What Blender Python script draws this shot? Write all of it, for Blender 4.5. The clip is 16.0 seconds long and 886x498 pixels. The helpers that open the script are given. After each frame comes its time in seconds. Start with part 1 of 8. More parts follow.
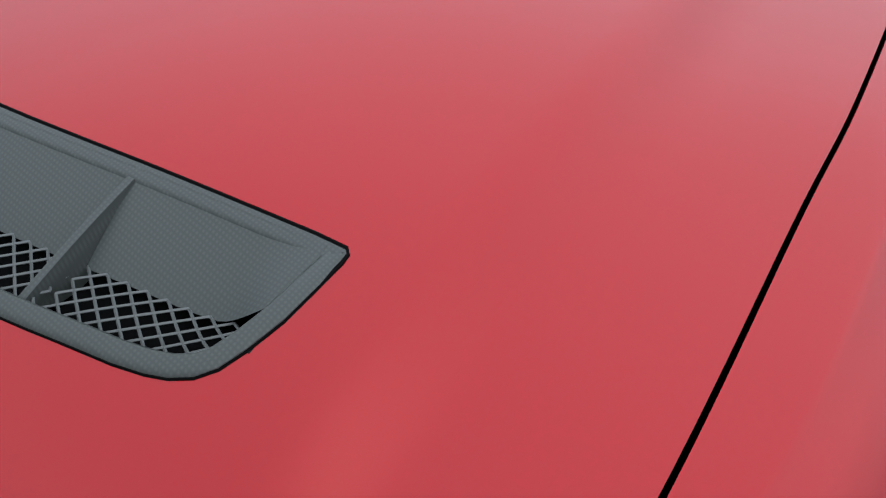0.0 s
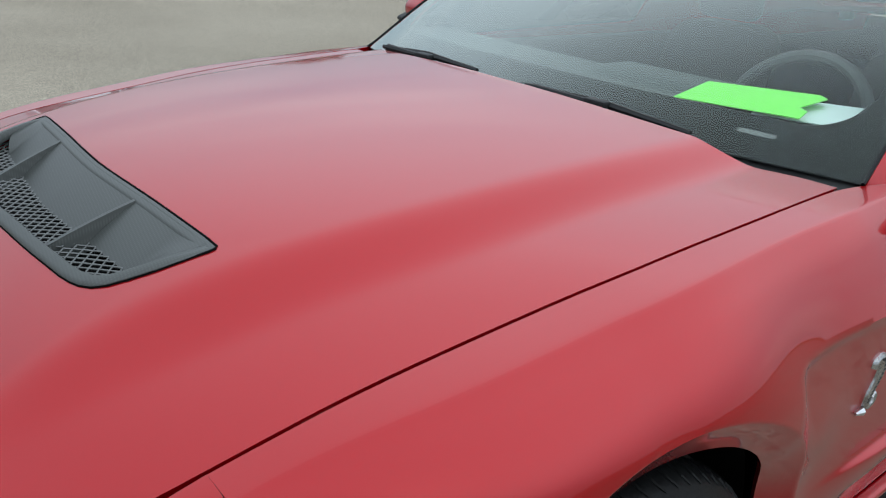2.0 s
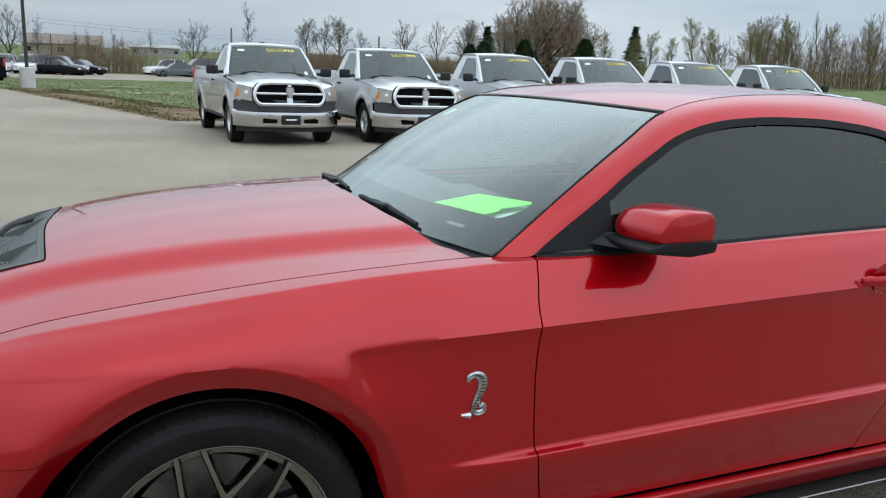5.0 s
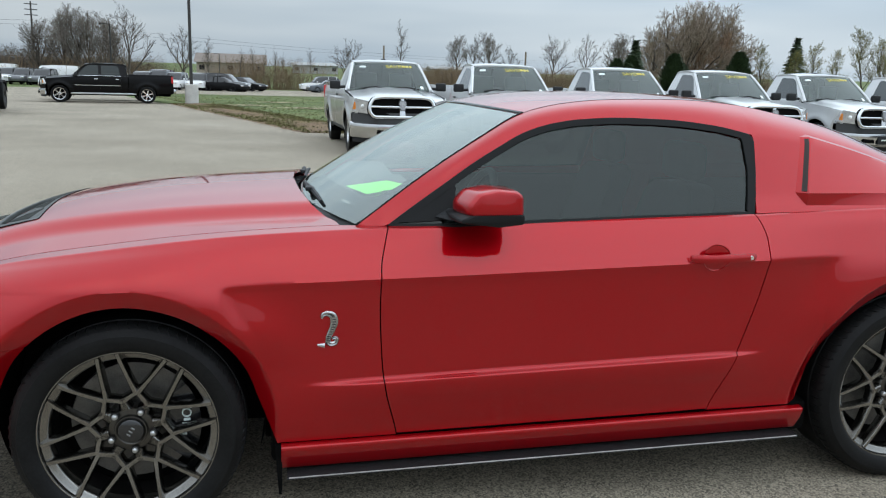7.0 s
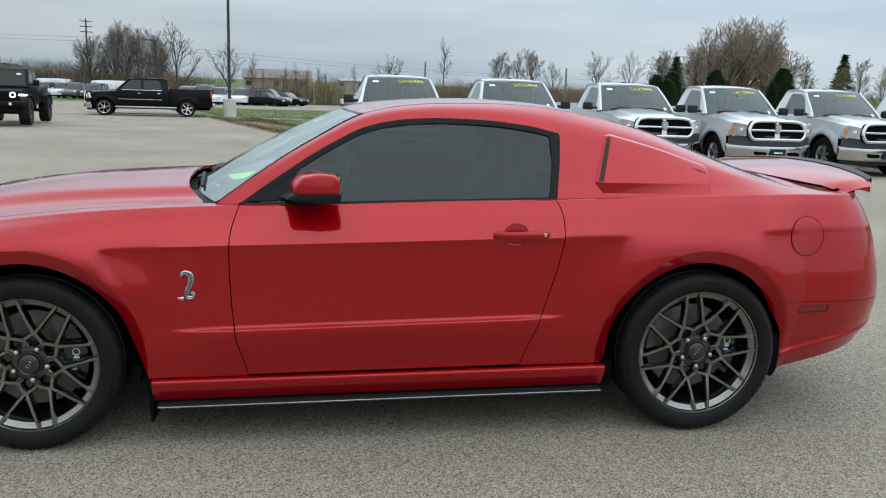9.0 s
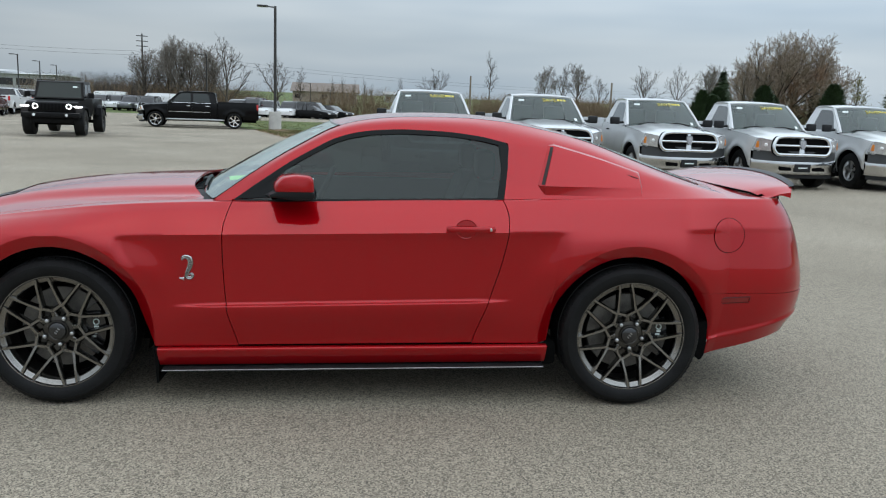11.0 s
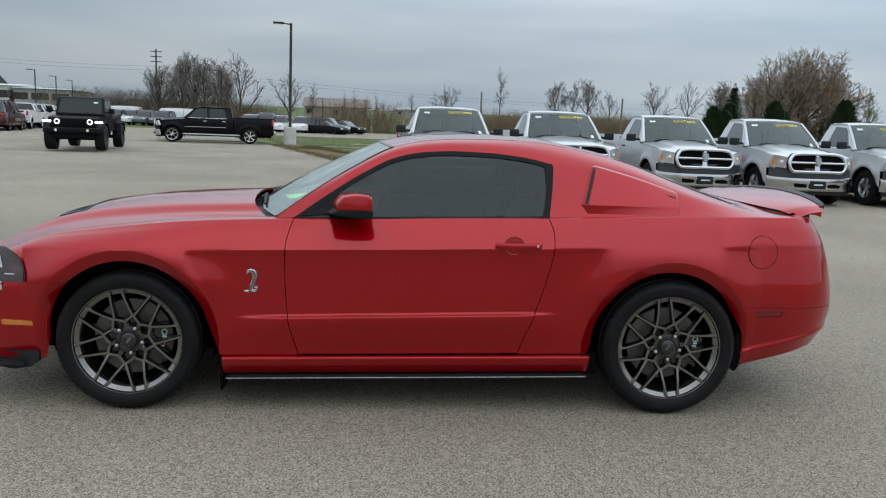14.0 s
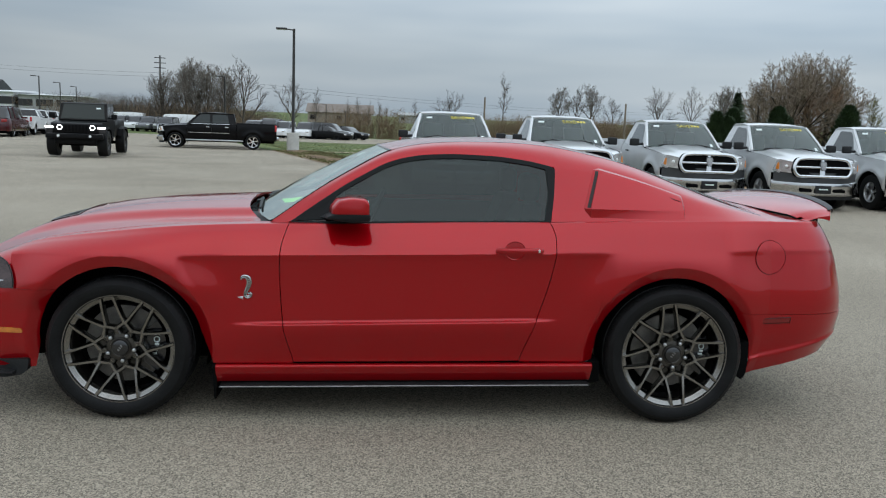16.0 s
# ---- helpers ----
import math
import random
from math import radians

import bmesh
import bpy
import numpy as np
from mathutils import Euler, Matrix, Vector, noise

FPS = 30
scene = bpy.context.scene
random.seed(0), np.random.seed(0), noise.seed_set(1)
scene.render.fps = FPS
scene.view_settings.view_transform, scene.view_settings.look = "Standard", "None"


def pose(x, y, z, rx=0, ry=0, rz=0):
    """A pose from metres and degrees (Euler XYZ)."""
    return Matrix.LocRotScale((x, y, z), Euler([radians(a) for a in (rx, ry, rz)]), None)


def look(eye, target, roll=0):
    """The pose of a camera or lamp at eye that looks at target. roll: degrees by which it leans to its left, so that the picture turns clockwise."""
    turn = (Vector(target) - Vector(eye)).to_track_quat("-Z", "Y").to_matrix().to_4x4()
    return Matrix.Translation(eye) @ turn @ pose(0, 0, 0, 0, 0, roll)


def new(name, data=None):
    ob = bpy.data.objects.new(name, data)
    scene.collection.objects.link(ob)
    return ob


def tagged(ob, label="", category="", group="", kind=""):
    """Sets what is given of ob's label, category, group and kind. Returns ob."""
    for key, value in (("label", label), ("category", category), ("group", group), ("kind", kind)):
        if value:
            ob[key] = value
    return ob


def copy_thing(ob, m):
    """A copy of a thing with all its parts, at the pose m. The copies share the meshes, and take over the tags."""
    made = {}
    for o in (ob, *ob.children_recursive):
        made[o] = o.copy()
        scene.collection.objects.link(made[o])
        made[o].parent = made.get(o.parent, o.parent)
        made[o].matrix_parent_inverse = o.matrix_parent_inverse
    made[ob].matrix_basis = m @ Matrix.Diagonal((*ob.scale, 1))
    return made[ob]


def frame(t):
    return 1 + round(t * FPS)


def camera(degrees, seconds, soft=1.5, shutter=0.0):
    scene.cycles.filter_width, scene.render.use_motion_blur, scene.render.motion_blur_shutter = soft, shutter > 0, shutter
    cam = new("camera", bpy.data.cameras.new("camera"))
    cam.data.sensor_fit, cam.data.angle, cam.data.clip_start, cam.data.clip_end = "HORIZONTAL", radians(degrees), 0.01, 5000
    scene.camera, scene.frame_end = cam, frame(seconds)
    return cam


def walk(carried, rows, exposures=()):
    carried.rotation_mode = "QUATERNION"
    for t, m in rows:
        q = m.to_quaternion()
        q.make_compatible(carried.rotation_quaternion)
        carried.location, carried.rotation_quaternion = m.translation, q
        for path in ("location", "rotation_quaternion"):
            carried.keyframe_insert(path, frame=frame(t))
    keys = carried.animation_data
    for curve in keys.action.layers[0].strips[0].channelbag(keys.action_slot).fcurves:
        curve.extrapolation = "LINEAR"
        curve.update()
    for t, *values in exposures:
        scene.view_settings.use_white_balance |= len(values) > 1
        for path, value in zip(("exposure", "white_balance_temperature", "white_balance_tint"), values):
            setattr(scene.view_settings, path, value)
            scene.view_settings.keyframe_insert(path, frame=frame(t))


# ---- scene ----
cam = camera(56.8, 16.0, soft=1.15)
PATH = [
    (0, (-0.768, -0.698, 1.423), (0.535, -0.068, 0.042), 4.6),
    (0.5, (-0.826, -0.853, 1.395), (0.523, 0.021, 0.206), 4.3),
    (1, (-0.83, -1.007, 1.37), (0.507, 0.1, 0.375), 4.3),
    (1.5, (-0.807, -1.176, 1.362), (0.44, 0.125, 0.496), 4.0),
    (2, (-0.772, -1.372, 1.362), (0.428, 0.038, 0.606), 3.9),
    (2.5, (-0.709, -1.572, 1.4), (0.467, -0.098, 0.732), 3.5),
    (3, (-0.578, -1.77, 1.419), (0.55, -0.221, 0.845), 3.0),
    (3.5, (-0.456, -1.968, 1.418), (0.591, -0.343, 0.906), 2.8),
    (3.7, (-0.43, -2.042, 1.413), (0.581, -0.387, 0.921), 2.8),
    (5.8, (0.041, -2.949, 1.414), (0.633, -1.085, 0.996), 1.5),
    (6, (0.098, -3.034, 1.416), (0.664, -1.162, 0.996), 1.5),
    (6.5, (0.249, -3.213, 1.433), (0.751, -1.321, 1.024), 1.6),
    (7, (0.447, -3.366, 1.418), (0.844, -1.446, 1.021), 1.6),
    (7.5, (0.633, -3.542, 1.408), (0.962, -1.608, 1.017), 1.7),
    (8, (0.779, -3.748, 1.415), (1.086, -1.809, 1.035), 1.6),
    (8.5, (0.919, -3.918, 1.415), (1.223, -1.976, 1.045), 1.9),
    (9, (1.11, -4.083, 1.401), (1.403, -2.138, 1.038), 1.8),
    (11.5, (1.425, -4.778, 1.43), (1.592, -2.813, 1.1), 2.2),
    (12, (1.358, -4.827, 1.446), (1.521, -2.86, 1.119), 2.2),
    (12.5, (1.306, -4.855, 1.456), (1.469, -2.888, 1.136), 2.1),
    (13, (1.257, -4.876, 1.459), (1.42, -2.907, 1.144), 2.1),
    (13.5, (1.223, -4.889, 1.458), (1.386, -2.919, 1.148), 2.2),
    (14, (1.205, -4.889, 1.45), (1.365, -2.918, 1.15), 2.2),
    (14.5, (1.21, -4.843, 1.445), (1.368, -2.872, 1.145), 2.1),
    (15, (1.22, -4.817, 1.434), (1.377, -2.846, 1.137), 2.2),
    (15.5, (1.217, -4.801, 1.434), (1.371, -2.829, 1.141), 2.2),
    (16, (1.235, -4.794, 1.434), (1.386, -2.82, 1.147), 2.1),
]
EXPOSURES = [(0, 0.22), (1.5, 0.14), (3.5, 0.25), (6, 0.3), (9, 0.28), (11.5, 0.1), (12.5, 0.03), (16, 0.0)]
walk(cam, [(t, look(eye, target, roll)) for t, eye, target, roll in PATH], EXPOSURES)

# ---- world and light ----
world = bpy.data.worlds.new("sky")
scene.world = world
world.use_nodes = True
wn, wl = world.node_tree.nodes, world.node_tree.links
wn.clear()
SUN_EL, SUN_AZ = 55.0, 200.0
w_out = wn.new("ShaderNodeOutputWorld")
w_bg = wn.new("ShaderNodeBackground")
w_sky = wn.new("ShaderNodeTexSky")
w_sky.sky_type, w_sky.sun_disc = "NISHITA", False
w_sky.sun_elevation, w_sky.sun_rotation = radians(SUN_EL), radians(SUN_AZ)
w_sky.air_density, w_sky.dust_density = 1.2, 3.0
w_geo = wn.new("ShaderNodeTexCoord")
w_map = wn.new("ShaderNodeMapping")
w_map.inputs["Scale"].default_value = (1.0, 1.0, 6.5)
w_noise = wn.new("ShaderNodeTexNoise")
w_noise.inputs["Scale"].default_value, w_noise.inputs["Detail"].default_value = 2.0, 3.0
w_ramp = wn.new("ShaderNodeValToRGB")
w_ramp.color_ramp.elements[0].position, w_ramp.color_ramp.elements[0].color = 0.30, (3.3, 4.15, 5.0, 1)
w_ramp.color_ramp.elements[1].position, w_ramp.color_ramp.elements[1].color = 0.70, (5.35, 6.0, 6.5, 1)
# the bands of cloud fade into an even grey overhead
w_even = wn.new("ShaderNodeMix")
w_even.data_type = "RGBA"
w_even.inputs[7].default_value = (4.45, 5.15, 5.8, 1)
w_high = wn.new("ShaderNodeMapRange")
w_high.inputs["From Min"].default_value, w_high.inputs["From Max"].default_value = 0.20, 0.50
w_sep = wn.new("ShaderNodeSeparateXYZ")
w_up = wn.new("ShaderNodeMapRange")
w_up.inputs["From Min"].default_value, w_up.inputs["From Max"].default_value = 0.08, 0.60
w_up.inputs["To Min"].default_value, w_up.inputs["To Max"].default_value = 0.95, 2.6
w_side = wn.new("ShaderNodeMapRange")
w_side.inputs["From Min"].default_value, w_side.inputs["From Max"].default_value = -0.40, 0.50
w_side.inputs["To Min"].default_value, w_side.inputs["To Max"].default_value = 0.88, 1.20
w_both = wn.new("ShaderNodeMath")
w_both.operation = "MULTIPLY"
w_mul = wn.new("ShaderNodeVectorMath")
w_mul.operation = "SCALE"
w_mix = wn.new("ShaderNodeMix")
w_mix.data_type = "RGBA"
w_mix.inputs[0].default_value = 0.88
wl.new(w_geo.outputs["Generated"], w_map.inputs["Vector"])
wl.new(w_map.outputs["Vector"], w_noise.inputs["Vector"])
wl.new(w_noise.outputs["Fac"], w_ramp.inputs["Fac"])
wl.new(w_geo.outputs["Generated"], w_sep.inputs[0])
wl.new(w_sep.outputs["Z"], w_up.inputs["Value"])
wl.new(w_sep.outputs["Z"], w_high.inputs["Value"])
wl.new(w_high.outputs["Result"], w_even.inputs[0])
wl.new(w_ramp.outputs["Color"], w_even.inputs[6])
wl.new(w_even.outputs[2], w_mul.inputs[0])
wl.new(w_sep.outputs["X"], w_side.inputs["Value"])
wl.new(w_up.outputs["Result"], w_both.inputs[0])
wl.new(w_side.outputs["Result"], w_both.inputs[1])
wl.new(w_both.outputs[0], w_mul.inputs["Scale"])
wl.new(w_sky.outputs["Color"], w_mix.inputs[6])
wl.new(w_mul.outputs["Vector"], w_mix.inputs[7])
wl.new(w_mix.outputs[2], w_bg.inputs["Color"])
w_bg.inputs["Strength"].default_value = 0.1
wl.new(w_bg.outputs["Background"], w_out.inputs["Surface"])

sun = new("sun", bpy.data.lights.new("sun", "SUN"))
sun.data.energy, sun.data.angle, sun.data.color = 0.25, radians(170), (1.0, 0.97, 0.93)
sun.matrix_world = pose(0, 0, 30, 90 - SUN_EL, 0, 180 - SUN_AZ)

# ---- materials ----
MATS = {}


def node_mat(name, color, rough=0.5, metal=0.0, vary=0.0, scale=8.0, bump=0.0, bump_scale=60.0, coat=0.0, spec=0.5,
             second=None, coat_ior=1.5):
    """A Principled material with colour variation at two scales and fine relief."""
    if name in MATS:
        return MATS[name]
    m = bpy.data.materials.new(name)
    m.use_nodes = True
    n, l = m.node_tree.nodes, m.node_tree.links
    b = n["Principled BSDF"]
    b.inputs["Base Color"].default_value = (*color, 1)
    b.inputs["Roughness"].default_value = rough
    b.inputs["Metallic"].default_value = metal
    b.inputs["Specular IOR Level"].default_value = spec
    if coat:
        b.inputs["Coat Weight"].default_value, b.inputs["Coat Roughness"].default_value = coat, 0.02
        b.inputs["Coat IOR"].default_value = coat_ior
    tc = n.new("ShaderNodeTexCoord")
    if vary or second:
        big = n.new("ShaderNodeTexNoise")
        big.inputs["Scale"].default_value, big.inputs["Detail"].default_value = scale, 5
        fine = n.new("ShaderNodeTexNoise")
        fine.inputs["Scale"].default_value, fine.inputs["Detail"].default_value = scale * 9, 4
        add = n.new("ShaderNodeMath")
        add.operation, add.inputs[1].default_value = "MULTIPLY_ADD", 0.5
        half = n.new("ShaderNodeMath")
        half.operation, half.inputs[1].default_value = "MULTIPLY", 0.5
        ramp = n.new("ShaderNodeValToRGB")
        lo = [max(0, c * (1 - vary)) for c in color]
        hi = list(second) if second else [min(1, c * (1 + vary)) for c in color]
        ramp.color_ramp.elements[0].position, ramp.color_ramp.elements[0].color = 0.34, (*lo, 1)
        ramp.color_ramp.elements[1].position, ramp.color_ramp.elements[1].color = 0.66, (*hi, 1)
        l.new(tc.outputs["Object"], big.inputs["Vector"])
        l.new(tc.outputs["Object"], fine.inputs["Vector"])
        l.new(fine.outputs["Fac"], half.inputs[0])
        l.new(big.outputs["Fac"], add.inputs[0])
        l.new(half.outputs[0], add.inputs[2])
        l.new(add.outputs[0], ramp.inputs["Fac"])
        l.new(ramp.outputs["Color"], b.inputs["Base Color"])
    if bump:
        bn = n.new("ShaderNodeTexNoise")
        bn.inputs["Scale"].default_value, bn.inputs["Detail"].default_value = bump_scale, 4
        bp = n.new("ShaderNodeBump")
        bp.inputs["Strength"].default_value, bp.inputs["Distance"].default_value = bump, 0.01
        l.new(tc.outputs["Object"], bn.inputs["Vector"])
        l.new(bn.outputs["Fac"], bp.inputs["Height"])
        l.new(bp.outputs["Normal"], b.inputs["Normal"])
    MATS[name] = m
    return m


def paint_mat(name, base, flake, rough=0.32, metal=0.55):
    """Car paint: metallic flake base under a clear coat."""
    m = node_mat(name, base, rough, metal, coat=1.0, spec=0.03, coat_ior=1.50)
    m.node_tree.nodes["Principled BSDF"].inputs["Coat Roughness"].default_value = 0.03
    n, l = m.node_tree.nodes, m.node_tree.links
    b = n["Principled BSDF"]
    tc = n.new("ShaderNodeTexCoord")
    vor = n.new("ShaderNodeTexNoise")
    vor.inputs["Scale"].default_value, vor.inputs["Detail"].default_value = 2.5, 3
    mix = n.new("ShaderNodeMix")
    mix.data_type = "RGBA"
    mix.inputs[6].default_value, mix.inputs[7].default_value = (*base, 1), (*flake, 1)
    l.new(tc.outputs["Object"], vor.inputs["Vector"])
    l.new(vor.outputs["Fac"], mix.inputs[0])
    l.new(mix.outputs[2], b.inputs["Base Color"])
    return m


def glass_mat(name, tint, gloss=1.0, rough=0.0, ior=1.55, sheen=0.0):
    """A thin pane: tinted see-through with Fresnel gloss."""
    m = bpy.data.materials.new(name)
    m.use_nodes = True
    n, l = m.node_tree.nodes, m.node_tree.links
    n.clear()
    o, mix = n.new("ShaderNodeOutputMaterial"), n.new("ShaderNodeMixShader")
    tr, gl, fr = n.new("ShaderNodeBsdfTransparent"), n.new("ShaderNodeBsdfGlossy"), n.new("ShaderNodeFresnel")
    tr.inputs["Color"].default_value = (*tint, 1)
    gl.inputs["Color"].default_value, gl.inputs["Roughness"].default_value = (gloss * 0.93, gloss, gloss * 0.96, 1), rough
    fr.inputs["IOR"].default_value = ior
    if sheen:
        lw, pw = n.new("ShaderNodeLayerWeight"), n.new("ShaderNodeMath")
        pw.operation, pw.inputs[1].default_value = "POWER", sheen
        l.new(lw.outputs["Facing"], pw.inputs[0])
        l.new(pw.outputs[0], mix.inputs[0])
    else:
        l.new(fr.outputs[0], mix.inputs[0])
    l.new(tr.outputs[0], mix.inputs[1])
    l.new(gl.outputs[0], mix.inputs[2])
    l.new(mix.outputs[0], o.inputs["Surface"])
    return m


def carbon_mat():
    m = bpy.data.materials.new("carbon_weave")
    m.use_nodes = True
    n, l = m.node_tree.nodes, m.node_tree.links
    b = n["Principled BSDF"]
    tc, mp = n.new("ShaderNodeTexCoord"), n.new("ShaderNodeMapping")
    mp.inputs["Rotation"].default_value = (0, 0, radians(8))
    w1, w2 = n.new("ShaderNodeTexWave"), n.new("ShaderNodeTexWave")
    w1.bands_direction, w2.bands_direction = "X", "Y"
    w1.inputs["Scale"].default_value, w2.inputs["Scale"].default_value = 75, 75
    mul = n.new("ShaderNodeMath")
    mul.operation = "MULTIPLY"
    ramp = n.new("ShaderNodeValToRGB")
    ramp.color_ramp.elements[0].color = (0.048, 0.053, 0.050, 1)
    ramp.color_ramp.elements[1].color = (0.070, 0.076, 0.072, 1)
    bp = n.new("ShaderNodeBump")
    bp.inputs["Strength"].default_value, bp.inputs["Distance"].default_value = 0.04, 0.002
    l.new(tc.outputs["Object"], mp.inputs["Vector"])
    for w in (w1, w2):
        l.new(mp.outputs["Vector"], w.inputs["Vector"])
    l.new(w1.outputs["Fac"], mul.inputs[0])
    l.new(w2.outputs["Fac"], mul.inputs[1])
    l.new(mul.outputs[0], ramp.inputs["Fac"])
    l.new(mul.outputs[0], bp.inputs["Height"])
    l.new(ramp.outputs["Color"], b.inputs["Base Color"])
    l.new(bp.outputs["Normal"], b.inputs["Normal"])
    b.inputs["Roughness"].default_value = 0.38
    return m


def ground_mat(name, dark, mid, light, grain, patch, rough=0.9, bump=0.5, near_dim=0.0):
    """Asphalt, soil or turf: large blotches, stains and a speckled grain."""
    m = bpy.data.materials.new(name)
    m.use_nodes = True
    n, l = m.node_tree.nodes, m.node_tree.links
    b = n["Principled BSDF"]
    b.inputs["Roughness"].default_value = rough
    tc = n.new("ShaderNodeTexCoord")
    big, fine, stone = n.new("ShaderNodeTexNoise"), n.new("ShaderNodeTexNoise"), n.new("ShaderNodeTexVoronoi")
    big.inputs["Scale"].default_value, big.inputs["Detail"].default_value = patch, 6
    fine.inputs["Scale"].default_value, fine.inputs["Detail"].default_value = grain * 0.55, 8
    fine.inputs["Roughness"].default_value = 0.7
    stone.inputs["Scale"].default_value = grain * 2.3
    r1, r2 = n.new("ShaderNodeValToRGB"), n.new("ShaderNodeValToRGB")
    r1.color_ramp.elements[0].position, r1.color_ramp.elements[0].color = 0.3, (*dark, 1)
    r1.color_ramp.elements[1].position, r1.color_ramp.elements[1].color = 0.7, (*light, 1)
    e = r1.color_ramp.elements.new(0.5)
    e.color = (*mid, 1)
    r2.color_ramp.elements[0].position, r2.color_ramp.elements[0].color = 0.22, (0.30, 0.30, 0.30, 1)
    r2.color_ramp.elements[1].position, r2.color_ramp.elements[1].color = 0.80, (1.58, 1.58, 1.58, 1)
    avg = n.new("ShaderNodeMix")
    avg.data_type = "RGBA"
    avg.inputs[0].default_value = 0.72
    mul = n.new("ShaderNodeMix")
    mul.data_type, mul.blend_type = "RGBA", "MULTIPLY"
    mul.inputs[0].default_value = 1.0
    bp = n.new("ShaderNodeBump")
    bp.inputs["Strength"].default_value, bp.inputs["Distance"].default_value = bump, 0.006
    for tex in (big, fine, stone):
        l.new(tc.outputs["Object"], tex.inputs["Vector"])
    l.new(big.outputs["Fac"], r1.inputs["Fac"])
    l.new(fine.outputs["Fac"], avg.inputs[6])
    l.new(stone.outputs["Color"], avg.inputs[7])
    l.new(avg.outputs[2], r2.inputs["Fac"])
    l.new(r1.outputs["Color"], mul.inputs[6])
    l.new(r2.outputs["Color"], mul.inputs[7])
    last = mul.outputs[2]
    if near_dim:
        # the near ground is painted dimmer in its colour, with a ragged edge
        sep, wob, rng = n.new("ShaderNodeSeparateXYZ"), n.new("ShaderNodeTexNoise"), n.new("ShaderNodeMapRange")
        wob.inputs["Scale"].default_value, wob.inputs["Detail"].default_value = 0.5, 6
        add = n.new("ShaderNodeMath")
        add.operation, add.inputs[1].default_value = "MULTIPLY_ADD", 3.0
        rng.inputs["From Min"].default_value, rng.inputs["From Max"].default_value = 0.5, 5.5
        rng.inputs["To Min"].default_value, rng.inputs["To Max"].default_value = near_dim, 1.0
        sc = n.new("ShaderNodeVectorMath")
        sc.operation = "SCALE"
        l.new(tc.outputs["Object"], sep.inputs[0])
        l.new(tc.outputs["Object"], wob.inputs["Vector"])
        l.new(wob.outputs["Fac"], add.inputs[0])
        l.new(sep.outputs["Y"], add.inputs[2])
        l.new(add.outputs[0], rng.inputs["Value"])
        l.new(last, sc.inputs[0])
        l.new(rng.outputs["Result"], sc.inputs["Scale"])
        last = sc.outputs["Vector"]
    l.new(last, b.inputs["Base Color"])
    l.new(avg.outputs[2], bp.inputs["Height"])
    l.new(bp.outputs["Normal"], b.inputs["Normal"])
    return m


RED = paint_mat("ruby_red_paint", (0.375, 0.0008, 0.0046), (0.40, 0.0010, 0.0052), 0.30, 0.50)
BLACK_PLASTIC = node_mat("black_plastic", (0.018, 0.019, 0.02), 0.55, vary=0.3, scale=20, bump=0.15, bump_scale=400, spec=0.25)
GLOSS_BLACK = node_mat("gloss_black_trim", (0.012, 0.012, 0.013), 0.12, coat=0.6)
RUBBER = node_mat("tyre_rubber", (0.008, 0.0082, 0.0085), 0.5, vary=0.35, scale=14, bump=0.10, bump_scale=200, spec=0.16)
# near-black, for real black parts and for shade set into gaps
VOID = node_mat("black_parts_and_shade", (0.004, 0.004, 0.004), 0.9, spec=0.05)
CARBON = carbon_mat()
MESH_GREY = node_mat("grille_mesh_grey", (0.12, 0.125, 0.122), 0.45)
RIM = node_mat("gunmetal_alloy", (0.245, 0.237, 0.222), 0.22, 1.0, vary=0.12, scale=10, coat=0.3)
# rim alloy painted dark for shade inside the barrel and lug pockets
BARREL = node_mat("wheel_recess_shade", (0.03, 0.029, 0.028), 0.5, 0.6)
STEEL = node_mat("brake_steel", (0.17, 0.165, 0.155), 0.45, 0.9, vary=0.3, scale=25)
CHROME = node_mat("chrome", (0.86, 0.86, 0.87), 0.12, 1.0)
CHROME_GRILLE = node_mat("grille_chrome", (0.62, 0.63, 0.64), 0.12, 1.0)
CHROME_SATIN = node_mat("satin_chrome", (0.55, 0.56, 0.57), 0.28, 0.95, vary=0.2, scale=40)
WINDSHIELD = glass_mat("windshield_glass", (0.88, 0.96, 0.92), sheen=2.5)
TINT = glass_mat("tinted_glass", (0.15, 0.19, 0.185), ior=1.55)
CLEAR = glass_mat("clear_lens", (0.92, 0.93, 0.93))
INTERIOR = node_mat("charcoal_interior", (0.075, 0.081, 0.083), 0.6, vary=0.06, scale=3)
FRIT = node_mat("frit_band", (0.014, 0.0155, 0.016), 0.7, spec=0.1)
TRIM = node_mat("black_rubber_trim", (0.009, 0.0095, 0.01), 0.5, spec=0.18)
GREEN_CARD = node_mat("green_card", (0.26, 0.95, 0.13), 0.55, vary=0.04, scale=6)
WHITE_PAPER = node_mat("white_paper", (0.72, 0.80, 0.78), 0.6, vary=0.05, scale=8)
LIGHT_GREY_TAG = node_mat("grey_tag", (0.17, 0.18, 0.18), 0.5)
AMBER = node_mat("amber_lens", (0.62, 0.20, 0.03), 0.15, vary=0.25, scale=30, coat=0.9)
RED_LENS = node_mat("red_lens", (0.30, 0.006, 0.008), 0.15, coat=0.8)
ASPHALT = ground_mat("old_asphalt", (0.240, 0.205, 0.152), (0.297, 0.255, 0.192), (0.348, 0.301, 0.230), 72.0, 0.30, bump=0.35, near_dim=0.86)
TURF = ground_mat("spring_turf", (0.07, 0.092, 0.02), (0.095, 0.135, 0.028), (0.15, 0.16, 0.05), 25.0, 0.25, 0.95, 0.9)
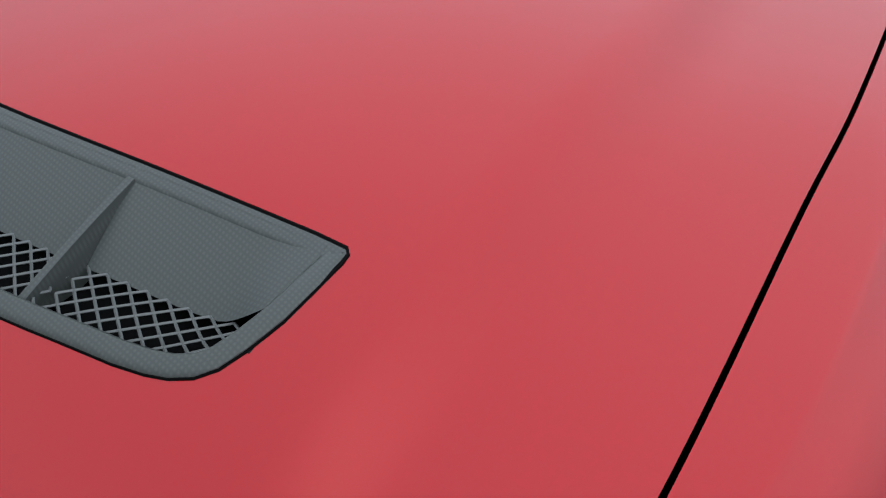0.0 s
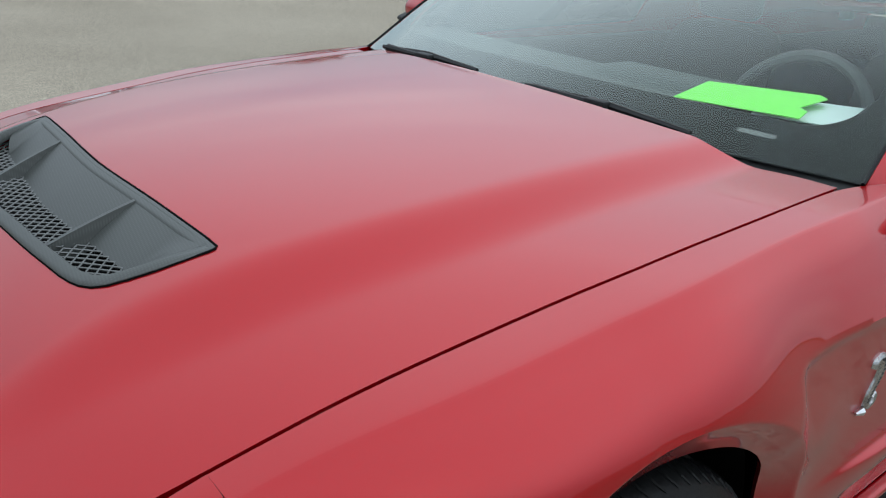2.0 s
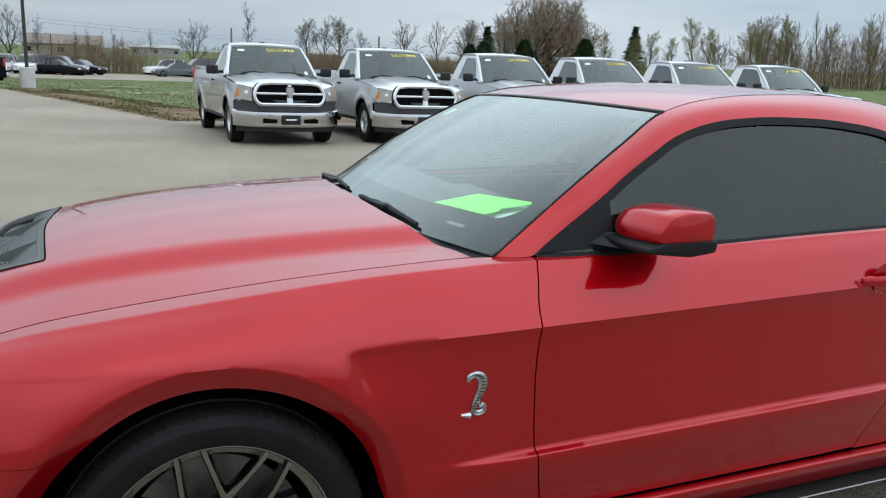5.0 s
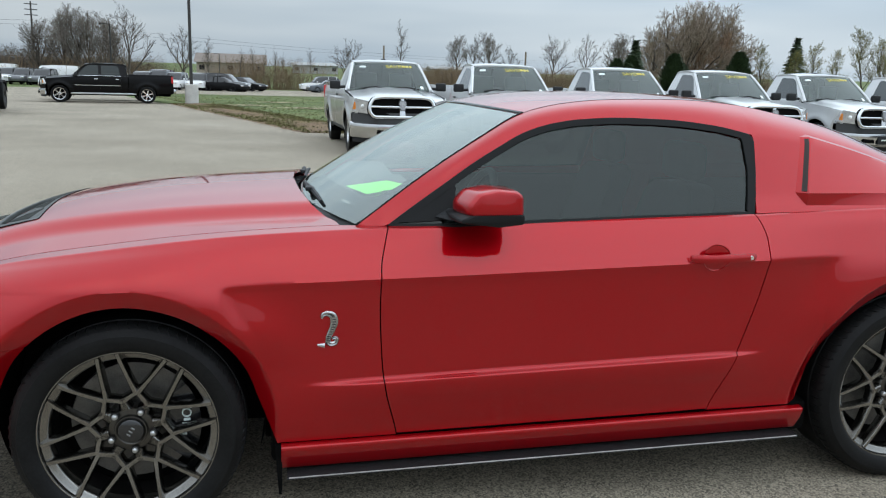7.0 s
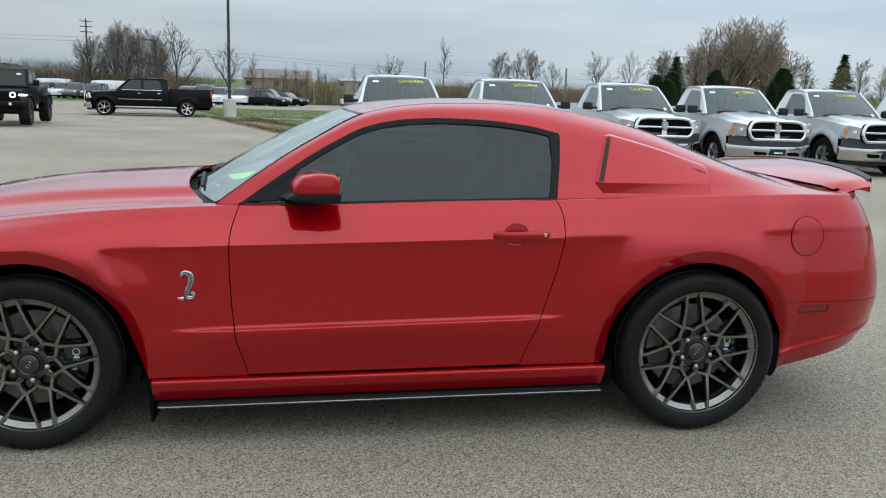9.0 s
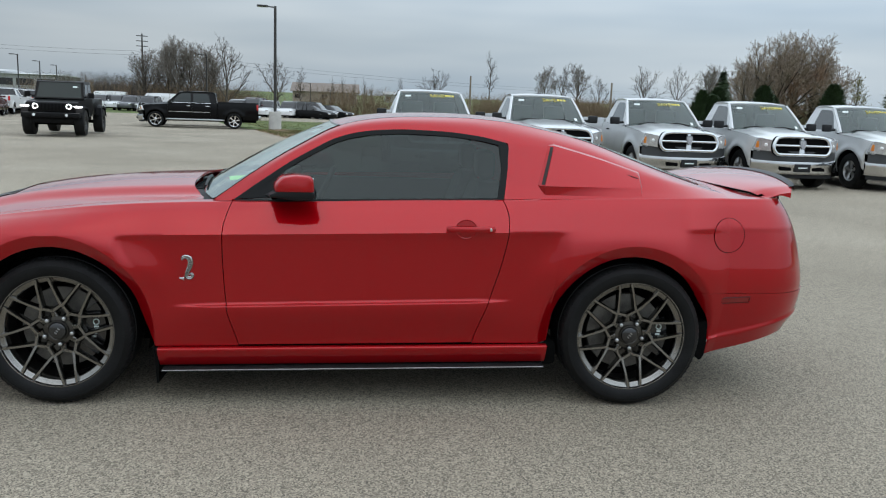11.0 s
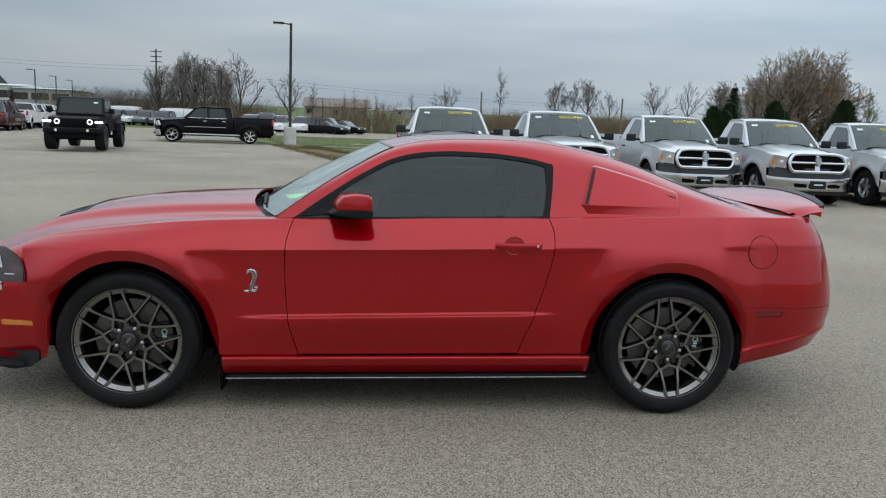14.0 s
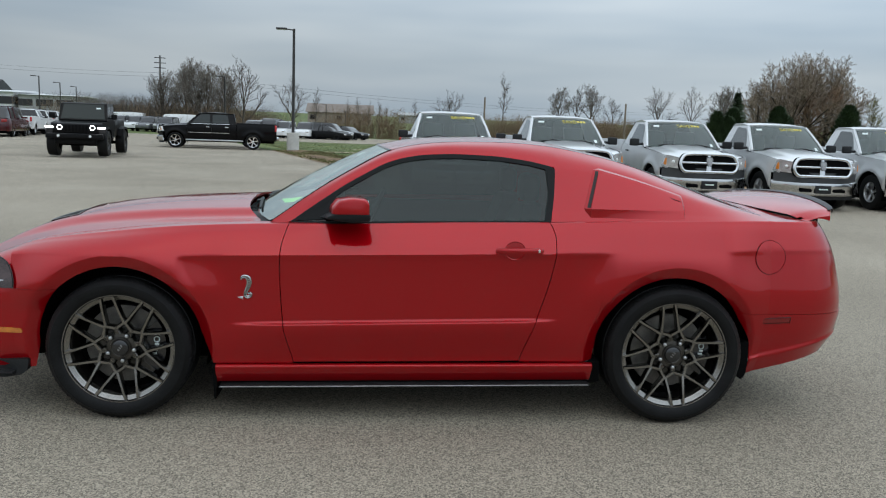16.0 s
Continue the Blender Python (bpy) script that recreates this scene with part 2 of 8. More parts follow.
SOIL = ground_mat("bare_soil", (0.12, 0.068, 0.032), (0.17, 0.105, 0.05), (0.22, 0.155, 0.08), 14.0, 0.9, 0.95, 0.9)
CONCRETE = node_mat("pale_concrete", (0.52, 0.51, 0.48), 0.85, vary=0.18, scale=3, bump=0.3, bump_scale=60)
SILVER = paint_mat("silver_paint", (0.54, 0.55, 0.555), (0.64, 0.65, 0.655), 0.36, 0.55)
GREY_PAINT = paint_mat("granite_paint", (0.10, 0.105, 0.11), (0.16, 0.165, 0.17), 0.35, 0.6)
BLACK_PAINT = node_mat("black_paint", (0.003, 0.003, 0.0033), 0.3, vary=0.2, scale=2, coat=0.16, spec=0.08)
WHITE_PAINT = paint_mat("white_paint", (0.72, 0.73, 0.73), (0.78, 0.78, 0.78), 0.4, 0.0)
MAROON = paint_mat("maroon_paint", (0.05, 0.006, 0.009), (0.07, 0.008, 0.012), 0.35, 0.3)
BLUE_GREY = paint_mat("slate_paint", (0.07, 0.08, 0.09), (0.09, 0.10, 0.115), 0.35, 0.5)
DARK_CLADDING = node_mat("grey_cladding", (0.042, 0.045, 0.048), 0.5, vary=0.15, scale=10)
YELLOW_FILM = node_mat("yellow_film", (0.62, 0.54, 0.08), 0.5)
BARK = node_mat("bare_bark", (0.075, 0.062, 0.05), 0.9, vary=0.4, scale=3, bump=0.4, bump_scale=30)
BARK_WARM = node_mat("warm_bark", (0.18, 0.125, 0.075), 0.9, vary=0.4, scale=2)
BUDS = node_mat("spring_buds", (0.16, 0.15, 0.05), 0.9, vary=0.4, scale=2)
BARK_TWIG = node_mat("grey_twigs", (0.15, 0.13, 0.11), 0.9, vary=0.4, scale=2)
NEEDLES = node_mat("conifer_needles", (0.045, 0.075, 0.032), 0.85, vary=0.5, scale=1.5)
POLE = node_mat("dark_bronze_pole", (0.03, 0.028, 0.027), 0.5, vary=0.2, scale=4)
WOOD_POLE = node_mat("weathered_pole", (0.22, 0.18, 0.14), 0.9, vary=0.2, scale=3)


# ---- mesh helpers ----
def lerp(a, b, t):
    return a + (b - a) * t


def smooth(a, b, x):
    t = min(1.0, max(0.0, (x - a) / (b - a)))
    return t * t * (3 - 2 * t)


def curve(xs, ys):
    """A monotone cubic through points."""
    xs, ys = [float(v) for v in xs], [float(v) for v in ys]
    n = len(xs)
    d = [(ys[i + 1] - ys[i]) / (xs[i + 1] - xs[i]) for i in range(n - 1)]
    m = [d[0]] + [0.0 if d[i - 1] * d[i] <= 0 else 2 * d[i - 1] * d[i] / (d[i - 1] + d[i]) for i in range(1, n - 1)] + [d[-1]]

    def f(x):
        if x <= xs[0]:
            return ys[0] + m[0] * (x - xs[0]) * 0
        if x >= xs[-1]:
            return ys[-1]
        i = 0
        while x > xs[i + 1]:
            i += 1
        h = xs[i + 1] - xs[i]
        t = (x - xs[i]) / h
        return ((2 * t ** 3 - 3 * t * t + 1) * ys[i] + (t ** 3 - 2 * t * t + t) * h * m[i]
                + (-2 * t ** 3 + 3 * t * t) * ys[i + 1] + (t ** 3 - t * t) * h * m[i + 1])
    return f


def table(pairs):
    return curve([p[0] for p in pairs], [p[1] for p in pairs])


def fair(pairs, reach=0.07):
    """The same curve with its bends eased over a short reach, so that gloss runs evenly."""
    f = table(pairs)
    a, b = pairs[0][0], pairs[-1][0]
    ka, kb = (f(a + 0.01) - f(a)) / 0.01, (f(b) - f(b - 0.01)) / 0.01
    long = lambda x: f(a) + ka * (x - a) if x < a else f(b) + kb * (x - b) if x > b else f(x)
    taps = [(k / 6, 1 - abs(k / 6) ** 2 * 0.9) for k in range(-6, 7)]
    total = sum(w for _, w in taps)
    n = 160
    ys = [sum(w * long(lerp(a, b, i / n) + k * reach) for k, w in taps) / total for i in range(n + 1)]

    def g(x):
        u = min(1.0, max(0.0, (x - a) / (b - a))) * n
        i = min(n - 1, int(u))
        return lerp(ys[i], ys[i + 1], u - i)
    return g


def link(name, bm, mat, parent=None, label="", smooth_faces=True, angle=40):
    me = bpy.data.meshes.new(name)
    bm.normal_update()
    for f in bm.faces:
        f.smooth = smooth_faces
    if smooth_faces:
        lim = radians(angle)
        for e in bm.edges:
            if len(e.link_faces) == 1:
                e.smooth = False
            elif len(e.link_faces) == 2 and e.calc_face_angle(0.0) > lim:
                e.smooth = False
    bm.to_mesh(me)
    bm.free()
    me.materials.append(mat)
    ob = new(name, me)
    if parent is not None:
        ob.parent = parent
    if label:
        ob["label"] = label
    return ob


def part(name, bm, mat, parent, label="", smooth_faces=True, angle=40):
    return link(name, bm, mat, parent, label, smooth_faces, angle)


def thing(name, label, category, group="", kind=""):
    e = new(name, None)
    e.empty_display_size = 0.2
    return tagged(e, label, category, group, kind)


def solid(ob, thick):
    mod = ob.modifiers.new("thickness", "SOLIDIFY")
    mod.thickness, mod.offset = thick, -1
    return ob


def add_grid(bm, fn, us, vs, keep=None):
    """Quads over fn(u, v); keep(u, v) of a face's centre may drop it."""
    rows = [[bm.verts.new(fn(u, v)) for v in vs] for u in us]
    for i in range(len(us) - 1):
        for j in range(len(vs) - 1):
            if keep is None or keep((us[i] + us[i + 1]) / 2, (vs[j] + vs[j + 1]) / 2):
                q = (rows[i][j], rows[i + 1][j], rows[i + 1][j + 1], rows[i][j + 1])
                if (q[0].co - q[2].co).length > 1e-6 and (q[1].co - q[3].co).length > 1e-6:
                    bm.faces.new(q)
    return bm


def steps(a, b, n):
    return [a + (b - a) * i / n for i in range(n + 1)]


def face_out(bm, out):
    """Turns faces so that most look along out(centre)."""
    bm.normal_update()
    s = sum(f.normal.dot(Vector(out(f.calc_center_median()))) * f.calc_area() for f in bm.faces)
    if s < 0:
        bmesh.ops.reverse_faces(bm, faces=list(bm.faces))
    return bm


def weld(bm, dist=0.0008):
    bmesh.ops.remove_doubles(bm, verts=list(bm.verts), dist=dist)
    lone = [v for v in bm.verts if not v.link_faces]
    bmesh.ops.delete(bm, geom=lone, context="VERTS")
    return bm


def box(bm, x0, x1, y0, y1, z0, z1, bevel=0.0, seg=2):
    g = bmesh.ops.create_cube(bm, size=1.0)
    for v in g["verts"]:
        v.co = Vector(((x0 + x1) / 2 + v.co.x * (x1 - x0), (y0 + y1) / 2 + v.co.y * (y1 - y0), (z0 + z1) / 2 + v.co.z * (z1 - z0)))
    if bevel:
        es = list({e for v in g["verts"] for e in v.link_edges})
        bmesh.ops.bevel(bm, geom=es, offset=bevel, segments=seg, profile=0.5, affect="EDGES")
    return bm


def tube(bm, pts, radii, sides=6, cap=True):
    """A tapered tube along points."""
    pts = [Vector(p) for p in pts]
    if not hasattr(radii, "__len__"):
        radii = [radii] * len(pts)
    rings = []
    up = Vector((0.13, 0.27, 0.95))
    for i, p in enumerate(pts):
        d = (pts[min(i + 1, len(pts) - 1)] - pts[max(i - 1, 0)]).normalized()
        a = d.cross(up)
        if a.length < 0.05:
            a = d.cross(Vector((1, 0, 0)))
        a.normalize()
        b = d.cross(a)
        rings.append([bm.verts.new(p + (a * math.cos(2 * math.pi * k / sides) + b * math.sin(2 * math.pi * k / sides)) * radii[i]) for k in range(sides)])
    for r0, r1 in zip(rings, rings[1:]):
        for k in range(sides):
            bm.faces.new((r0[k], r0[(k + 1) % sides], r1[(k + 1) % sides], r1[k]))
    if cap:
        bm.faces.new(rings[0][::-1])
        bm.faces.new(rings[-1])
    return bm


def lathe(bm, profile, seg=64, axis="y", sign=1.0, centre=(0, 0, 0)):
    """Turns (radius, along) points round an axis."""
    cx, cy, cz = centre
    rings = []
    for k in range(seg):
        a = 2 * math.pi * k / seg
        c, s = math.cos(a), math.sin(a)
        rings.append([bm.verts.new((cx + r * c, cy + sign * h, cz + r * s) if axis == "y" else (cx + r * c, cy + r * s, cz + h)) for r, h in profile])
    for k in range(seg):
        r0, r1 = rings[k], rings[(k + 1) % seg]
        for j in range(len(profile) - 1):
            bm.faces.new((r0[j], r1[j], r1[j + 1], r0[j + 1]))
    bmesh.ops.recalc_face_normals(bm, faces=list(bm.faces))
    return bm


def prism(bm, outline, fn, depth):
    """A plate: the outline's 2-D points through fn(u, v, d) at d = 0 and d = depth."""
    top = [bm.verts.new(fn(u, v, depth)) for u, v in outline]
    low = [bm.verts.new(fn(u, v, 0.0)) for u, v in outline]
    bm.faces.new(top)
    bm.faces.new(low[::-1])
    n = len(outline)
    for i in range(n):
        bm.faces.new((low[i], low[(i + 1) % n], top[(i + 1) % n], top[i]))
    bmesh.ops.recalc_face_normals(bm, faces=list(bm.faces))
    return bm


def rounded(points, r, n=4):
    """Rounds the corners of a 2-D outline."""
    out = []
    for i, p in enumerate(points):
        a, b = Vector(points[i - 1]), Vector(points[(i + 1) % len(points)])
        p = Vector(p)
        da, db = (a - p), (b - p)
        k = min(r, da.length * 0.45, db.length * 0.45)
        p0, p1 = p + da.normalized() * k, p + db.normalized() * k
        for j in range(n + 1):
            t = j / n
            q = p0 * (1 - t) ** 2 + p * 2 * t * (1 - t) + p1 * t * t
            out.append((q.x, q.y))
    return out

# ---- ground ----
TUFT = node_mat("grass_blades", (0.08, 0.125, 0.022), 0.9, vary=0.5, scale=0.5, second=(0.18, 0.17, 0.06))
def build_ground():
    bm = bmesh.new()
    def h(x, y):
        d = math.hypot(x, y)
        return 0.017 * max(0, d - 75) * smooth(60, 200, d) if y > -50 else 0.0
    rs = [0.5, 30, 60, 80, 100, 130, 170, 220, 300, 420, 600, 900, 1400, 2200, 3500]
    add_grid(bm, lambda r, a: (r * math.cos(a), r * math.sin(a), min(h(r * math.cos(a), r * math.sin(a)), 14) - 0.02), rs, [2 * math.pi * k / 96 for k in range(97)])
    weld(bm, 0.01)
    tagged(link("ground", face_out(bm, lambda c: (0, 0, 1)), TURF), "flat open ground with spring grass", "ground", kind="structure")
    bm = bmesh.new()
    edge = [(-90, -160), (90, -160), (60, 19), (1.2, 19.2), (-0.5, 25.5), (-2.6, 32.8), (-4.9, 41.2), (-6.6, 45), (-9.0, 54), (-12.6, 75), (-18, 108), (-60, 108)]
    bm.faces.new([bm.verts.new((x, y, -0.002)) for x, y in edge])
    bmesh.ops.triangulate(bm, faces=list(bm.faces))
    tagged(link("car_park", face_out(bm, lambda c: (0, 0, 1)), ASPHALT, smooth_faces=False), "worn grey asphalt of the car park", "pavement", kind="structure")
    bm = bmesh.new()
    bm.faces.new([bm.verts.new(p) for p in ((-12.2, 66, -0.004), (30, 70, 0.0), (30, 90, 0.16), (-15, 88, 0.12))])
    bmesh.ops.triangulate(bm, faces=list(bm.faces))
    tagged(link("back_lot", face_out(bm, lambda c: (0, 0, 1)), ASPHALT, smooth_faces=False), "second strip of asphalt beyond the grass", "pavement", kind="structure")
    # bare soil along the edge of the asphalt, with pale straw
    rnd = random.Random(12)
    bm = bmesh.new()
    line = [(60, 19.1), (20, 19.1), (6, 19.15), (1.2, 19.2), (-0.5, 25.5), (-2.6, 32.8), (-4.9, 41.2)]
    rows = []
    for (x0, y0), (x1, y1) in zip(line, line[1:]):
        for t in steps(0, 1, 30)[:-1]:
            x, y = lerp(x0, x1, t), lerp(y0, y1, t)
            n = Vector((y1 - y0, x0 - x1, 0)).normalized()
            if n.y < 0 and abs(n.x) < 0.3:
                n = -n
            if abs(n.x) >= 0.3 and n.x < 0:
                n = -n
            wd = 2.4 + 0.6 * math.sin(1.1 * x + 0.6 * y) + rnd.uniform(-0.7, 0.7)
            rows.append([bm.verts.new((x - n.x * 0.15 * rnd.random(), y - n.y * 0.15 * rnd.random(), 0.004)), bm.verts.new((x + n.x * wd * 0.5, y + n.y * wd * 0.5, 0.055 + 0.02 * math.sin(5 * x + 2 * y))), bm.verts.new((x + n.x * wd, y + n.y * wd, -0.012))])
    for r0, r1 in zip(rows, rows[1:]):
        for k in range(2):
            bm.faces.new((r0[k], r0[k + 1], r1[k + 1], r1[k]))
    tagged(link("soil_verge", face_out(bm, lambda c: (0, 0, 1)), SOIL), "strip of bare brown soil beside the asphalt", "soil", kind="structure")
    for sx, sy, sr in ((2.0, 38, 1.1), (4.2, 41, 0.8), (0.6, 47, 0.9), (6, 52, 1.1), (-1.0, 40.5, 0.8)):
        bm = bmesh.new()
        for k in range(420):
            r, a = sr * abs(rnd.gauss(0, 0.55)), rnd.uniform(0, 6.28)
            x, y, t, ln = sx + 1.5 * r * math.cos(a), sy + r * math.sin(a), rnd.uniform(0, 3.14), rnd.uniform(0.06, 0.16)
            ux, uy, z = math.cos(t) * ln, math.sin(t) * ln, 0.012 + rnd.uniform(0.0, 0.03)
            bm.faces.new([bm.verts.new(p) for p in ((x - ux, y - uy, z), (x - uy * 0.3, y + ux * 0.3, z + 0.01), (x + ux, y + uy, z), (x + uy * 0.3, y - ux * 0.3, z - 0.002))])
        tagged(link("straw_patch", face_out(bm, lambda c: (0, 0, 1)), STRAW), "pale straw scattered on the grass", "straw", kind="stuff")
    # short uneven tufts over the near grass
    bm = bmesh.new()
    for k in range(16000):
        y = 20.5 + 46 * rnd.random() ** 1.5
        x0 = lerp(2.2, -4.0, min(1, (y - 20) / 21)) if y < 41 else lerp(-4.0, -11, (y - 41) / 25)
        x = x0 + 0.4 + 26 * rnd.random() ** 1.7
        t, h2, w = rnd.uniform(0, 3.14), rnd.uniform(0.0, 0.03), rnd.uniform(0.02, 0.05)
        ux, uy = math.cos(t) * w, math.sin(t) * w
        tip = (x + rnd.gauss(0, 0.06), y + rnd.gauss(0, 0.06), h2)
        bm.faces.new([bm.verts.new(p) for p in ((x - ux, y - uy, -0.03), (x + ux, y + uy, -0.03), tip)])
    tagged(link("grass_tufts", bm, TUFT, smooth_faces=False), "short patchy spring grass beside the car park", "grass", kind="stuff")
    # dry brown tufts and clods along the soil
    bm = bmesh.new()
    for k in range(5000):
        i = 3 + int(3.999 * rnd.random() * 0.75)
        (x0, y0), (x1, y1) = line[min(i, 5)], line[min(i, 5) + 1]
        t = rnd.random()
        x, y = lerp(x0, x1, t) + rnd.uniform(0.1, 2.6), lerp(y0, y1, t) + rnd.gauss(0, 0.3)
        a, h2, w = rnd.uniform(0, 3.14), rnd.uniform(0.01, 0.05), rnd.uniform(0.02, 0.07)
        ux, uy = math.cos(a) * w, math.sin(a) * w
        z = 0.03
        bm.faces.new([bm.verts.new(p) for p in ((x - ux, y - uy, z - 0.03), (x + uy, y - ux, z), (x + ux, y + uy, z - 0.03), (x + rnd.gauss(0, 0.03), y + rnd.gauss(0, 0.03), z + h2))])
    tagged(link("dry_tufts", bm, DRY_GRASS, smooth_faces=False), "dry brown grass tufts on the soil verge", "grass", kind="stuff")
    # hairline cracks in the asphalt
    for pts in ([(1.80, 0.3), (1.869, -0.387), (1.864, -0.712), (1.907, -0.917), (2.008, -1.206), (2.046, -1.517), (2.057, -1.732), (2.12, -2.1), (2.10, -2.6)],
                [(2.008, -1.206), (2.15, -1.32), (2.2, -1.5), (2.36, -1.62)], [(-2.5, 4.0), (-1.2, 4.6), (0.2, 4.5), (1.5, 5.3)], [(-8, 9), (-4, 10.5), (0, 10.0), (5, 11.2)]):
        fine = []
        for (x0, y0), (x1, y1) in zip(pts, pts[1:]):
            fine += [(lerp(x0, x1, t) + rnd.gauss(0, 0.008), lerp(y0, y1, t) + rnd.gauss(0, 0.008)) for t in steps(0, 1, 8)[:-1]]
        bm = bmesh.new()
        rows = []
        for k, (x, y) in enumerate(fine):
            x2, y2 = fine[min(k + 1, len(fine) - 1)]
            x1, y1 = fine[max(k - 1, 0)]
            n = Vector((y2 - y1, x1 - x2, 0)).normalized() * rnd.uniform(0.0005, 0.0015)
            rows.append((bm.verts.new((x - n.x, y - n.y, 0.0015)), bm.verts.new((x + n.x, y + n.y, 0.0015))))
        for r0, r1 in zip(rows, rows[1:]):
            bm.faces.new((r0[0], r0[1], r1[1], r1[0]))
        tagged(link("asphalt_crack", face_out(bm, lambda c: (0, 0, 1)), CRACK), "thin dark crack in the asphalt", "crack", kind="structure")


DRY_GRASS = node_mat("dry_grass", (0.15, 0.10, 0.045), 0.95, vary=0.5, scale=0.8, second=(0.13, 0.14, 0.04))
STRAW = node_mat("pale_straw", (0.42, 0.36, 0.24), 0.95, vary=0.25, scale=4, bump=0.6, bump_scale=25)
CRACK = node_mat("crack_fill", (0.10, 0.09, 0.075), 0.95, vary=0.3, scale=30)
build_ground()


# ---- the red coupe: its surfaces ----
FRONT_HUB, REAR_HUB = (0.0, 0.358, 0.388), (2.705, 0.355, 0.395)
S_PLAIN = table([(0.12, 0.845), (0.29, 0.876), (0.38, 0.903), (0.46, 0.920), (0.53, 0.930), (0.6, 0.932), (0.66, 0.926), (0.72, 0.9165), (0.77, 0.9065), (0.816, 0.894), (0.9, 0.87)])
S_CREASED = table([(0.12, 0.845), (0.29, 0.876), (0.38, 0.897), (0.45, 0.907), (0.50, 0.9105),
                   (0.55, 0.9125), (0.62, 0.9155), (0.72, 0.922), (0.79, 0.930), (0.816, 0.938), (0.9, 0.93)])
S_STRIP = table([(0.30, 0.0), (0.38, 0.007), (0.43, 0.017), (0.468, 0.021), (0.476, 0.020), (0.486, 0.004), (0.494, 0.0)])
Y_PLAN = fair([(-0.52, 0.885), (-0.3, 0.918), (0.0, 0.936), (0.3, 0.938), (2.6, 0.938), (2.8, 0.932), (3.0, 0.912), (3.2, 0.872)])
Y_TOP = fair([(-0.52, 0.70), (-0.4, 0.72), (0.0, 0.745), (0.12, 0.755), (0.4, 0.763), (0.64, 0.765), (0.7, 0.782), (0.8, 0.815), (0.86, 0.838), (0.94, 0.848),
               (2.1, 0.85), (2.6, 0.842), (3.0, 0.81), (3.2, 0.785)])
Z_TOP = fair([(-0.86, 0.655), (-0.7, 0.74), (-0.6, 0.775), (-0.52, 0.808), (-0.4, 0.851), (-0.2, 0.885), (0.0, 0.911), (0.12, 0.928), (0.4, 0.95),
               (0.64, 0.963), (0.8, 0.967), (1.2, 0.981), (2.05, 1.007), (2.6, 1.027), (3.0, 1.036), (3.2, 1.036)], 0.15)
A_ROLL = table([(0, 0), (0.3, 0.18), (0.6, 0.40), (0.72, 0.51), (0.80, 0.595), (0.824, 0.622), (0.834, 0.645), (0.85, 0.678), (1, 1)])
B_ROLL = table([(0, 0), (0.3, 0.36), (0.6, 0.73), (0.72, 0.855), (0.80, 0.936), (0.824, 0.961), (0.834, 0.968), (0.85, 0.972), (1, 1)])
SHOULDER_ROWS = [1 + 0.05 * k for k in range(1, 16)] + [1.78, 1.80, 1.824, 1.834, 1.85, 1.87, 1.9, 1.95, 2.0]
SEAM_Y = table([(0.70, 0.78), (0.95, 0.742), (1.12, 0.696), (1.27, 0.645), (1.42, 0.625), (1.6, 0.615), (1.85, 0.605), (2.05, 0.60), (2.3, 0.59),
                (2.5, 0.58), (2.77, 0.572), (2.97, 0.572), (3.2, 0.585)])
SEAM_Z = fair([(0.70, 0.966), (0.95, 1.145), (1.12, 1.247), (1.27, 1.325), (1.42, 1.36), (1.6, 1.377), (1.85, 1.382), (2.05, 1.372), (2.3, 1.333),
                (2.5, 1.288), (2.77, 1.196), (2.97, 1.128), (3.2, 1.06)])
ROOF_Z = fair([(1.2, 1.340), (1.35, 1.372), (1.5, 1.389), (1.8, 1.402), (2.05, 1.395), (2.3, 1.356), (2.5, 1.316), (2.65, 1.272), (2.83, 1.216),
                (3.0, 1.156), (3.2, 1.095), (3.35, 1.075)])
WINDOW_TOP = table([(0.79, 0.968), (0.925, 1.066), (1.065, 1.161), (1.165, 1.219), (1.255, 1.266), (1.35, 1.295), (1.45, 1.311), (1.6, 1.319), (1.76, 1.316),
                    (1.95, 1.298), (2.085, 1.27)])
WINDOW_REAR = table([(0.96, 2.05), (1.0, 2.062), (1.15, 2.083), (1.25, 2.09), (1.3, 2.085)])
DOOR_FRONT = table([(0.26, 0.828), (0.309, 0.818), (0.466, 0.778), (0.577, 0.766), (0.742, 0.759), (0.851, 0.762), (0.93, 0.780), (0.968, 0.793)])
DOOR_REAR = table([(0.28, 1.925), (0.367, 1.948), (0.546, 2.009), (0.773, 2.07), (0.85, 2.081), (0.926, 2.083), (0.98, 2.07), (1.008, 2.055)])


A_DOOR = table([(0, 0), (0.3, 0.31), (0.6, 0.64), (0.72, 0.78), (0.78, 0.85), (0.84, 0.905), (1, 1)])
A_SOFT = table([(0, 0), (0.1, 0.026), (0.3, 0.118), (0.6, 0.375), (0.72, 0.52), (0.80, 0.60), (0.824, 0.626), (0.834, 0.646), (0.85, 0.676), (1, 1)])


def shear(x):
    return 0.008 + 0.0305 * (x - 0.8)


def z_crease(x):
    return 0.816 + shear(x)


def z_sill(x):
    return 0.278 + 0.0185 * (x - 0.45)


def y_full(x):
    """How far the shoulder has swelled out to its full width."""
    return smooth(-0.15, 0.75, x) * (1 - smooth(2.0, 2.85, x))


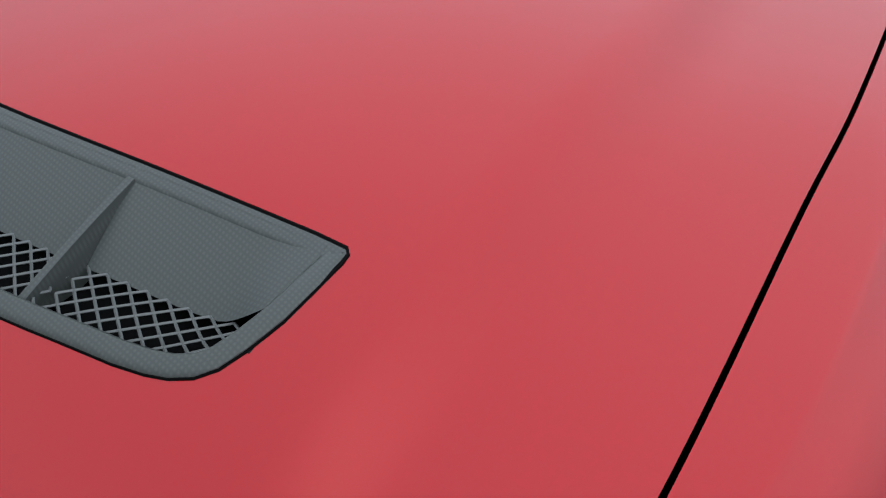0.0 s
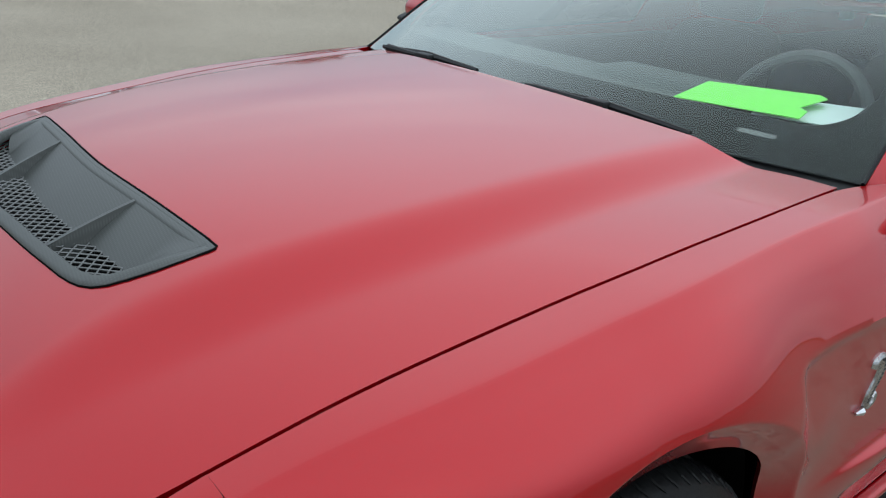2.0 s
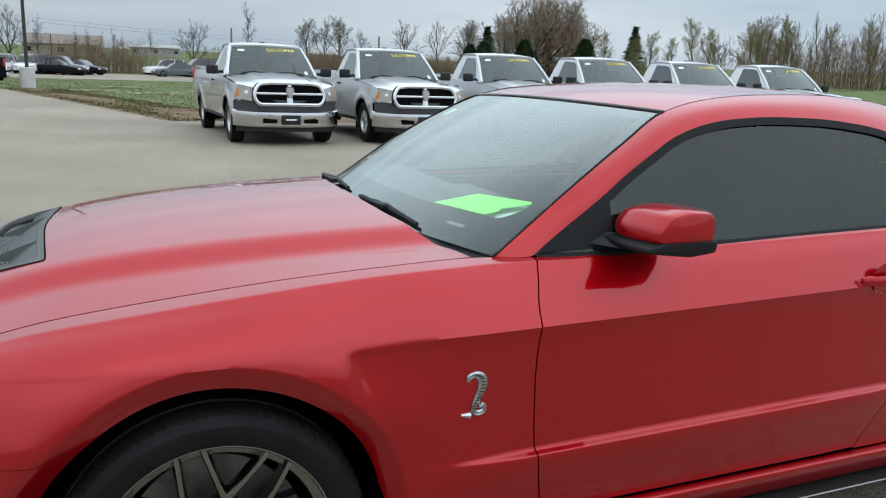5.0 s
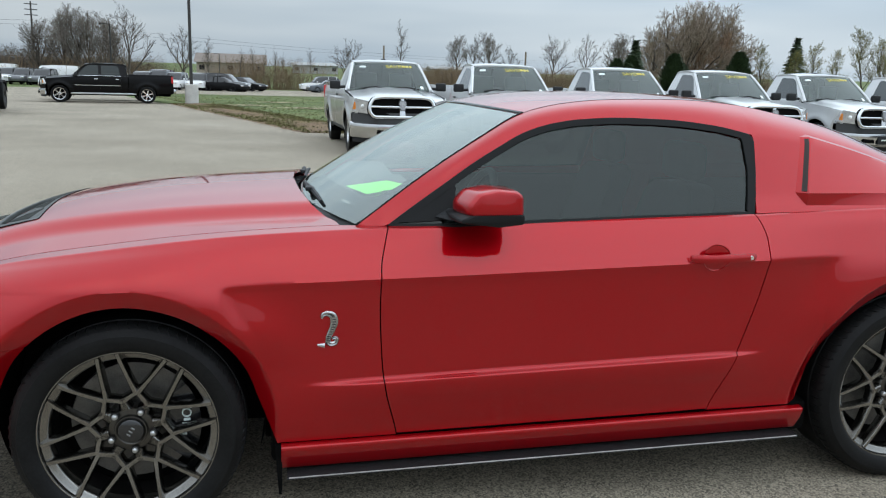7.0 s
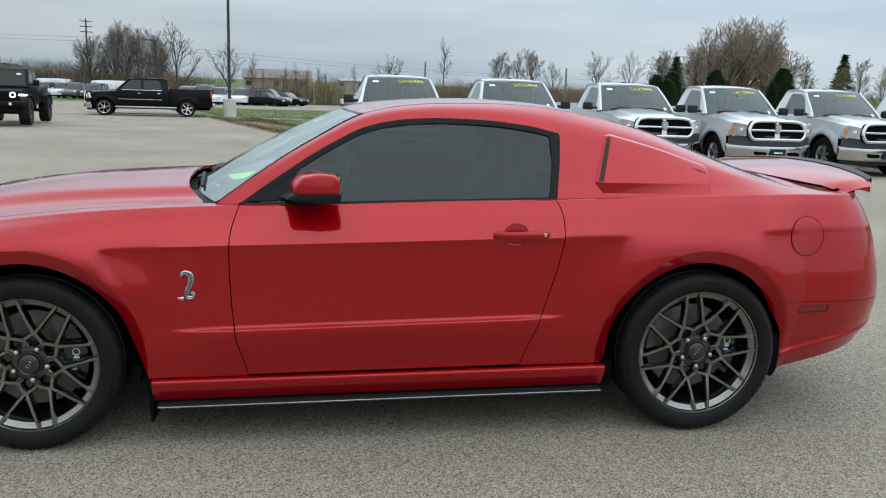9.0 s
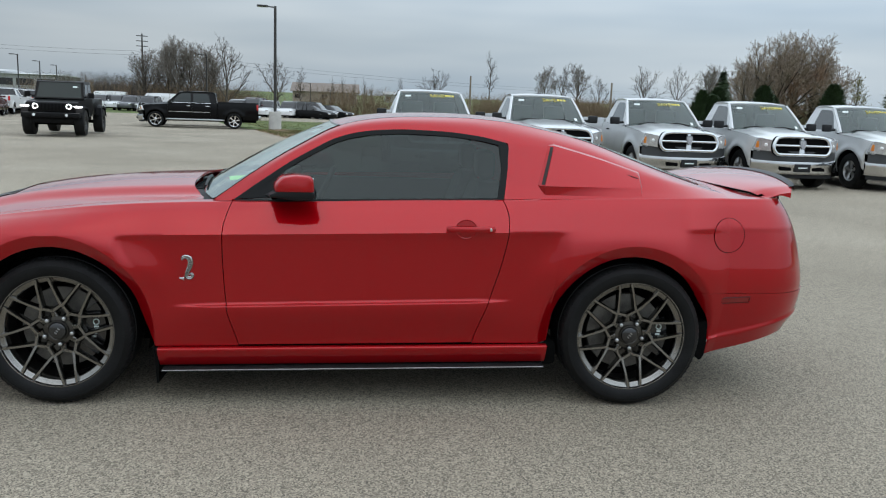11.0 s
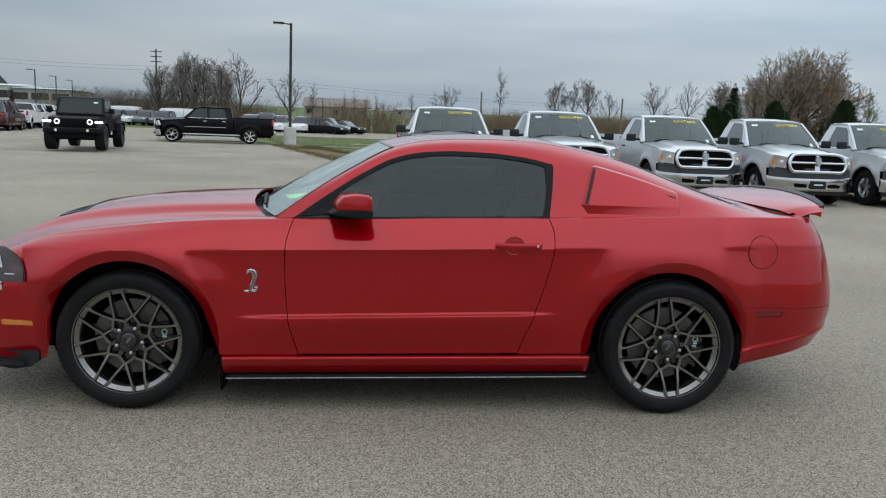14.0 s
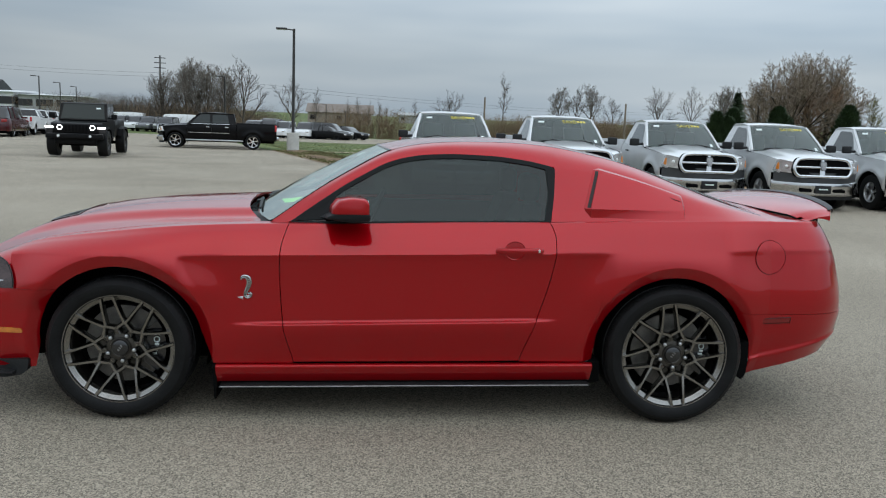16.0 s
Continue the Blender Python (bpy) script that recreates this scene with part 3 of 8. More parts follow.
def side_y(x, z):
    """Half width of the flank below the shoulder crease."""
    q = z - shear(x)
    w = smooth(0.268, 0.312 + 0.17 * smooth(0.80, 0.5, q), x) * (1 - smooth(2.26, 2.40, x))
    wl = smooth(0.47, 0.75, x) * (1 - smooth(1.9, 2.15, x))
    rise = smooth(0.6, 0.816, q)
    y = S_PLAIN(q) + 0.044 * rise * y_full(x) - w * (S_PLAIN(q) + 0.044 * rise - S_CREASED(q)) + wl * S_STRIP(q)
    # behind the rear wheel the flank overhangs again under a low crease
    y += (0.55 * smooth(2.93, 3.0, x) - 0.2 * smooth(3.04, 3.16, x)) * (S_CREASED(q) - S_PLAIN(q) - 0.020 * rise)
    y += Y_PLAN(x) - 0.938
    for hx, hz, r in (FRONT_HUB, REAR_HUB):
        d = math.hypot(x - hx, z - hz)
        y += ((0.050 - 0.028 * smooth(0.05, 0.4, x)) if hx < 1 else 0.016) * smooth(r + 0.24, r + 0.07, d) * smooth(0.50, 0.68, z)
        if d < r + 0.056:
            y -= 0.046 * ((r + 0.056 - d) / 0.056)
    return y


def shoulder(x, v):
    """(y, z) from the crease (v = 0) up to the hood gap or belt (v = 1)."""
    z0 = z_crease(x)
    y0 = side_y(x, z0)
    a = lerp(A_SOFT(v), A_ROLL(v), smooth(-0.1, 0.6, x))
    return lerp(y0, Y_TOP(x), lerp(a, A_DOOR(v), smooth(0.55, 0.95, x))), lerp(z0, Z_TOP(x), B_ROLL(v))


def glass_y(z, x=2.0):
    """Half width of the side glass; it draws in towards the foot of the windscreen pillar."""
    return 0.842 - 0.396 * (z - 1.0) - 0.046 * (1 - smooth(0.77, 1.03, x))


def c_pillar(x, v):
    y0, z0, y1, z1 = Y_TOP(x), Z_TOP(x), SEAM_Y(x), SEAM_Z(x)
    k = math.sin(math.pi * v)
    b = 0.030 * smooth(2.0, 2.3, x) * (1 - smooth(2.75, 3.2, x)) + 0.012
    t = v + 0.06 * math.sin(2 * math.pi * v)
    y, z = lerp(y0, y1, t) + b * k * 0.8, lerp(z0, z1, t) + b * k * 0.5
    near = 1 - smooth(2.5, 3.1, x)
    if near > 0:
        # beside the window it lies in the plane of the glass and then rolls over to the roof seam
        zw, zt, yt = 1.27, SEAM_Z(2.085), SEAM_Y(2.085)
        h = (z - z0) / (z1 - z0) * (zt - Z_TOP(2.085)) + Z_TOP(2.085)
        if h < zw:
            yf = glass_y(h) + 0.003 + 0.009 * smooth(1.07, 1.009, h)
        else:
            q = (h - zw) / (zt - zw)
            q -= 0.008 * math.sin(math.pi * q) / (zt - zw)
            yf = lerp(glass_y(zw) + 0.003, yt + 0.003, q) + 0.014 * math.sin(math.pi * q)
        m = (h - Z_TOP(2.085)) / (zt - Z_TOP(2.085))
        y = lerp(y, yf + (y1 - yt) * m + (y0 - Y_TOP(2.085)) * (1 - m), near)
    return y, z


def arch_front(x):
    if x < -0.2747:
        return 0.632
    if x < 0.378:
        return 0.358 + math.sqrt(max(0.0, 0.388 ** 2 - x * x))
    if x < 0.44:
        return lerp(0.4455, z_sill(0.44), (x - 0.378) / 0.062)
    return z_sill(x)


def arch_rear(x):
    d = x - 2.705
    if x < 2.312:
        return z_sill(x)
    if x < 3.036:
        return 0.355 + math.sqrt(max(0.0, 0.395 ** 2 - d * d))
    return 0.5712


def flank(bm, s, x0, x1, zbot, xl=None, xr=None, rows=64, dx=0.010, reach=0.25):
    n = max(4, int((x1 - x0) / dx))

    def shift(u, z):
        k = 0.0
        if xl:
            k += (xl(z) - x0) * (1 - smooth(0, reach, u - x0))
        if xr:
            k += (xr(z) - x1) * (1 - smooth(0, reach, x1 - u))
        return k

    def fn(u, v):
        if v <= 1:
            # rows crowd together along the raised strip
            z0, z1, a, b = zbot(u), z_crease(u), 0.455 + shear(u), 0.500 + shear(u)
            zs = lerp(z0, a, v / 0.28) if v < 0.28 else lerp(a, b, (v - 0.28) / 0.36) if v < 0.64 else lerp(b, z1, (v - 0.64) / 0.36)
            z = lerp(lerp(z0, z1, v), zs, smooth(0.48, 0.62, u) * (1 - smooth(2.06, 2.22, u)))
            x = u + shift(u, z)
            return (x, s * side_y(x, z), z)
        y, z = shoulder(u, v - 1)
        return (u + shift(u, z), s * y, z)
    add_grid(bm, fn, steps(x0, x1, n), steps(0, 1, rows) + SHOULDER_ROWS)
    return bm


TAIL_A = table([(0.3, 0.50), (0.36, 0.525), (0.46, 0.562), (0.55, 0.57), (0.8, 0.525), (0.95, 0.46), (1.036, 0.40)])
NOSE_A = table([(0.2, 0.40), (0.3, 0.43), (0.5, 0.44), (0.69, 0.40), (0.8, 0.34)])


def cap(x0, direction, length, y, s, theta, n=3.4):
    k = 2 / n
    return x0 + direction * length * math.sin(theta) ** k, s * y * max(0.0, math.cos(theta)) ** k


# hood
H_RIDGE_Y = fair([(-0.86, 0.38), (-0.5, 0.445), (-0.3, 0.47), (0.0, 0.5), (0.3, 0.515), (0.66, 0.532)], 0.15)
H_RIDGE_Z = fair([(-0.86, 0.70), (-0.7, 0.79), (-0.6, 0.845), (-0.5, 0.882), (-0.4, 0.911), (-0.3, 0.934), (0.0, 0.972), (0.3, 0.993), (0.66, 1.009)], 0.15)
H_GAP_Y = fair([(-0.86, 0.50), (-0.8, 0.585), (-0.7, 0.645), (-0.6, 0.68), (-0.52, 0.70), (-0.4, 0.72), (0.0, 0.745), (0.12, 0.755), (0.4, 0.763), (0.66, 0.765)])


def hood_z(x, y):
    a = abs(y)
    yr, zr, yg, zg = H_RIDGE_Y(x), H_RIDGE_Z(x), H_GAP_Y(x) - 0.004, Z_TOP(x)
    drop = 0.036 * smooth(-0.9, -0.4, x) + 0.006
    crown = 0.024 * smooth(-0.9, -0.3, x)
    t = min(1.0, max(0.0, (a - yr + 0.03) / 0.14))
    t = t * t * t * (10 - 15 * t + 6 * t * t)
    foot = zr - drop
    return lerp(zr + crown * (1 - (a / yr) ** 2), foot + (zg - foot) * (a - yr - 0.09) / (yg - yr - 0.09), t)


def hood_rear(y):
    """Where the hood's trailing edge runs."""
    a = abs(y)
    return curve([0, 0.3, 0.53, 0.60, 0.70, 0.77], [0.515, 0.53, 0.56, 0.60, 0.635, 0.645])(a)


VENT_REAR = table([(0.0, -0.3675), (0.03, -0.367), (0.1, -0.364), (0.2, -0.3575), (0.3, -0.3508), (0.37, -0.3455), (0.405, -0.342)])
VENT_FRONT = table([(0.0, -0.545), (0.18, -0.533), (0.236, -0.527), (0.293, -0.521), (0.328, -0.514), (0.354, -0.503), (0.373, -0.484), (0.384, -0.460), (0.395, -0.428)])


def windscreen(u, v, lift=0.0):
    xe = lerp(0.70, 1.27, v)
    ex, ey, ez = xe, SEAM_Y(xe), SEAM_Z(xe)
    cx, cz = lerp(0.53, 1.20, v), lerp(0.985, 1.338, v) + 0.022 * 4 * v * (1 - v)
    k = u * u
    return (lerp(cx, ex, k) - 0.45 * lift, u * ey, lerp(cz, ez, k) + 0.9 * lift)


# ---- the red coupe: building it ----
coupe = thing("sports_coupe", "shiny ruby red two-door coupe parked on grey asphalt", "car")


LAMP_DARK = node_mat("smoked_lamp", (0.055, 0.036, 0.035), 0.25, 0.4, vary=0.6, scale=14, coat=0.5)
LAMP_EDGE = table([(0.60, -0.478), (0.63, -0.476), (0.65, -0.474), (0.685, -0.482), (0.72, -0.498), (0.749, -0.516), (0.772, -0.546), (0.80, -0.606)])


def build_body():
    for s in (-1, 1):
        out = lambda c: (0, s, 0.2)
        bm = flank(bmesh.new(), s, -0.5, 0.79, arch_front, None, lambda z: DOOR_FRONT(z) - 0.002)
        fender = solid(part("fender", face_out(bm, out), RED, coupe), 0.012)
        bm = flank(bmesh.new(), s, 0.79, 2.02, lambda x: z_sill(x) + 0.005, lambda z: DOOR_FRONT(z) + 0.002, lambda z: DOOR_REAR(z) - 0.002)
        door = solid(part("door", face_out(bm, out), RED, coupe), 0.012)
        # quarter panel, C-pillar and roof rail in one pressing
        bm = flank(bmesh.new(), s, 2.02, 3.2, arch_rear, lambda z: DOOR_REAR(z) + 0.002)

        def q_cap(t, v):
            if v <= 1:
                z = lerp(0.572, z_crease(3.2), v)
                y = side_y(3.2, z)
            else:
                y, z = shoulder(3.2, v - 1)
            x, yy = cap(3.2, 1, TAIL_A(z), y, s, t)
            return (x, yy, z)
        add_grid(bm, q_cap, [radians(a) for a in (0, 4, 9, 14, 20, 26, 32, 38, 44, 50, 56)], steps(0, 1, 38) + SHOULDER_ROWS)

        def rail(x, v):
            if x < 0.79:
                y0, z0 = Y_TOP(x), Z_TOP(x)
                k = smooth(0.75, 0.79, x)
                y0, z0 = lerp(y0, glass_y(WINDOW_TOP(0.79), 0.79) + 0.002, k), lerp(z0, WINDOW_TOP(0.79), k)
            else:
                z0 = WINDOW_TOP(x)
                y0 = glass_y(z0, x) + 0.002
            y1, z1 = SEAM_Y(x) + 0.003, SEAM_Z(x)
            b = math.sin(math.pi * v) * smooth(0.72, 1.1, x)
            return (x, s * (lerp(y0, y1, v) + 0.014 * b), lerp(z0, z1, v) + 0.008 * b)
        add_grid(bm, rail, steps(0.70, 2.085, 100), steps(0, 1, 8))

        def kink(x):
            """Where the pillar turns from the plane of the glass to the roll under the roof seam."""
            goal = lerp(Z_TOP(x), SEAM_Z(x), (1.27 - Z_TOP(2.085)) / (SEAM_Z(2.085) - Z_TOP(2.085)))
            lo, hi = 0.0, 1.0
            for _ in range(22):
                mid = (lo + hi) / 2
                lo, hi = (mid, hi) if c_pillar(x, mid)[1] < goal else (lo, mid)
            return lo
        kinks = {}

        def pil(u, v):
            if u not in kinks:
                kinks[u] = kink(u)
            y, z = c_pillar(u, v * kinks[u] if v <= 1 else lerp(kinks[u], 1.0, v - 1))
            return (u + (WINDOW_REAR(z) - 2.085) * (1 - smooth(0, 0.2, u - 2.085)), s * y, z)
        ends = [v for v in bm.verts if abs(v.co.x - 2.085) < 1e-5][-9:]
        count = len(bm.verts)
        add_grid(bm, pil, steps(2.085, 3.2, 70), steps(0, 1, 24) + steps(1, 2, 8)[1:])
        bm.verts.ensure_lookup_table()
        for k in range(9):
            bm.verts[count + 24 + k].co = ends[k].co
        weld(bm, 0.0012)
        solid(part("quarter_panel", face_out(bm, out), RED, coupe), 0.01)

        # rear bumper half
        bm = bmesh.new()

        def x_arch(z):
            return 2.705 + math.sqrt(max(0.02, 0.395 ** 2 - (z - 0.355) ** 2)) + 0.042 * smooth(0.571, 0.38, z) if z > 0.355 else 3.142 + 0.1 * (0.355 - z)

        def low_z(x):
            return lerp(0.226, 0.335, min(1.0, max(0.0, (x - 3.14) / 0.42)))

        def by(x, z, xx=None):
            zc = 0.318 + 0.27 * ((xx or x) - 3.14)
            return side_y(min(x, 3.2), max(z, 0.30)) - 0.02 * max(0, 0.3 - z) / 0.07 + 0.011 * smooth(zc + 0.013, zc - 0.004, z) - 0.28 * max(0, zc - 0.01 - z) - 0.07 * max(0, 0.55 - z)

        def bump_side(u, v):
            z = lerp(low_z(lerp(3.14, 3.2, u)), 0.5698, v)
            x = lerp(x_arch(z), 3.2, u)
            return (x, s * by(x, z), z)
        vs = steps(0, 1, 44)
        add_grid(bm, bump_side, steps(0, 1, 10), vs)

        def bump_cap(t, v):
            xx = cap(3.2, 1, 0.54, 1, s, t)[0]
            z = lerp(low_z(xx), 0.5698, v)
            x, yy = cap(3.2, 1, TAIL_A(z) + 0.006, by(3.2, z, xx), s, t)
            return (x, yy, z)
        add_grid(bm, bump_cap, [radians(a) for a in (0, 4, 9, 14, 20, 26, 32, 38, 44, 52, 60, 70, 80, 90)], vs)
        weld(bm)
        bumper = solid(part("rear_bumper", face_out(bm, out), RED, coupe), 0.012)
        # front bumper half
        bm = bmesh.new()

        def xf_arch(z):
            return -math.sqrt(max(0.02, 0.388 ** 2 - (z - 0.358) ** 2)) if z > 0.358 else -0.388 - 0.2 * (0.358 - z)

        def fb_side(u, v):
            z = lerp(0.235, 0.6305, v)
            x = lerp(xf_arch(z), -0.5, u)
            return (x, s * side_y(x, z), z)
        add_grid(bm, fb_side, steps(0, 1, 12), vs)

        def fb_cap(t, v):
            z = lerp(0.235, 0.6305, v)
            x, yy = cap(-0.5, -1, NOSE_A(z), side_y(-0.5, z), s, t, 2.7)
            return (x, yy, z)

        def fb_keep(t, v):
            z = lerp(0.235, 0.688, v)
            lamp = 0.632 < z and radians(7) < t < radians(48)
            return not (lamp or (t > radians(55) and 0.42 < z < 0.68) or (t > radians(45) and 0.26 < z < 0.37))
        add_grid(bm, fb_cap, [radians(a) for a in range(0, 91, 3)], vs, fb_keep)
        weld(bm)
        solid(part("front_bumper", face_out(bm, out), RED, coupe), 0.012)
        # nose above the lamps
        bm = bmesh.new()

        def nose(t, v):
            z0, y0 = 0.63, side_y(-0.5, 0.63)
            x0, a = cap(-0.5, -1, NOSE_A(z0), y0, s, t, 2.7)
            xh = max(-0.86, lerp(-0.5, -0.86, min(1, (-0.5 - x0) / 0.38)))
            yh = min(H_GAP_Y(xh) + 0.003, 0.703) * (1 if t < radians(48) else max(0, math.cos(t) / math.cos(radians(48))) ** 0.8)
            b = 1 - (1 - v) ** 2
            return (lerp(x0, xh, v), s * lerp(abs(a), yh, v ** 1.6), lerp(z0, Z_TOP(xh), b ** 0.8))
        add_grid(bm, nose, [radians(a) for a in range(0, 91, 3)], steps(0, 1, 10), lambda t, v: not (radians(7) < t < radians(48) and v < 0.35))
        weld(bm)
        solid(part("nose_panel", face_out(bm, lambda c: (-0.5, s, 0.6)), RED, coupe), 0.008)
        # rocker panel and its black lip
        bm = bmesh.new()
        prof = [(0.872, -0.004), (0.888, -0.006), (0.896, -0.011), (0.897, -0.018), (0.888, -0.042), (0.875, -0.066), (0.861, -0.088), (0.850, -0.100), (0.80, -0.106)]
        py, pz = curve(range(9), [p[0] for p in prof]), curve(range(9), [p[1] for p in prof])
        add_grid(bm, lambda x, v: (x, s * py(v), z_sill(x) + pz(v)), steps(0.452, 2.30, 60), steps(0, 8, 40))
        part("rocker_panel", face_out(bm, out), RED, coupe)
        bm = bmesh.new()
        add_grid(bm, lambda x, v: (x, s * curve([0, 1, 2, 3], [0.80, 0.899, 0.900, 0.80])(v), z_sill(x) + curve([0, 1, 2, 3], [-0.108, -0.112, -0.118, -0.121])(v)),
                 steps(0.47, 2.29, 40), steps(0, 3, 12))
        skirt = part("side_skirt", face_out(bm, out), BLACK_PLASTIC, coupe, "black side skirt lip")
        # a pale tube paints the glint of sky along the lip
        bm = bmesh.new()
        tube(bm, [(x, s * 0.9, z_sill(x) - 0.1125) for x in steps(0.475, 2.285, 12)], 0.0024, 6)
        part("skirt_glint", bm, node_mat("skirt_lip_glint", (0.34, 0.335, 0.325), 0.45, vary=0.3, scale=6), skirt, "pale line painted for the sky glint on the lip")
        # window: trim, glass
        def z_pane(x, k):
            low_z = Z_TOP(x) + 0.002 + 0.2 * max(0.0, (x - 2.058) / 0.03)
            return lerp(low_z, max(WINDOW_TOP(min(x, 2.07)) - 0.012, low_z + 0.002), k)
        top = [(x, WINDOW_TOP(x)) for x in steps(0.795, 2.07, 54)]
        outline = top + [(2.085, 1.262), (2.09, 1.245), (2.084, 1.15), (2.074, 1.07), (2.062, Z_TOP(2.06) - 0.002)]
        outline += [(x, Z_TOP(x) - 0.004) for x in steps(2.04, 0.815, 32)]
        inner = []
        for i, p in enumerate(outline):
            a, b = Vector(outline[i - 1]), Vector(outline[(i + 1) % len(outline)])
            d = (b - a).normalized()
            low = p[1] < Z_TOP(p[0]) + 0.03
            wdt = (0.044 if p[1] > 1.24 else 0.030) if p[0] > 2.058 else 0.010 if low else 0.021
            inner.append((p[0] + d.y * wdt, p[1] - d.x * wdt))
        bm = bmesh.new()
        m = len(outline)
        loops = []
        for pts, off in ((outline, 0.000), (outline, 0.005), (inner, 0.004), (inner, -0.006)):
            loops.append([bm.verts.new((x, s * (glass_y(z, x) + off), z)) for x, z in pts])
        for l0, l1 in zip(loops, loops[1:]):
            for i in range(m):
                bm.faces.new((l0[i], l0[(i + 1) % m], l1[(i + 1) % m], l1[i]))
        part("window_trim", face_out(bm, out), TRIM, door, "black rubber window surround")
        bm = bmesh.new()
        pane_x = steps(0.83, 2.084, 94)
        add_grid(bm, lambda x, k: (x, s * (glass_y(z_pane(x, k), x) - 0.004), z_pane(x, k)), pane_x, [0, 1])
        pane = part("side_window", face_out(bm, out), TINT, door, "dark tinted door glass", smooth_faces=False)
        pane.visible_shadow = False
        bm = bmesh.new()
        prism(bm, [(0.822, 0.978), (1.005, 0.992), (1.012, 1.115), (0.975, 1.09)], lambda x, z, d: (x, s * (glass_y(z, x) - 0.002 + d), z), 0.006)
        part("mirror_sail", bm, TRIM, door, "black mirror sail panel")
        # handle
        bm = bmesh.new()
        hz, hx = 0.875, 1.895
        def hy(x, z):
            return side_y(x, z)
        pts = [(1.785, 0.002), (1.80, 0.014), (1.83, 0.024), (1.90, 0.029), (1.97, 0.026), (2.0, 0.022), (2.013, 0.014), (2.017, 0.002)]
        rings = []
        for x, o in pts:
            z = hz + 0.02 * (x - hx)
            y = hy(x, z)
            h = 0.0148 if 1.79 < x < 2.01 else 0.009
            rings.append([bm.verts.new((x, s * (y + o + dy), z + dz)) for dy, dz in
                          ((-0.004, -h), (0.002, -h * 0.9), (0.006, -h * 0.3), (0.006, h * 0.3), (0.002, h * 0.9), (-0.004, h))])
        for r0, r1 in zip(rings, rings[1:]):
            for k in range(6):
                bm.faces.new((r0[k], r0[(k + 1) % 6], r1[(k + 1) % 6], r1[k]))
        bm.faces.new(rings[0])
        bm.faces.new(rings[-1][::-1])
        bmesh.ops.recalc_face_normals(bm, faces=list(bm.faces))
        handle = part("door_handle", bm, RED, door)
        bm = bmesh.new()
        lathe(bm, [(0.0, 0.03), (0.007, 0.0295), (0.0085, 0.027), (0.0085, 0.02)], 20, "y", s, (1.99, s * hy(1.99, hz), hz + 0.002))
        part("lock_cylinder", bm, CHROME, handle, "bright lock cylinder")
        bm = bmesh.new()
        cxh = 1.878
        def cup(r, a):
            x, z = cxh + 0.052 * r * math.cos(a), hz + 0.046 * r * math.sin(a) - 0.002
            return (x, s * (hy(x, z) + 0.0015 + 0.003 * (r > 0.93) - 0.0015 * (1 - r)), z)
        add_grid(bm, cup, [0.02, 0.5, 0.8, 0.9, 0.96, 1.0], [2 * math.pi * k / 36 for k in range(37)])
        weld(bm)
        part("handle_cup", face_out(bm, out), RED, door)
        # mirror
        def loft(outline, centre, stations):
            bm = bmesh.new()
            loops = [[bm.verts.new((centre[0] + (x - centre[0]) * k + dx, s * y, centre[1] + (z - centre[1]) * k)) for x, z in outline] for y, k, dx in stations]
            m = len(outline)
            for l0, l1 in zip(loops, loops[1:]):
                for i in range(m):
                    bm.faces.new((l0[i], l0[(i + 1) % m], l1[(i + 1) % m], l1[i]))
            bm.faces.new(loops[0])
            bm.faces.new(loops[-1])
            bmesh.ops.recalc_face_normals(bm, faces=list(bm.faces))
            return bm
        shell = rounded([(0.992, 1.027), (0.990, 1.061), (1.022, 1.099), (1.085, 1.112), (1.150, 1.107), (1.166, 1.091), (1.170, 1.027)], 0.014, 4)
        stations = [(0.842, 0.62, -0.016), (0.850, 0.72, -0.015), (0.865, 0.85, -0.013), (0.895, 1.0, -0.006), (0.93, 1.02, 0.0), (0.975, 1.0, 0.008), (1.003, 0.98, 0.012), (1.016, 0.94, 0.014), (1.023, 0.86, 0.014), (1.026, 0.70, 0.014)]
        body = part("wing_mirror", loft(shell, (1.085, 1.061), stations), RED, coupe, "red wing mirror housing", angle=32)
        foot = rounded([(0.966, 1.010), (0.968, 1.021), (1.0, 1.034), (1.168, 1.036), (1.174, 1.023), (1.168, 1.005), (1.09, 0.996)], 0.006, 3)
        bm = loft(foot, (1.085, 1.016), [(0.80, 0.40, -0.07), (0.835, 0.50, -0.055), (0.86, 0.72, -0.025), (0.89, 0.95, 0.0), (0.93, 1.0, 0.004), (0.99, 1.0, 0.010), (1.014, 0.985, 0.012), (1.026, 0.95, 0.013), (1.030, 0.85, 0.014)])
        part("mirror_base", bm, TRIM, body, "black mirror base", angle=32)
        bm = bmesh.new()
        prism(bm, [(0.94, 1.001), (1.06, 1.001), (1.07, 1.02), (0.985, 1.028)], lambda x, z, d: (x + d * 0.5, s * (0.835 + d), z), 0.09)
        part("mirror_foot", bm, BLACK_PLASTIC, body, "black mirror foot")
        bm = bmesh.new()
        box(bm, 1.168, 1.1745, min(s * 0.862, s * 0.99), max(s * 0.862, s * 0.99), 1.039, 1.094, 0.002, 1)
        part("mirror_glass", bm, CHROME, body, "mirror glass")
        # louvre over the quarter window
        def cp(x, z, off):
            lo, hi = 0.0, 1.0
            for _ in range(24):
                mid = (lo + hi) / 2
                lo, hi = (mid, hi) if c_pillar(x, mid)[1] < z else (lo, mid)
            return (x, s * (c_pillar(x, lo)[0] + off), z)

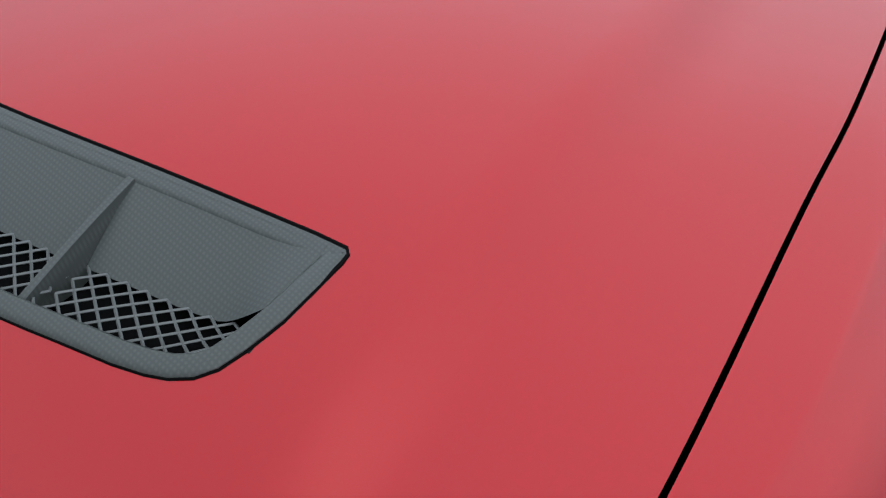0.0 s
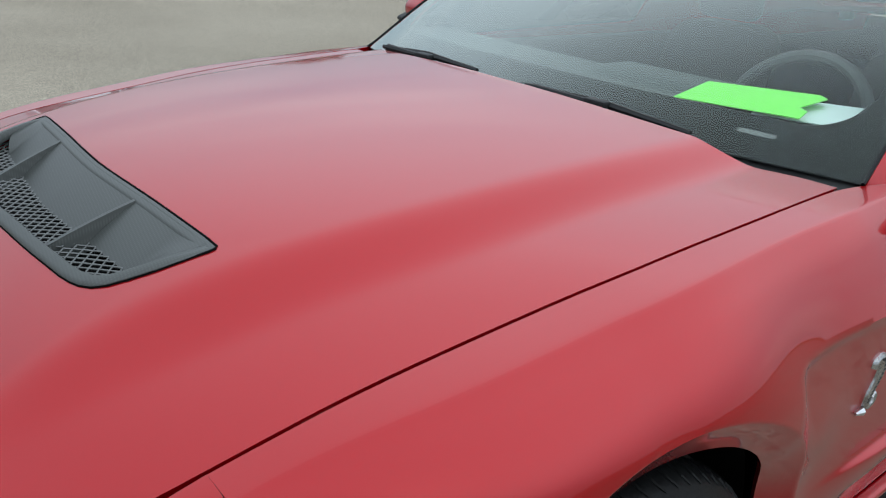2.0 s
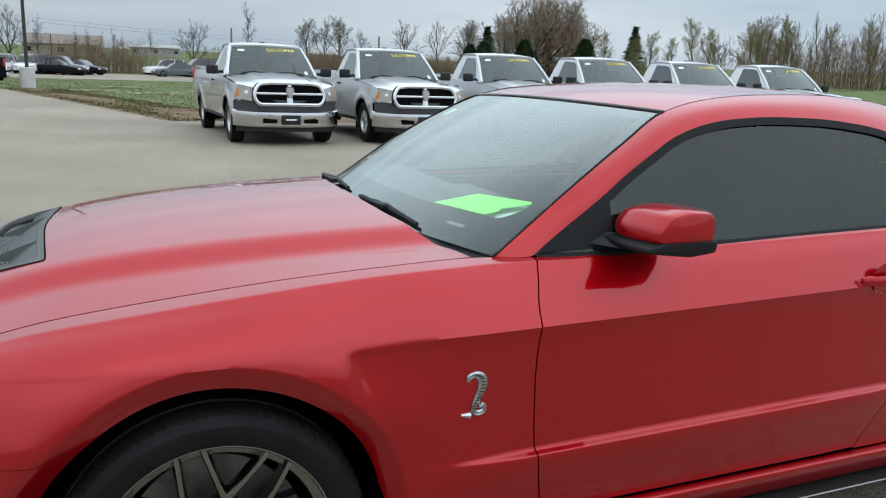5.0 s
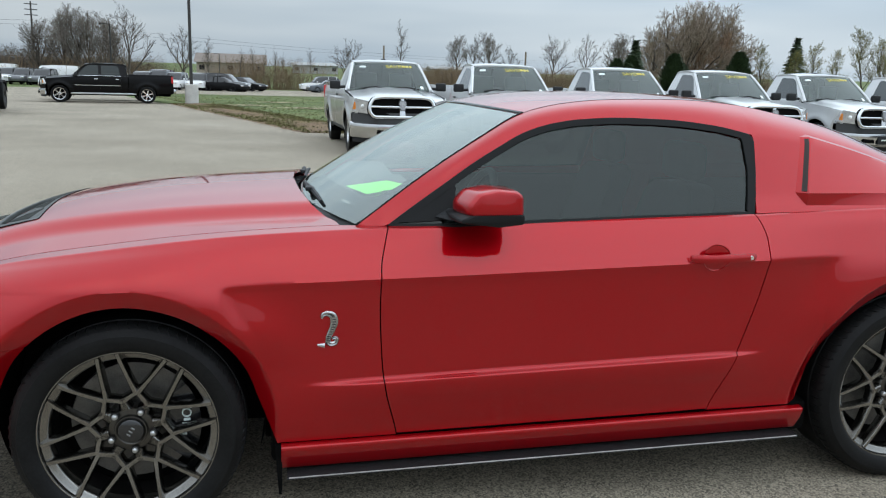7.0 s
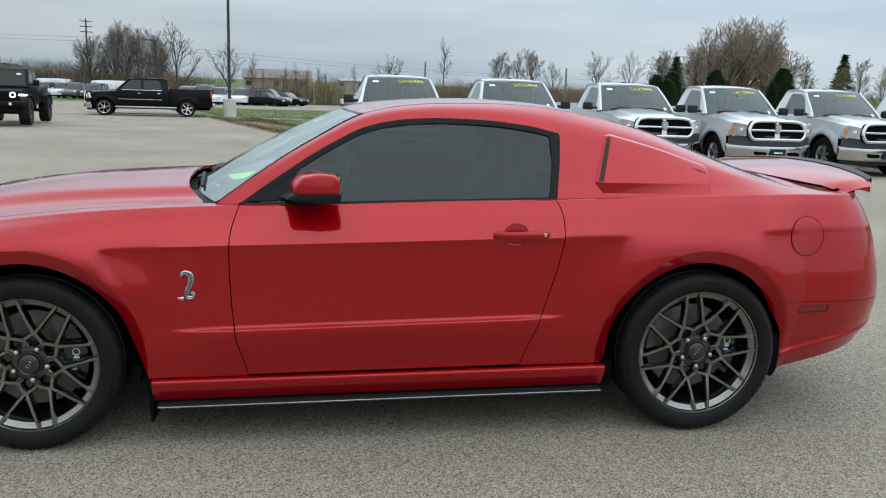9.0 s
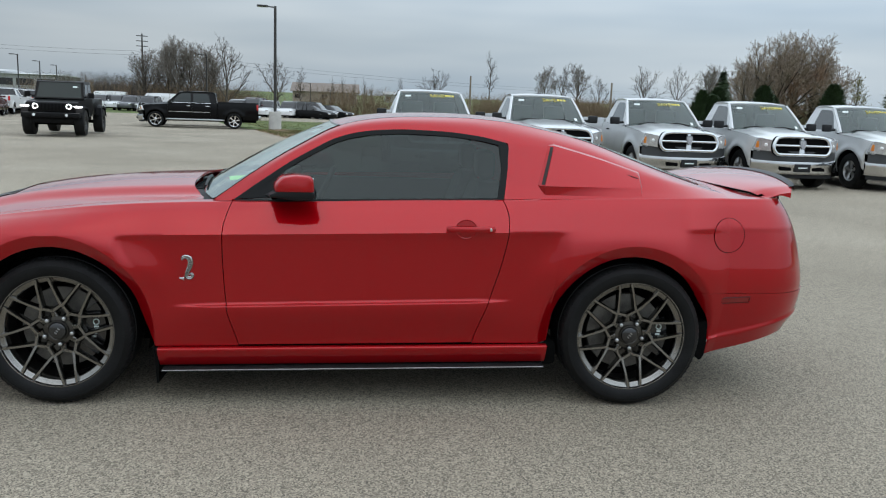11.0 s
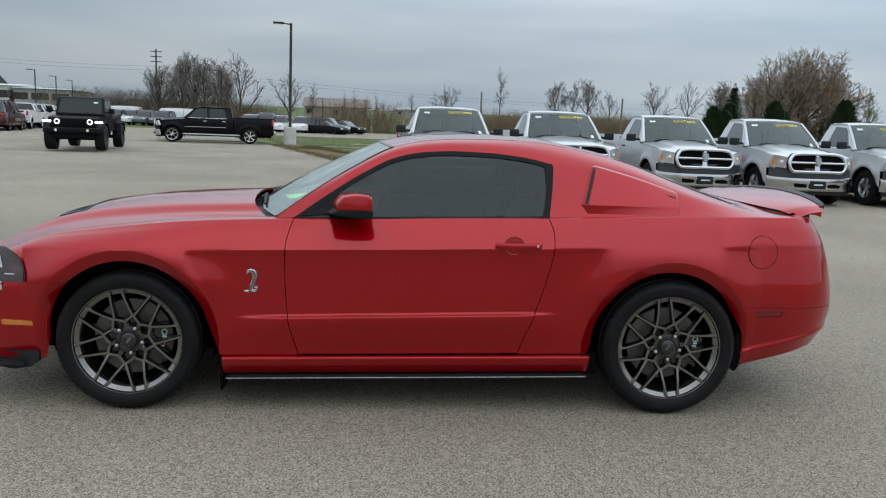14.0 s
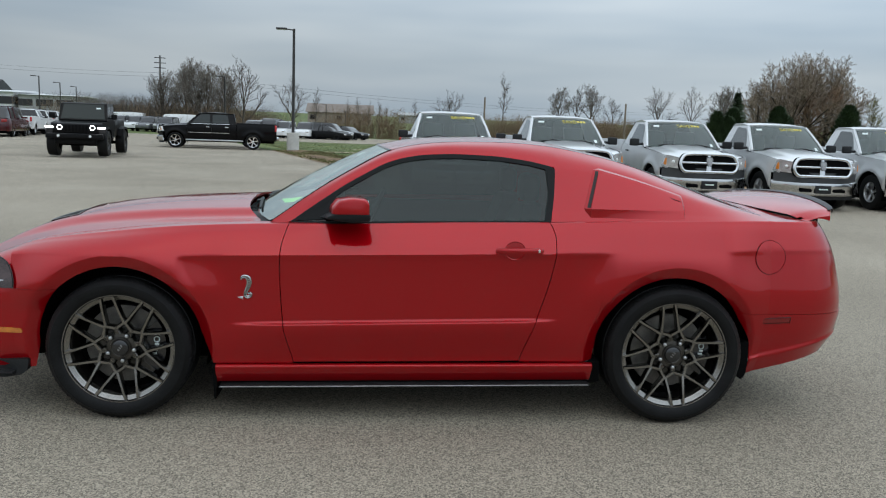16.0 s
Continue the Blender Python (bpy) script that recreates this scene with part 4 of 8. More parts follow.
        def panel(u, v):
            x = lerp(lerp(2.262, 2.742, u), lerp(2.318, 2.742, u), v)
            z = lerp(lerp(1.077, 1.075, u), lerp(1.264, 1.144, u) + 0.005 * math.sin(math.pi * u), v)
            return x, z, lerp(lerp(0.030, 0.018, u), lerp(0.019, 0.010, u), v)

        def wall(u, v, t, dx, dz):
            x, z, o = panel(u, v)
            return cp(x + dx * t, z + dz * t, lerp(o, -0.002, t))
        bm = bmesh.new()
        us, vs = steps(0, 1, 20), steps(0, 1, 12)
        add_grid(bm, lambda u, v: cp(*panel(u, v)), us, vs)
        add_grid(bm, lambda u, t: wall(u, 0, t, 0.0, -0.046), us, [0, 0.06, 0.5, 1])
        add_grid(bm, lambda u, t: wall(u, 1, t, 0.001, 0.009), us, [0, 0.2, 1])
        add_grid(bm, lambda v, t: wall(0, v, t, -0.034, 0.0), vs, [0, 0.1, 0.5, 1])
        add_grid(bm, lambda v, t: wall(1, v, t, 0.012, 0.0), vs, [0, 0.2, 1])
        for uc, vc, c0, c1 in ((0, 0, (-0.034, 0.0), (0.0, -0.046)), (0, 1, (-0.034, 0.0), (0.001, 0.009)), (1, 0, (0.012, 0.0), (0.0, -0.046)), (1, 1, (0.012, 0.0), (0.001, 0.009))):
            bm.faces.new([bm.verts.new(p) for p in (cp(*panel(uc, vc)), wall(uc, vc, 1, *c0), wall(uc, vc, 1, *c1))])
        weld(bm, 0.0006)
        bmesh.ops.recalc_face_normals(bm, faces=list(bm.faces))
        louvre = part("quarter_louvre", face_out(bm, out), RED, coupe, angle=28)
        bm = bmesh.new()
        add_grid(bm, lambda v, t: [c + d for c, d in zip(wall(0, v, t, -0.034, 0.0), (-0.0015, s * 0.0012, 0))], steps(0.03, 0.97, 10), [0.10, 0.3, 0.5])
        part("louvre_slot", face_out(bm, out), node_mat("slot_shade", (0.03, 0.022, 0.02), 0.5, spec=0.3), louvre, "dark slot")
        bm = bmesh.new()
        prism(bm, [(2.672, 1.141), (2.738, 1.121), (2.738, 1.117), (2.672, 1.135)], lambda x, z, d: cp(x, z, 0.0095 + d), 0.004)
        part("louvre_slot", bm, VOID, louvre, "dark slot")
        # fuel flap, marker lamps
        if s < 0:
            bm = bmesh.new()
            def flap(r, a):
                x, z = 3.19 + 0.081 * r * math.cos(a), 0.860 + 0.084 * r * math.sin(a)
                yy = side_y(min(x, 3.2), z) if z < z_crease(3.17) else min((abs(shoulder(min(x, 3.2), k / 40)[1] - z), shoulder(min(x, 3.2), k / 40)[0]) for k in range(41))[1]
                if x > 3.2:
                    yy *= (1 - ((x - 3.2) / TAIL_A(z)) ** 3.4) ** (1 / 3.4)
                return (x, s * (yy + 0.0022), z)
            add_grid(bm, flap, [0.02, 0.25, 0.5, 0.75, 0.94, 1.0], [2 * math.pi * k / 48 for k in range(49)])
            weld(bm)
            fuel = part("fuel_flap", face_out(bm, out), RED, coupe)
            bm = bmesh.new()
            tube(bm, [Vector(flap(1.0, 2 * math.pi * k / 60)) for k in range(61)], 0.0012, 5, False)
            part("flap_gap", bm, VOID, fuel, "dark gap round the flap")
        bm = bmesh.new()
        def mark(u, v, d):
            x, z = lerp(3.165, 3.325, u), lerp(0.516, 0.545, v) + 0.010 * u
            y = by(3.2, z, x) * (1 if x < 3.2 else (1 - ((x - 3.2) / (TAIL_A(z) + 0.006)) ** 3.4) ** (1 / 3.4))
            return (x, s * (y + d), z)
        add_grid(bm, lambda u, v: mark(u, v, 0.0045 if 0.03 < u < 0.97 and 0.08 < v < 0.92 else -0.004), [0, 0.04, 0.06, 0.25, 0.5, 0.75, 0.9, 0.96, 1], [0, 0.1, 0.2, 0.5, 0.8, 0.9, 1])
        face_out(bm, out)
        marker = part("side_marker", bm, node_mat("deep_red_lens", (0.20, 0.002, 0.003), 0.12, coat=0.6), bumper, "red side marker lens")
        bm = bmesh.new()
        tube(bm, [mark(u, v, 0.001) for u, v in ((0, 0), (0.5, 0), (1, 0), (1, 0.5), (1, 1), (0.5, 1), (0, 1), (0, 0.5), (0, 0))], 0.0026, 5, False)
        part("marker_seal", bm, node_mat("deep_red_seal", (0.06, 0.003, 0.004), 0.4), marker, "dark red seal round the lens")
        bm = bmesh.new()
        prism(bm, rounded([(-0.60, 0.440), (-0.452, 0.434), (-0.448, 0.412), (-0.60, 0.412)], 0.008, 2),
              lambda x, z, d: (x, s * (side_y(max(x, -0.5), z) * (1 - (max(0.0, -0.5 - x) / NOSE_A(z)) ** 2.7) ** (1 / 2.7) - 0.006 + d), z), 0.012)
        part("side_marker", bm, AMBER, fender, "amber side marker lens")
        # headlamp: dark bucket, projector, clear cover
        def lamp(t, v, inset):
            z = lerp(0.634, 0.77, v)
            y = side_y(-0.5, min(z, 0.77))
            x, yy = cap(-0.5, -1, NOSE_A(z) - inset, y - inset, s, t, 2.7)
            return (x, yy, z)
        ts = [radians(a) for a in range(7, 50, 3)]
        bm = bmesh.new()
        add_grid(bm, lambda t, v: lamp(t, v, 0.05), ts, steps(0, 1, 6))
        lamp_ob = part("headlight", face_out(bm, lambda c: (-1, s, 0)), CHROME_SATIN, coupe, "chrome-lined headlight bucket")
        bm = bmesh.new()
        add_grid(bm, lambda t, v: lamp(t, v, 0.004), ts, steps(0, 1, 6))
        part("lens", face_out(bm, lambda c: (-1, s, 0)), CLEAR, lamp_ob, "clear headlight cover")
        for a in (20, 36):
            x, y, z = lamp(radians(a), 0.5, 0.045)
            bm = bmesh.new()
            bmesh.ops.create_uvsphere(bm, u_segments=20, v_segments=12, radius=0.036, matrix=Matrix.Translation((x, y, z)))
            part("projector", bm, GLOSS_BLACK if a == 36 else CHROME, lamp_ob)
        # the lamp's rear corner wraps round onto the fender
        def skin(x, z):
            xx = max(x, -0.5)
            if z <= z_crease(xx):
                y = side_y(xx, z)
            else:
                y = min((abs(shoulder(xx, k / 60)[1] - z), shoulder(xx, k / 60)[0]) for k in range(61))[1]
            return y * (1 - (max(0.0, -0.5 - x) / NOSE_A(min(z, 0.8))) ** 2.7) ** (1 / 2.7)
        for grow_by, off, mt, nm, lb in ((0.0, 0.0125, LAMP_DARK, "lamp_corner", "smoked rear corner of the headlight"), (0.006, 0.0095, GLOSS_BLACK, "lamp_seal", "black headlight edge")):
            bm = bmesh.new()

            def corner(u, v):
                z = lerp(0.637 - grow_by, 0.785 + grow_by, v)
                edge = LAMP_EDGE(z) + grow_by
                x = lerp(-0.62, edge, u)
                return (x, s * (skin(x, z) + off), z)
            add_grid(bm, corner, steps(0, 1, 8), steps(0, 1, 8))
            part(nm, face_out(bm, out), mt, lamp_ob, lb)
        for u0, u1, z0, z1 in ((-0.600, -0.580, 0.695, 0.750), (-0.570, -0.520, 0.664, 0.669)):
            bm = bmesh.new()
            add_grid(bm, lambda u, v: (lerp(u0, u1, u) + 0.25 * (z0 - lerp(z0, z1, v)), s * (skin(lerp(u0, u1, u), lerp(z0, z1, v)) + 0.0150), lerp(z0, z1, v)), steps(0, 1, 4), steps(0, 1, 3))
            part("lamp_reflector", face_out(bm, out), CHROME_SATIN, lamp_ob, "bright chrome reflector")
        bm = bmesh.new()
        prism(bm, rounded([(-0.80, 0.270), (-0.55, 0.272), (-0.432, 0.282), (-0.437, 0.232), (-0.47, 0.200), (-0.55, 0.186), (-0.80, 0.180)], 0.012, 3),
              lambda x, z, d: (x, s * (side_y(max(x, -0.5), 0.30) * (1 - (max(0.0, -0.5 - x) / NOSE_A(0.3)) ** 2.7) ** (1 / 2.7) - 0.05 + 1.2 * d), z), 0.055)
        part("splitter_end", bm, BLACK_PLASTIC, fender, "black end of the front splitter", angle=30)
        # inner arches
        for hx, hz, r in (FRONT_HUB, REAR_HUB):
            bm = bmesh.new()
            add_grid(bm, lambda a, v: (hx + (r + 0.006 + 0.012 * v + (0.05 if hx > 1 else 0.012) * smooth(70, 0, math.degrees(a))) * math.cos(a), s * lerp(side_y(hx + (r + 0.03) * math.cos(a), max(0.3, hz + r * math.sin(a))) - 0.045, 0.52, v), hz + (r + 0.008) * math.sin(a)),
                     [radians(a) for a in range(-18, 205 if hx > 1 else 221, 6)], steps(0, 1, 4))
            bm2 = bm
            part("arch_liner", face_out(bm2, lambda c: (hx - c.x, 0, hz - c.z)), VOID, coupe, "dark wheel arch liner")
        # mud flap behind the front wheel, skirt ahead of it
        bm = bmesh.new()
        prism(bm, [(0.432, 0.27), (0.455, 0.27), (0.453, 0.098), (0.443, 0.098)], lambda x, z, d: (x, s * (0.70 + d), z), 0.175)
        part("splash_guard", bm, VOID, coupe, "black splash guard")
        bm = bmesh.new()
        prism(bm, rounded([(3.06, 0.40), (3.135, 0.42), (3.14, 0.30), (3.132, 0.236), (3.110, 0.208), (3.084, 0.236), (3.07, 0.30)], 0.02, 3), lambda x, z, d: (x, s * (0.64 + d), z), 0.17)
        part("splash_guard", bm, VOID, coupe, "black splash guard")
        # exhaust tip
        bm = bmesh.new()
        tube(bm, [(3.5, s * 0.58, 0.345), (3.55, s * 0.58, 0.345), (3.635, s * 0.58, 0.345)], [0.034, 0.036, 0.036], 20)
        part("exhaust_tip", bm, CHROME_SATIN, coupe, "chrome exhaust tip")
        # tail panel and lamps
        bm = bmesh.new()
        def tail(t, v):
            z = lerp(0.574, 1.03, v)
            y = side_y(3.2, min(z, z_crease(3.2))) if z < z_crease(3.2) else lerp(side_y(3.2, z_crease(3.2)), 0.785, ((z - z_crease(3.2)) / 0.14) ** 2)
            x, yy = cap(3.2, 1, TAIL_A(z) - 0.006, y, s, t)
            return (x, yy, z)
        add_grid(bm, tail, [radians(a) for a in (55, 62, 70, 80, 90)], steps(0, 1, 14))
        tailp = solid(part("tail_panel", face_out(bm, lambda c: (1, 0, 0)), GLOSS_BLACK, coupe, "black tail panel"), 0.01)
        for k in range(3):
            bm = bmesh.new()
            y0, y1 = 0.40 + 0.09 * k, 0.465 + 0.09 * k
            box(bm, 3.585 - 0.04 * k, 3.635 - 0.04 * k, min(s * y0, s * y1), max(s * y0, s * y1), 0.74, 0.92, 0.01, 2)
            part("tail_light", bm, RED_LENS, tailp, "red tail light bar")


def build_top():
    # hood, cut open where the extractor sits
    bm = bmesh.new()
    ys = steps(-1, 1, 150)

    def hood_pt(u, w):
        xr = hood_rear(w * 0.763)
        x = lerp(-0.86, xr, u)
        y = w * (H_GAP_Y(x) - 0.006)
        return (x, y, hood_z(x, y))

    def hood_keep(u, w):
        x, y, _ = hood_pt(u, w)
        a = abs(y)
        return not (a < 0.388 and VENT_FRONT(min(a, 0.395)) + 0.009 < x < VENT_REAR(min(a, 0.405)) - 0.009)
    add_grid(bm, hood_pt, steps(0, 1, 120), ys, hood_keep)
    hood = solid(part("hood", face_out(bm, lambda c: (0, 0, 1)), RED, coupe), 0.012)
    # extractor frame, bays, dividers, mesh
    def vent_edge(y, k):
        """x of the extractor's outline: k = 0 front, 1 rear."""
        a = min(abs(y), 0.405)
        return VENT_REAR(a) if k else VENT_FRONT(min(a, 0.395))
    outline = []
    half = [0.0, 0.05, 0.1, 0.15, 0.2, 0.25, 0.29, 0.32, 0.34, 0.358, 0.372, 0.383, 0.39, 0.395]
    yy = [-y for y in half[::-1]] + half[1:]
    outline = [(vent_edge(y, 0), y) for y in yy] + [(-0.395, 0.4015), (-0.360, 0.4075), (-0.350, 0.4075), (-0.3445, 0.402)]
    outline += [(vent_edge(y, 1), y) for y in steps(0.37, -0.37, 16)] + [(-0.3445, -0.402), (-0.350, -0.4075), (-0.360, -0.4075), (-0.395, -0.4015)]
    n = len(outline)

    def inset(d):
        res = []
        for i, p in enumerate(outline):
            a, b = Vector(outline[i - 1]), Vector(outline[(i + 1) % n])
            t = (b - a).normalized()
            res.append((p[0] - t.y * d, p[1] + t.x * d))
        cx = sum(p[0] for p in outline) / n
        good = sum((q[0] - cx) ** 2 + q[1] ** 2 for q in res) < sum((q[0] - cx) ** 2 + q[1] ** 2 for q in outline)
        return res if good else [(2 * p[0] - q[0], 2 * p[1] - q[1]) for p, q in zip(outline, res)]
    bm = bmesh.new()
    loops = []
    for d, lift in ((-0.0, -0.002), (0.001, 0.0035), (0.006, 0.006), (0.0175, 0.006), (0.0205, 0.002), (0.022, -0.012)):
        pts = inset(d) if d else outline
        # the trailing edge lies flush and rolls straight into the ramp
        flat = [1 - smooth(-0.40, -0.385, x) for x, y in outline]
        loops.append([bm.verts.new((x, y, hood_z(max(x, -0.6), y) + lift * lerp(0.28, 1.0, k))) for (x, y), k in zip(pts, flat)])
    for l0, l1 in zip(loops, loops[1:]):
        for i in range(n):
            bm.faces.new((l0[i], l0[(i + 1) % n], l1[(i + 1) % n], l1[i]))
    vent = part("heat_extractor", face_out(bm, lambda c: (0, 0, 1)), CARBON, hood, "grey carbon-weave hood heat extractor frame")
    bm = bmesh.new()
    tube(bm, [(x, y, hood_z(x, y) + 0.0005) for x, y in inset(-0.0015) + inset(-0.0015)[:1]], 0.0022, 5, False)
    part("vent_seal", bm, VOID, vent, "black seal")

    for b0, b1 in ((-0.386, -0.190), (-0.184, 0.184), (0.190, 0.386)):
        bm = bmesh.new()

        def ramp(u, v):
            y = lerp(b0, b1, v)
            xr, xm = vent_edge(y, 1) - 0.009, lerp(vent_edge(y, 0), vent_edge(y, 1), 0.46)
            edge = smooth(0.325, 0.382, abs(y))
            x = lerp(xr, xm, u)
            return (x, y, hood_z(x, y) + 0.0022 - 0.033 * (0.25 * u * u + 0.75 * u) * (1 - 0.85 * edge))
        add_grid(bm, ramp, steps(0, 1, 10), steps(0, 1, 24))
        part("vent_ramp", face_out(bm, lambda c: (0, 0, 1)), CARBON, vent)
        bm = bmesh.new()

        def mesh_pt(u, v, drop=0.0):
            y = lerp(b0, b1, v)
            a, b = vent_edge(y, 0) + 0.026, lerp(vent_edge(y, 0), vent_edge(y, 1), 0.475)
            x = lerp(a, b, u)
            return Vector((x, y, hood_z(x, y) - lerp(0.014, 0.031, u) - drop))
        width = b1 - b0
        cell = 0.021
        nv = max(2, round(width / cell))
        nu = 4
        for fam in (1, -1):
            for i in range(-nu, nv + nu + 1):
                pts = []
                for k in range(13):
                    u = k / 12
                    v = (i + fam * (u * nu - (0 if fam > 0 else 0)) * 0.75) / nv
                    if -0.001 <= v <= 1.001:
                        pts.append(mesh_pt(u, min(1, max(0, v))))
                if len(pts) > 1:
                    tube(bm, pts, 0.0015, 4)
        part("vent_mesh", bm, MESH_GREY, vent, "diamond wire mesh")
        # a near-black sheet below the wires paints the shade of the hollow
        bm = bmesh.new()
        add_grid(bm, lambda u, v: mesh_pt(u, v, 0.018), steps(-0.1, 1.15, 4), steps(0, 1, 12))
        part("vent_shade_sheet", face_out(bm, lambda c: (0, 0, 1)), VOID, vent, "near-black sheet for the shade under the mesh")
    for s in (-1, 1):
        bm = bmesh.new()
        y0 = s * 0.187
        xr, xf = vent_edge(y0, 1) - 0.02, vent_edge(y0, 0) + 0.022
        top = [(x, y0 - 0.016 * s * t, hood_z(x, y0) + 0.001 - 0.012 * t) for t, x in ((t, lerp(xr, xf, t)) for t in steps(0, 1, 8))]
        add = []
        for k, (x, y, z) in enumerate(top):
            d = 0.034 * math.sin(math.pi * min(1, k / 8) * 0.9) + 0.004
            add.append([bm.verts.new(q) for q in ((x, y - 0.004 - 0.25 * d, z - d), (x, y - 0.004, z), (x, y + 0.004, z), (x, y + 0.004 + 0.25 * d, z - d))])
        for r0, r1 in zip(add, add[1:]):
            for k in range(3):
                bm.faces.new((r0[k], r0[k + 1], r1[k + 1], r1[k]))
        part("vent_divider", face_out(bm, lambda c: (0, 0, 1)), CARBON, vent)
    # roof
    bm = bmesh.new()

    def roof_pt(u, w):
        x0, x1 = 1.205 + 0.066 * w * w, 2.42 + 0.03 * w * w
        x = lerp(x0, x1, u)
        sy, sz, zc = SEAM_Y(x), SEAM_Z(x), ROOF_Z(x)
        return (x, w * (sy - 0.001), sz + (zc - sz) * (1 - abs(w) ** 2.6))
    add_grid(bm, roof_pt, steps(0, 1, 60), steps(-1, 1, 48))
    roof = solid(part("roof", face_out(bm, lambda c: (0, 0, 1)), RED, coupe), 0.012)
    bm = bmesh.new()

    def back_pt(u, w, lift=0.0):
        x = lerp(2.425 + 0.03 * w * w, 3.10 + 0.02 * w * w, u)
        sy, sz, zc = SEAM_Y(x), SEAM_Z(x), ROOF_Z(x)
        return (x, w * (sy - 0.004), sz + (zc - sz) * (1 - abs(w) ** 2.6) - 0.002 + lift)
    add_grid(bm, back_pt, steps(0, 1, 24), steps(-1, 1, 30))
    part("rear_window", face_out(bm, lambda c: (0, 0, 1)), TINT, coupe, "dark tinted rear window").visible_shadow = False
    # deck and spoiler
    bm = bmesh.new()

    def deck_pt(u, w):
        x = lerp(3.105, 3.596, u)
        if x <= 3.2:
            yt = SEAM_Y(x)
            z = SEAM_Z(x) + (ROOF_Z(x) - SEAM_Z(x)) * (1 - abs(w) ** 2.6)
            return (x, w * yt, z - 0.001)
        yt = 0.785 * max(0.0, 1 - ((x - 3.2) / 0.4) ** 3.4) ** (1 / 3.4)
        y = w * yt
        a = abs(y)
        z = lerp(1.06, 1.036, (a - 0.585) / 0.2) if a > 0.585 else lerp(1.095, 1.06, (a / 0.585) ** 2.6)
        return (x, y, lerp(z, 1.034, smooth(3.2, 3.6, x) * 0.7))
    add_grid(bm, deck_pt, steps(0, 1, 30), steps(-1, 1, 40))
    deck = solid(part("deck_lid", face_out(bm, lambda c: (0, 0, 1)), RED, coupe), 0.01)
    bm = bmesh.new()

    def wing(u, w, k):
        a = abs(w)
        le = 3.19 + 0.235 * a ** 2.4
        te = 3.685 - 0.125 * a ** 2.2
        x = lerp(le, te, u)
        end = smooth(0.9, 1.0, a)
        z_le = 1.094 - 0.045 * a ** 2
        z_te = 1.134 - 0.044 * a ** 2
        z = lerp(z_le, z_te, u ** 1.3) + 0.012 * math.sin(math.pi * u)
        thick = 0.006 + 0.056 * u ** 2
        return Vector((x - 0.01 * end, w * 0.725, z - k * thick * (1 - 0.45 * end) - 0.022 * end * (1 - 0.3 * k)))
    us, ws = steps(0, 1, 16), steps(-1, 1, 50)
    add_grid(bm, lambda u, w: wing(u, w, 0), us, ws)
    add_grid(bm, lambda u, w: wing(u, w, 1), us, ws)
    for uu in (0.0, 1.0):
        add_grid(bm, lambda k, w: wing(uu, w, k), [0, 1], ws)
    for w in (-1.0, 1.0):
        add_grid(bm, lambda k, u: wing(u, w, k), [0, 1], us)
    weld(bm)
    bmesh.ops.recalc_face_normals(bm, faces=list(bm.faces))
    spoiler = part("rear_spoiler", bm, RED, coupe, "red blade spoiler on the deck")
    # a black tube paints the shadow line between spoiler and deck
    bm = bmesh.new()
    tube(bm, [wing(0, w, 0.5) + Vector((-0.004, 0, 0.002)) for w in steps(-0.985, 0.985, 40)], 0.0055, 6)
    part("spoiler_gap_shade", bm, VOID, spoiler, "black tube painted for the shaded gap along the spoiler's front edge")
    bm = bmesh.new()
    add_grid(bm, lambda u, w: wing(u, w, 0) + Vector((0.012 * smooth(0.9, 1.0, u), 0, 0.003 + 0.006 * smooth(0.9, 1.0, u))), [0.92, 0.94, 0.96, 0.98, 1.0], steps(-0.93, 0.93, 40))
    add_grid(bm, lambda k, w: wing(1.0, w, 0) + Vector((0.012, 0, 0.009 - 0.02 * k)), [0, 1], steps(-0.93, 0.93, 40))
    weld(bm)
    solid(part("gurney_flap", face_out(bm, lambda c: (0.3, 0, 1)), node_mat("satin_black_flap", (0.02, 0.02, 0.021), 0.45, spec=0.25), spoiler, "satin black lip along the spoiler"), 0.003)
    for s in (-1, 1):
        bm = bmesh.new()
        box(bm, 3.45, 3.52, s * 0.64 - 0.03, s * 0.64 + 0.03, 1.0, 1.05, 0.01, 2)
        part("spoiler_foot", bm, BLACK_PLASTIC, spoiler, "black spoiler foot")
    # windscreen, shaded borders, sticker
    bm = bmesh.new()
    add_grid(bm, lambda u, v: windscreen(u, v), steps(-1, 1, 40), steps(0, 1, 24))
    ws_ob = part("windscreen", face_out(bm, lambda c: (-0.5, 0, 1)), WINDSHIELD, coupe, "large curved windscreen")
    ws_ob.visible_shadow = False
    bm = bmesh.new()

    def frit(u, v):
        return windscreen(u * 0.995, 0.004 + v * 0.992, -0.006)

    def low_edge(u):
        a = max(0.0, (abs(u) - 0.80) / 0.13)
        return 0.155 + (0.16 * (1 - math.sqrt(max(0.0, 1 - min(1, a) ** 2))) if a <= 1 else 0.16)
    add_grid(bm, lambda u, k: frit(u, k * low_edge(u)), steps(-1, 1, 120), steps(0, 1, 6))
    add_grid(bm, lambda u, k: frit(u, lerp(0.93, 1.0, k)), steps(-1, 1, 40), [0, 1])
    for s in (-1, 1):
        add_grid(bm, lambda k, v: frit(s * lerp(0.93, 1.0, k), v), [0, 1], steps(0.31, 0.93, 20))
    part("frit_border", face_out(bm, lambda c: (-0.5, 0, 1)), FRIT, ws_ob, "dark printed glass border")
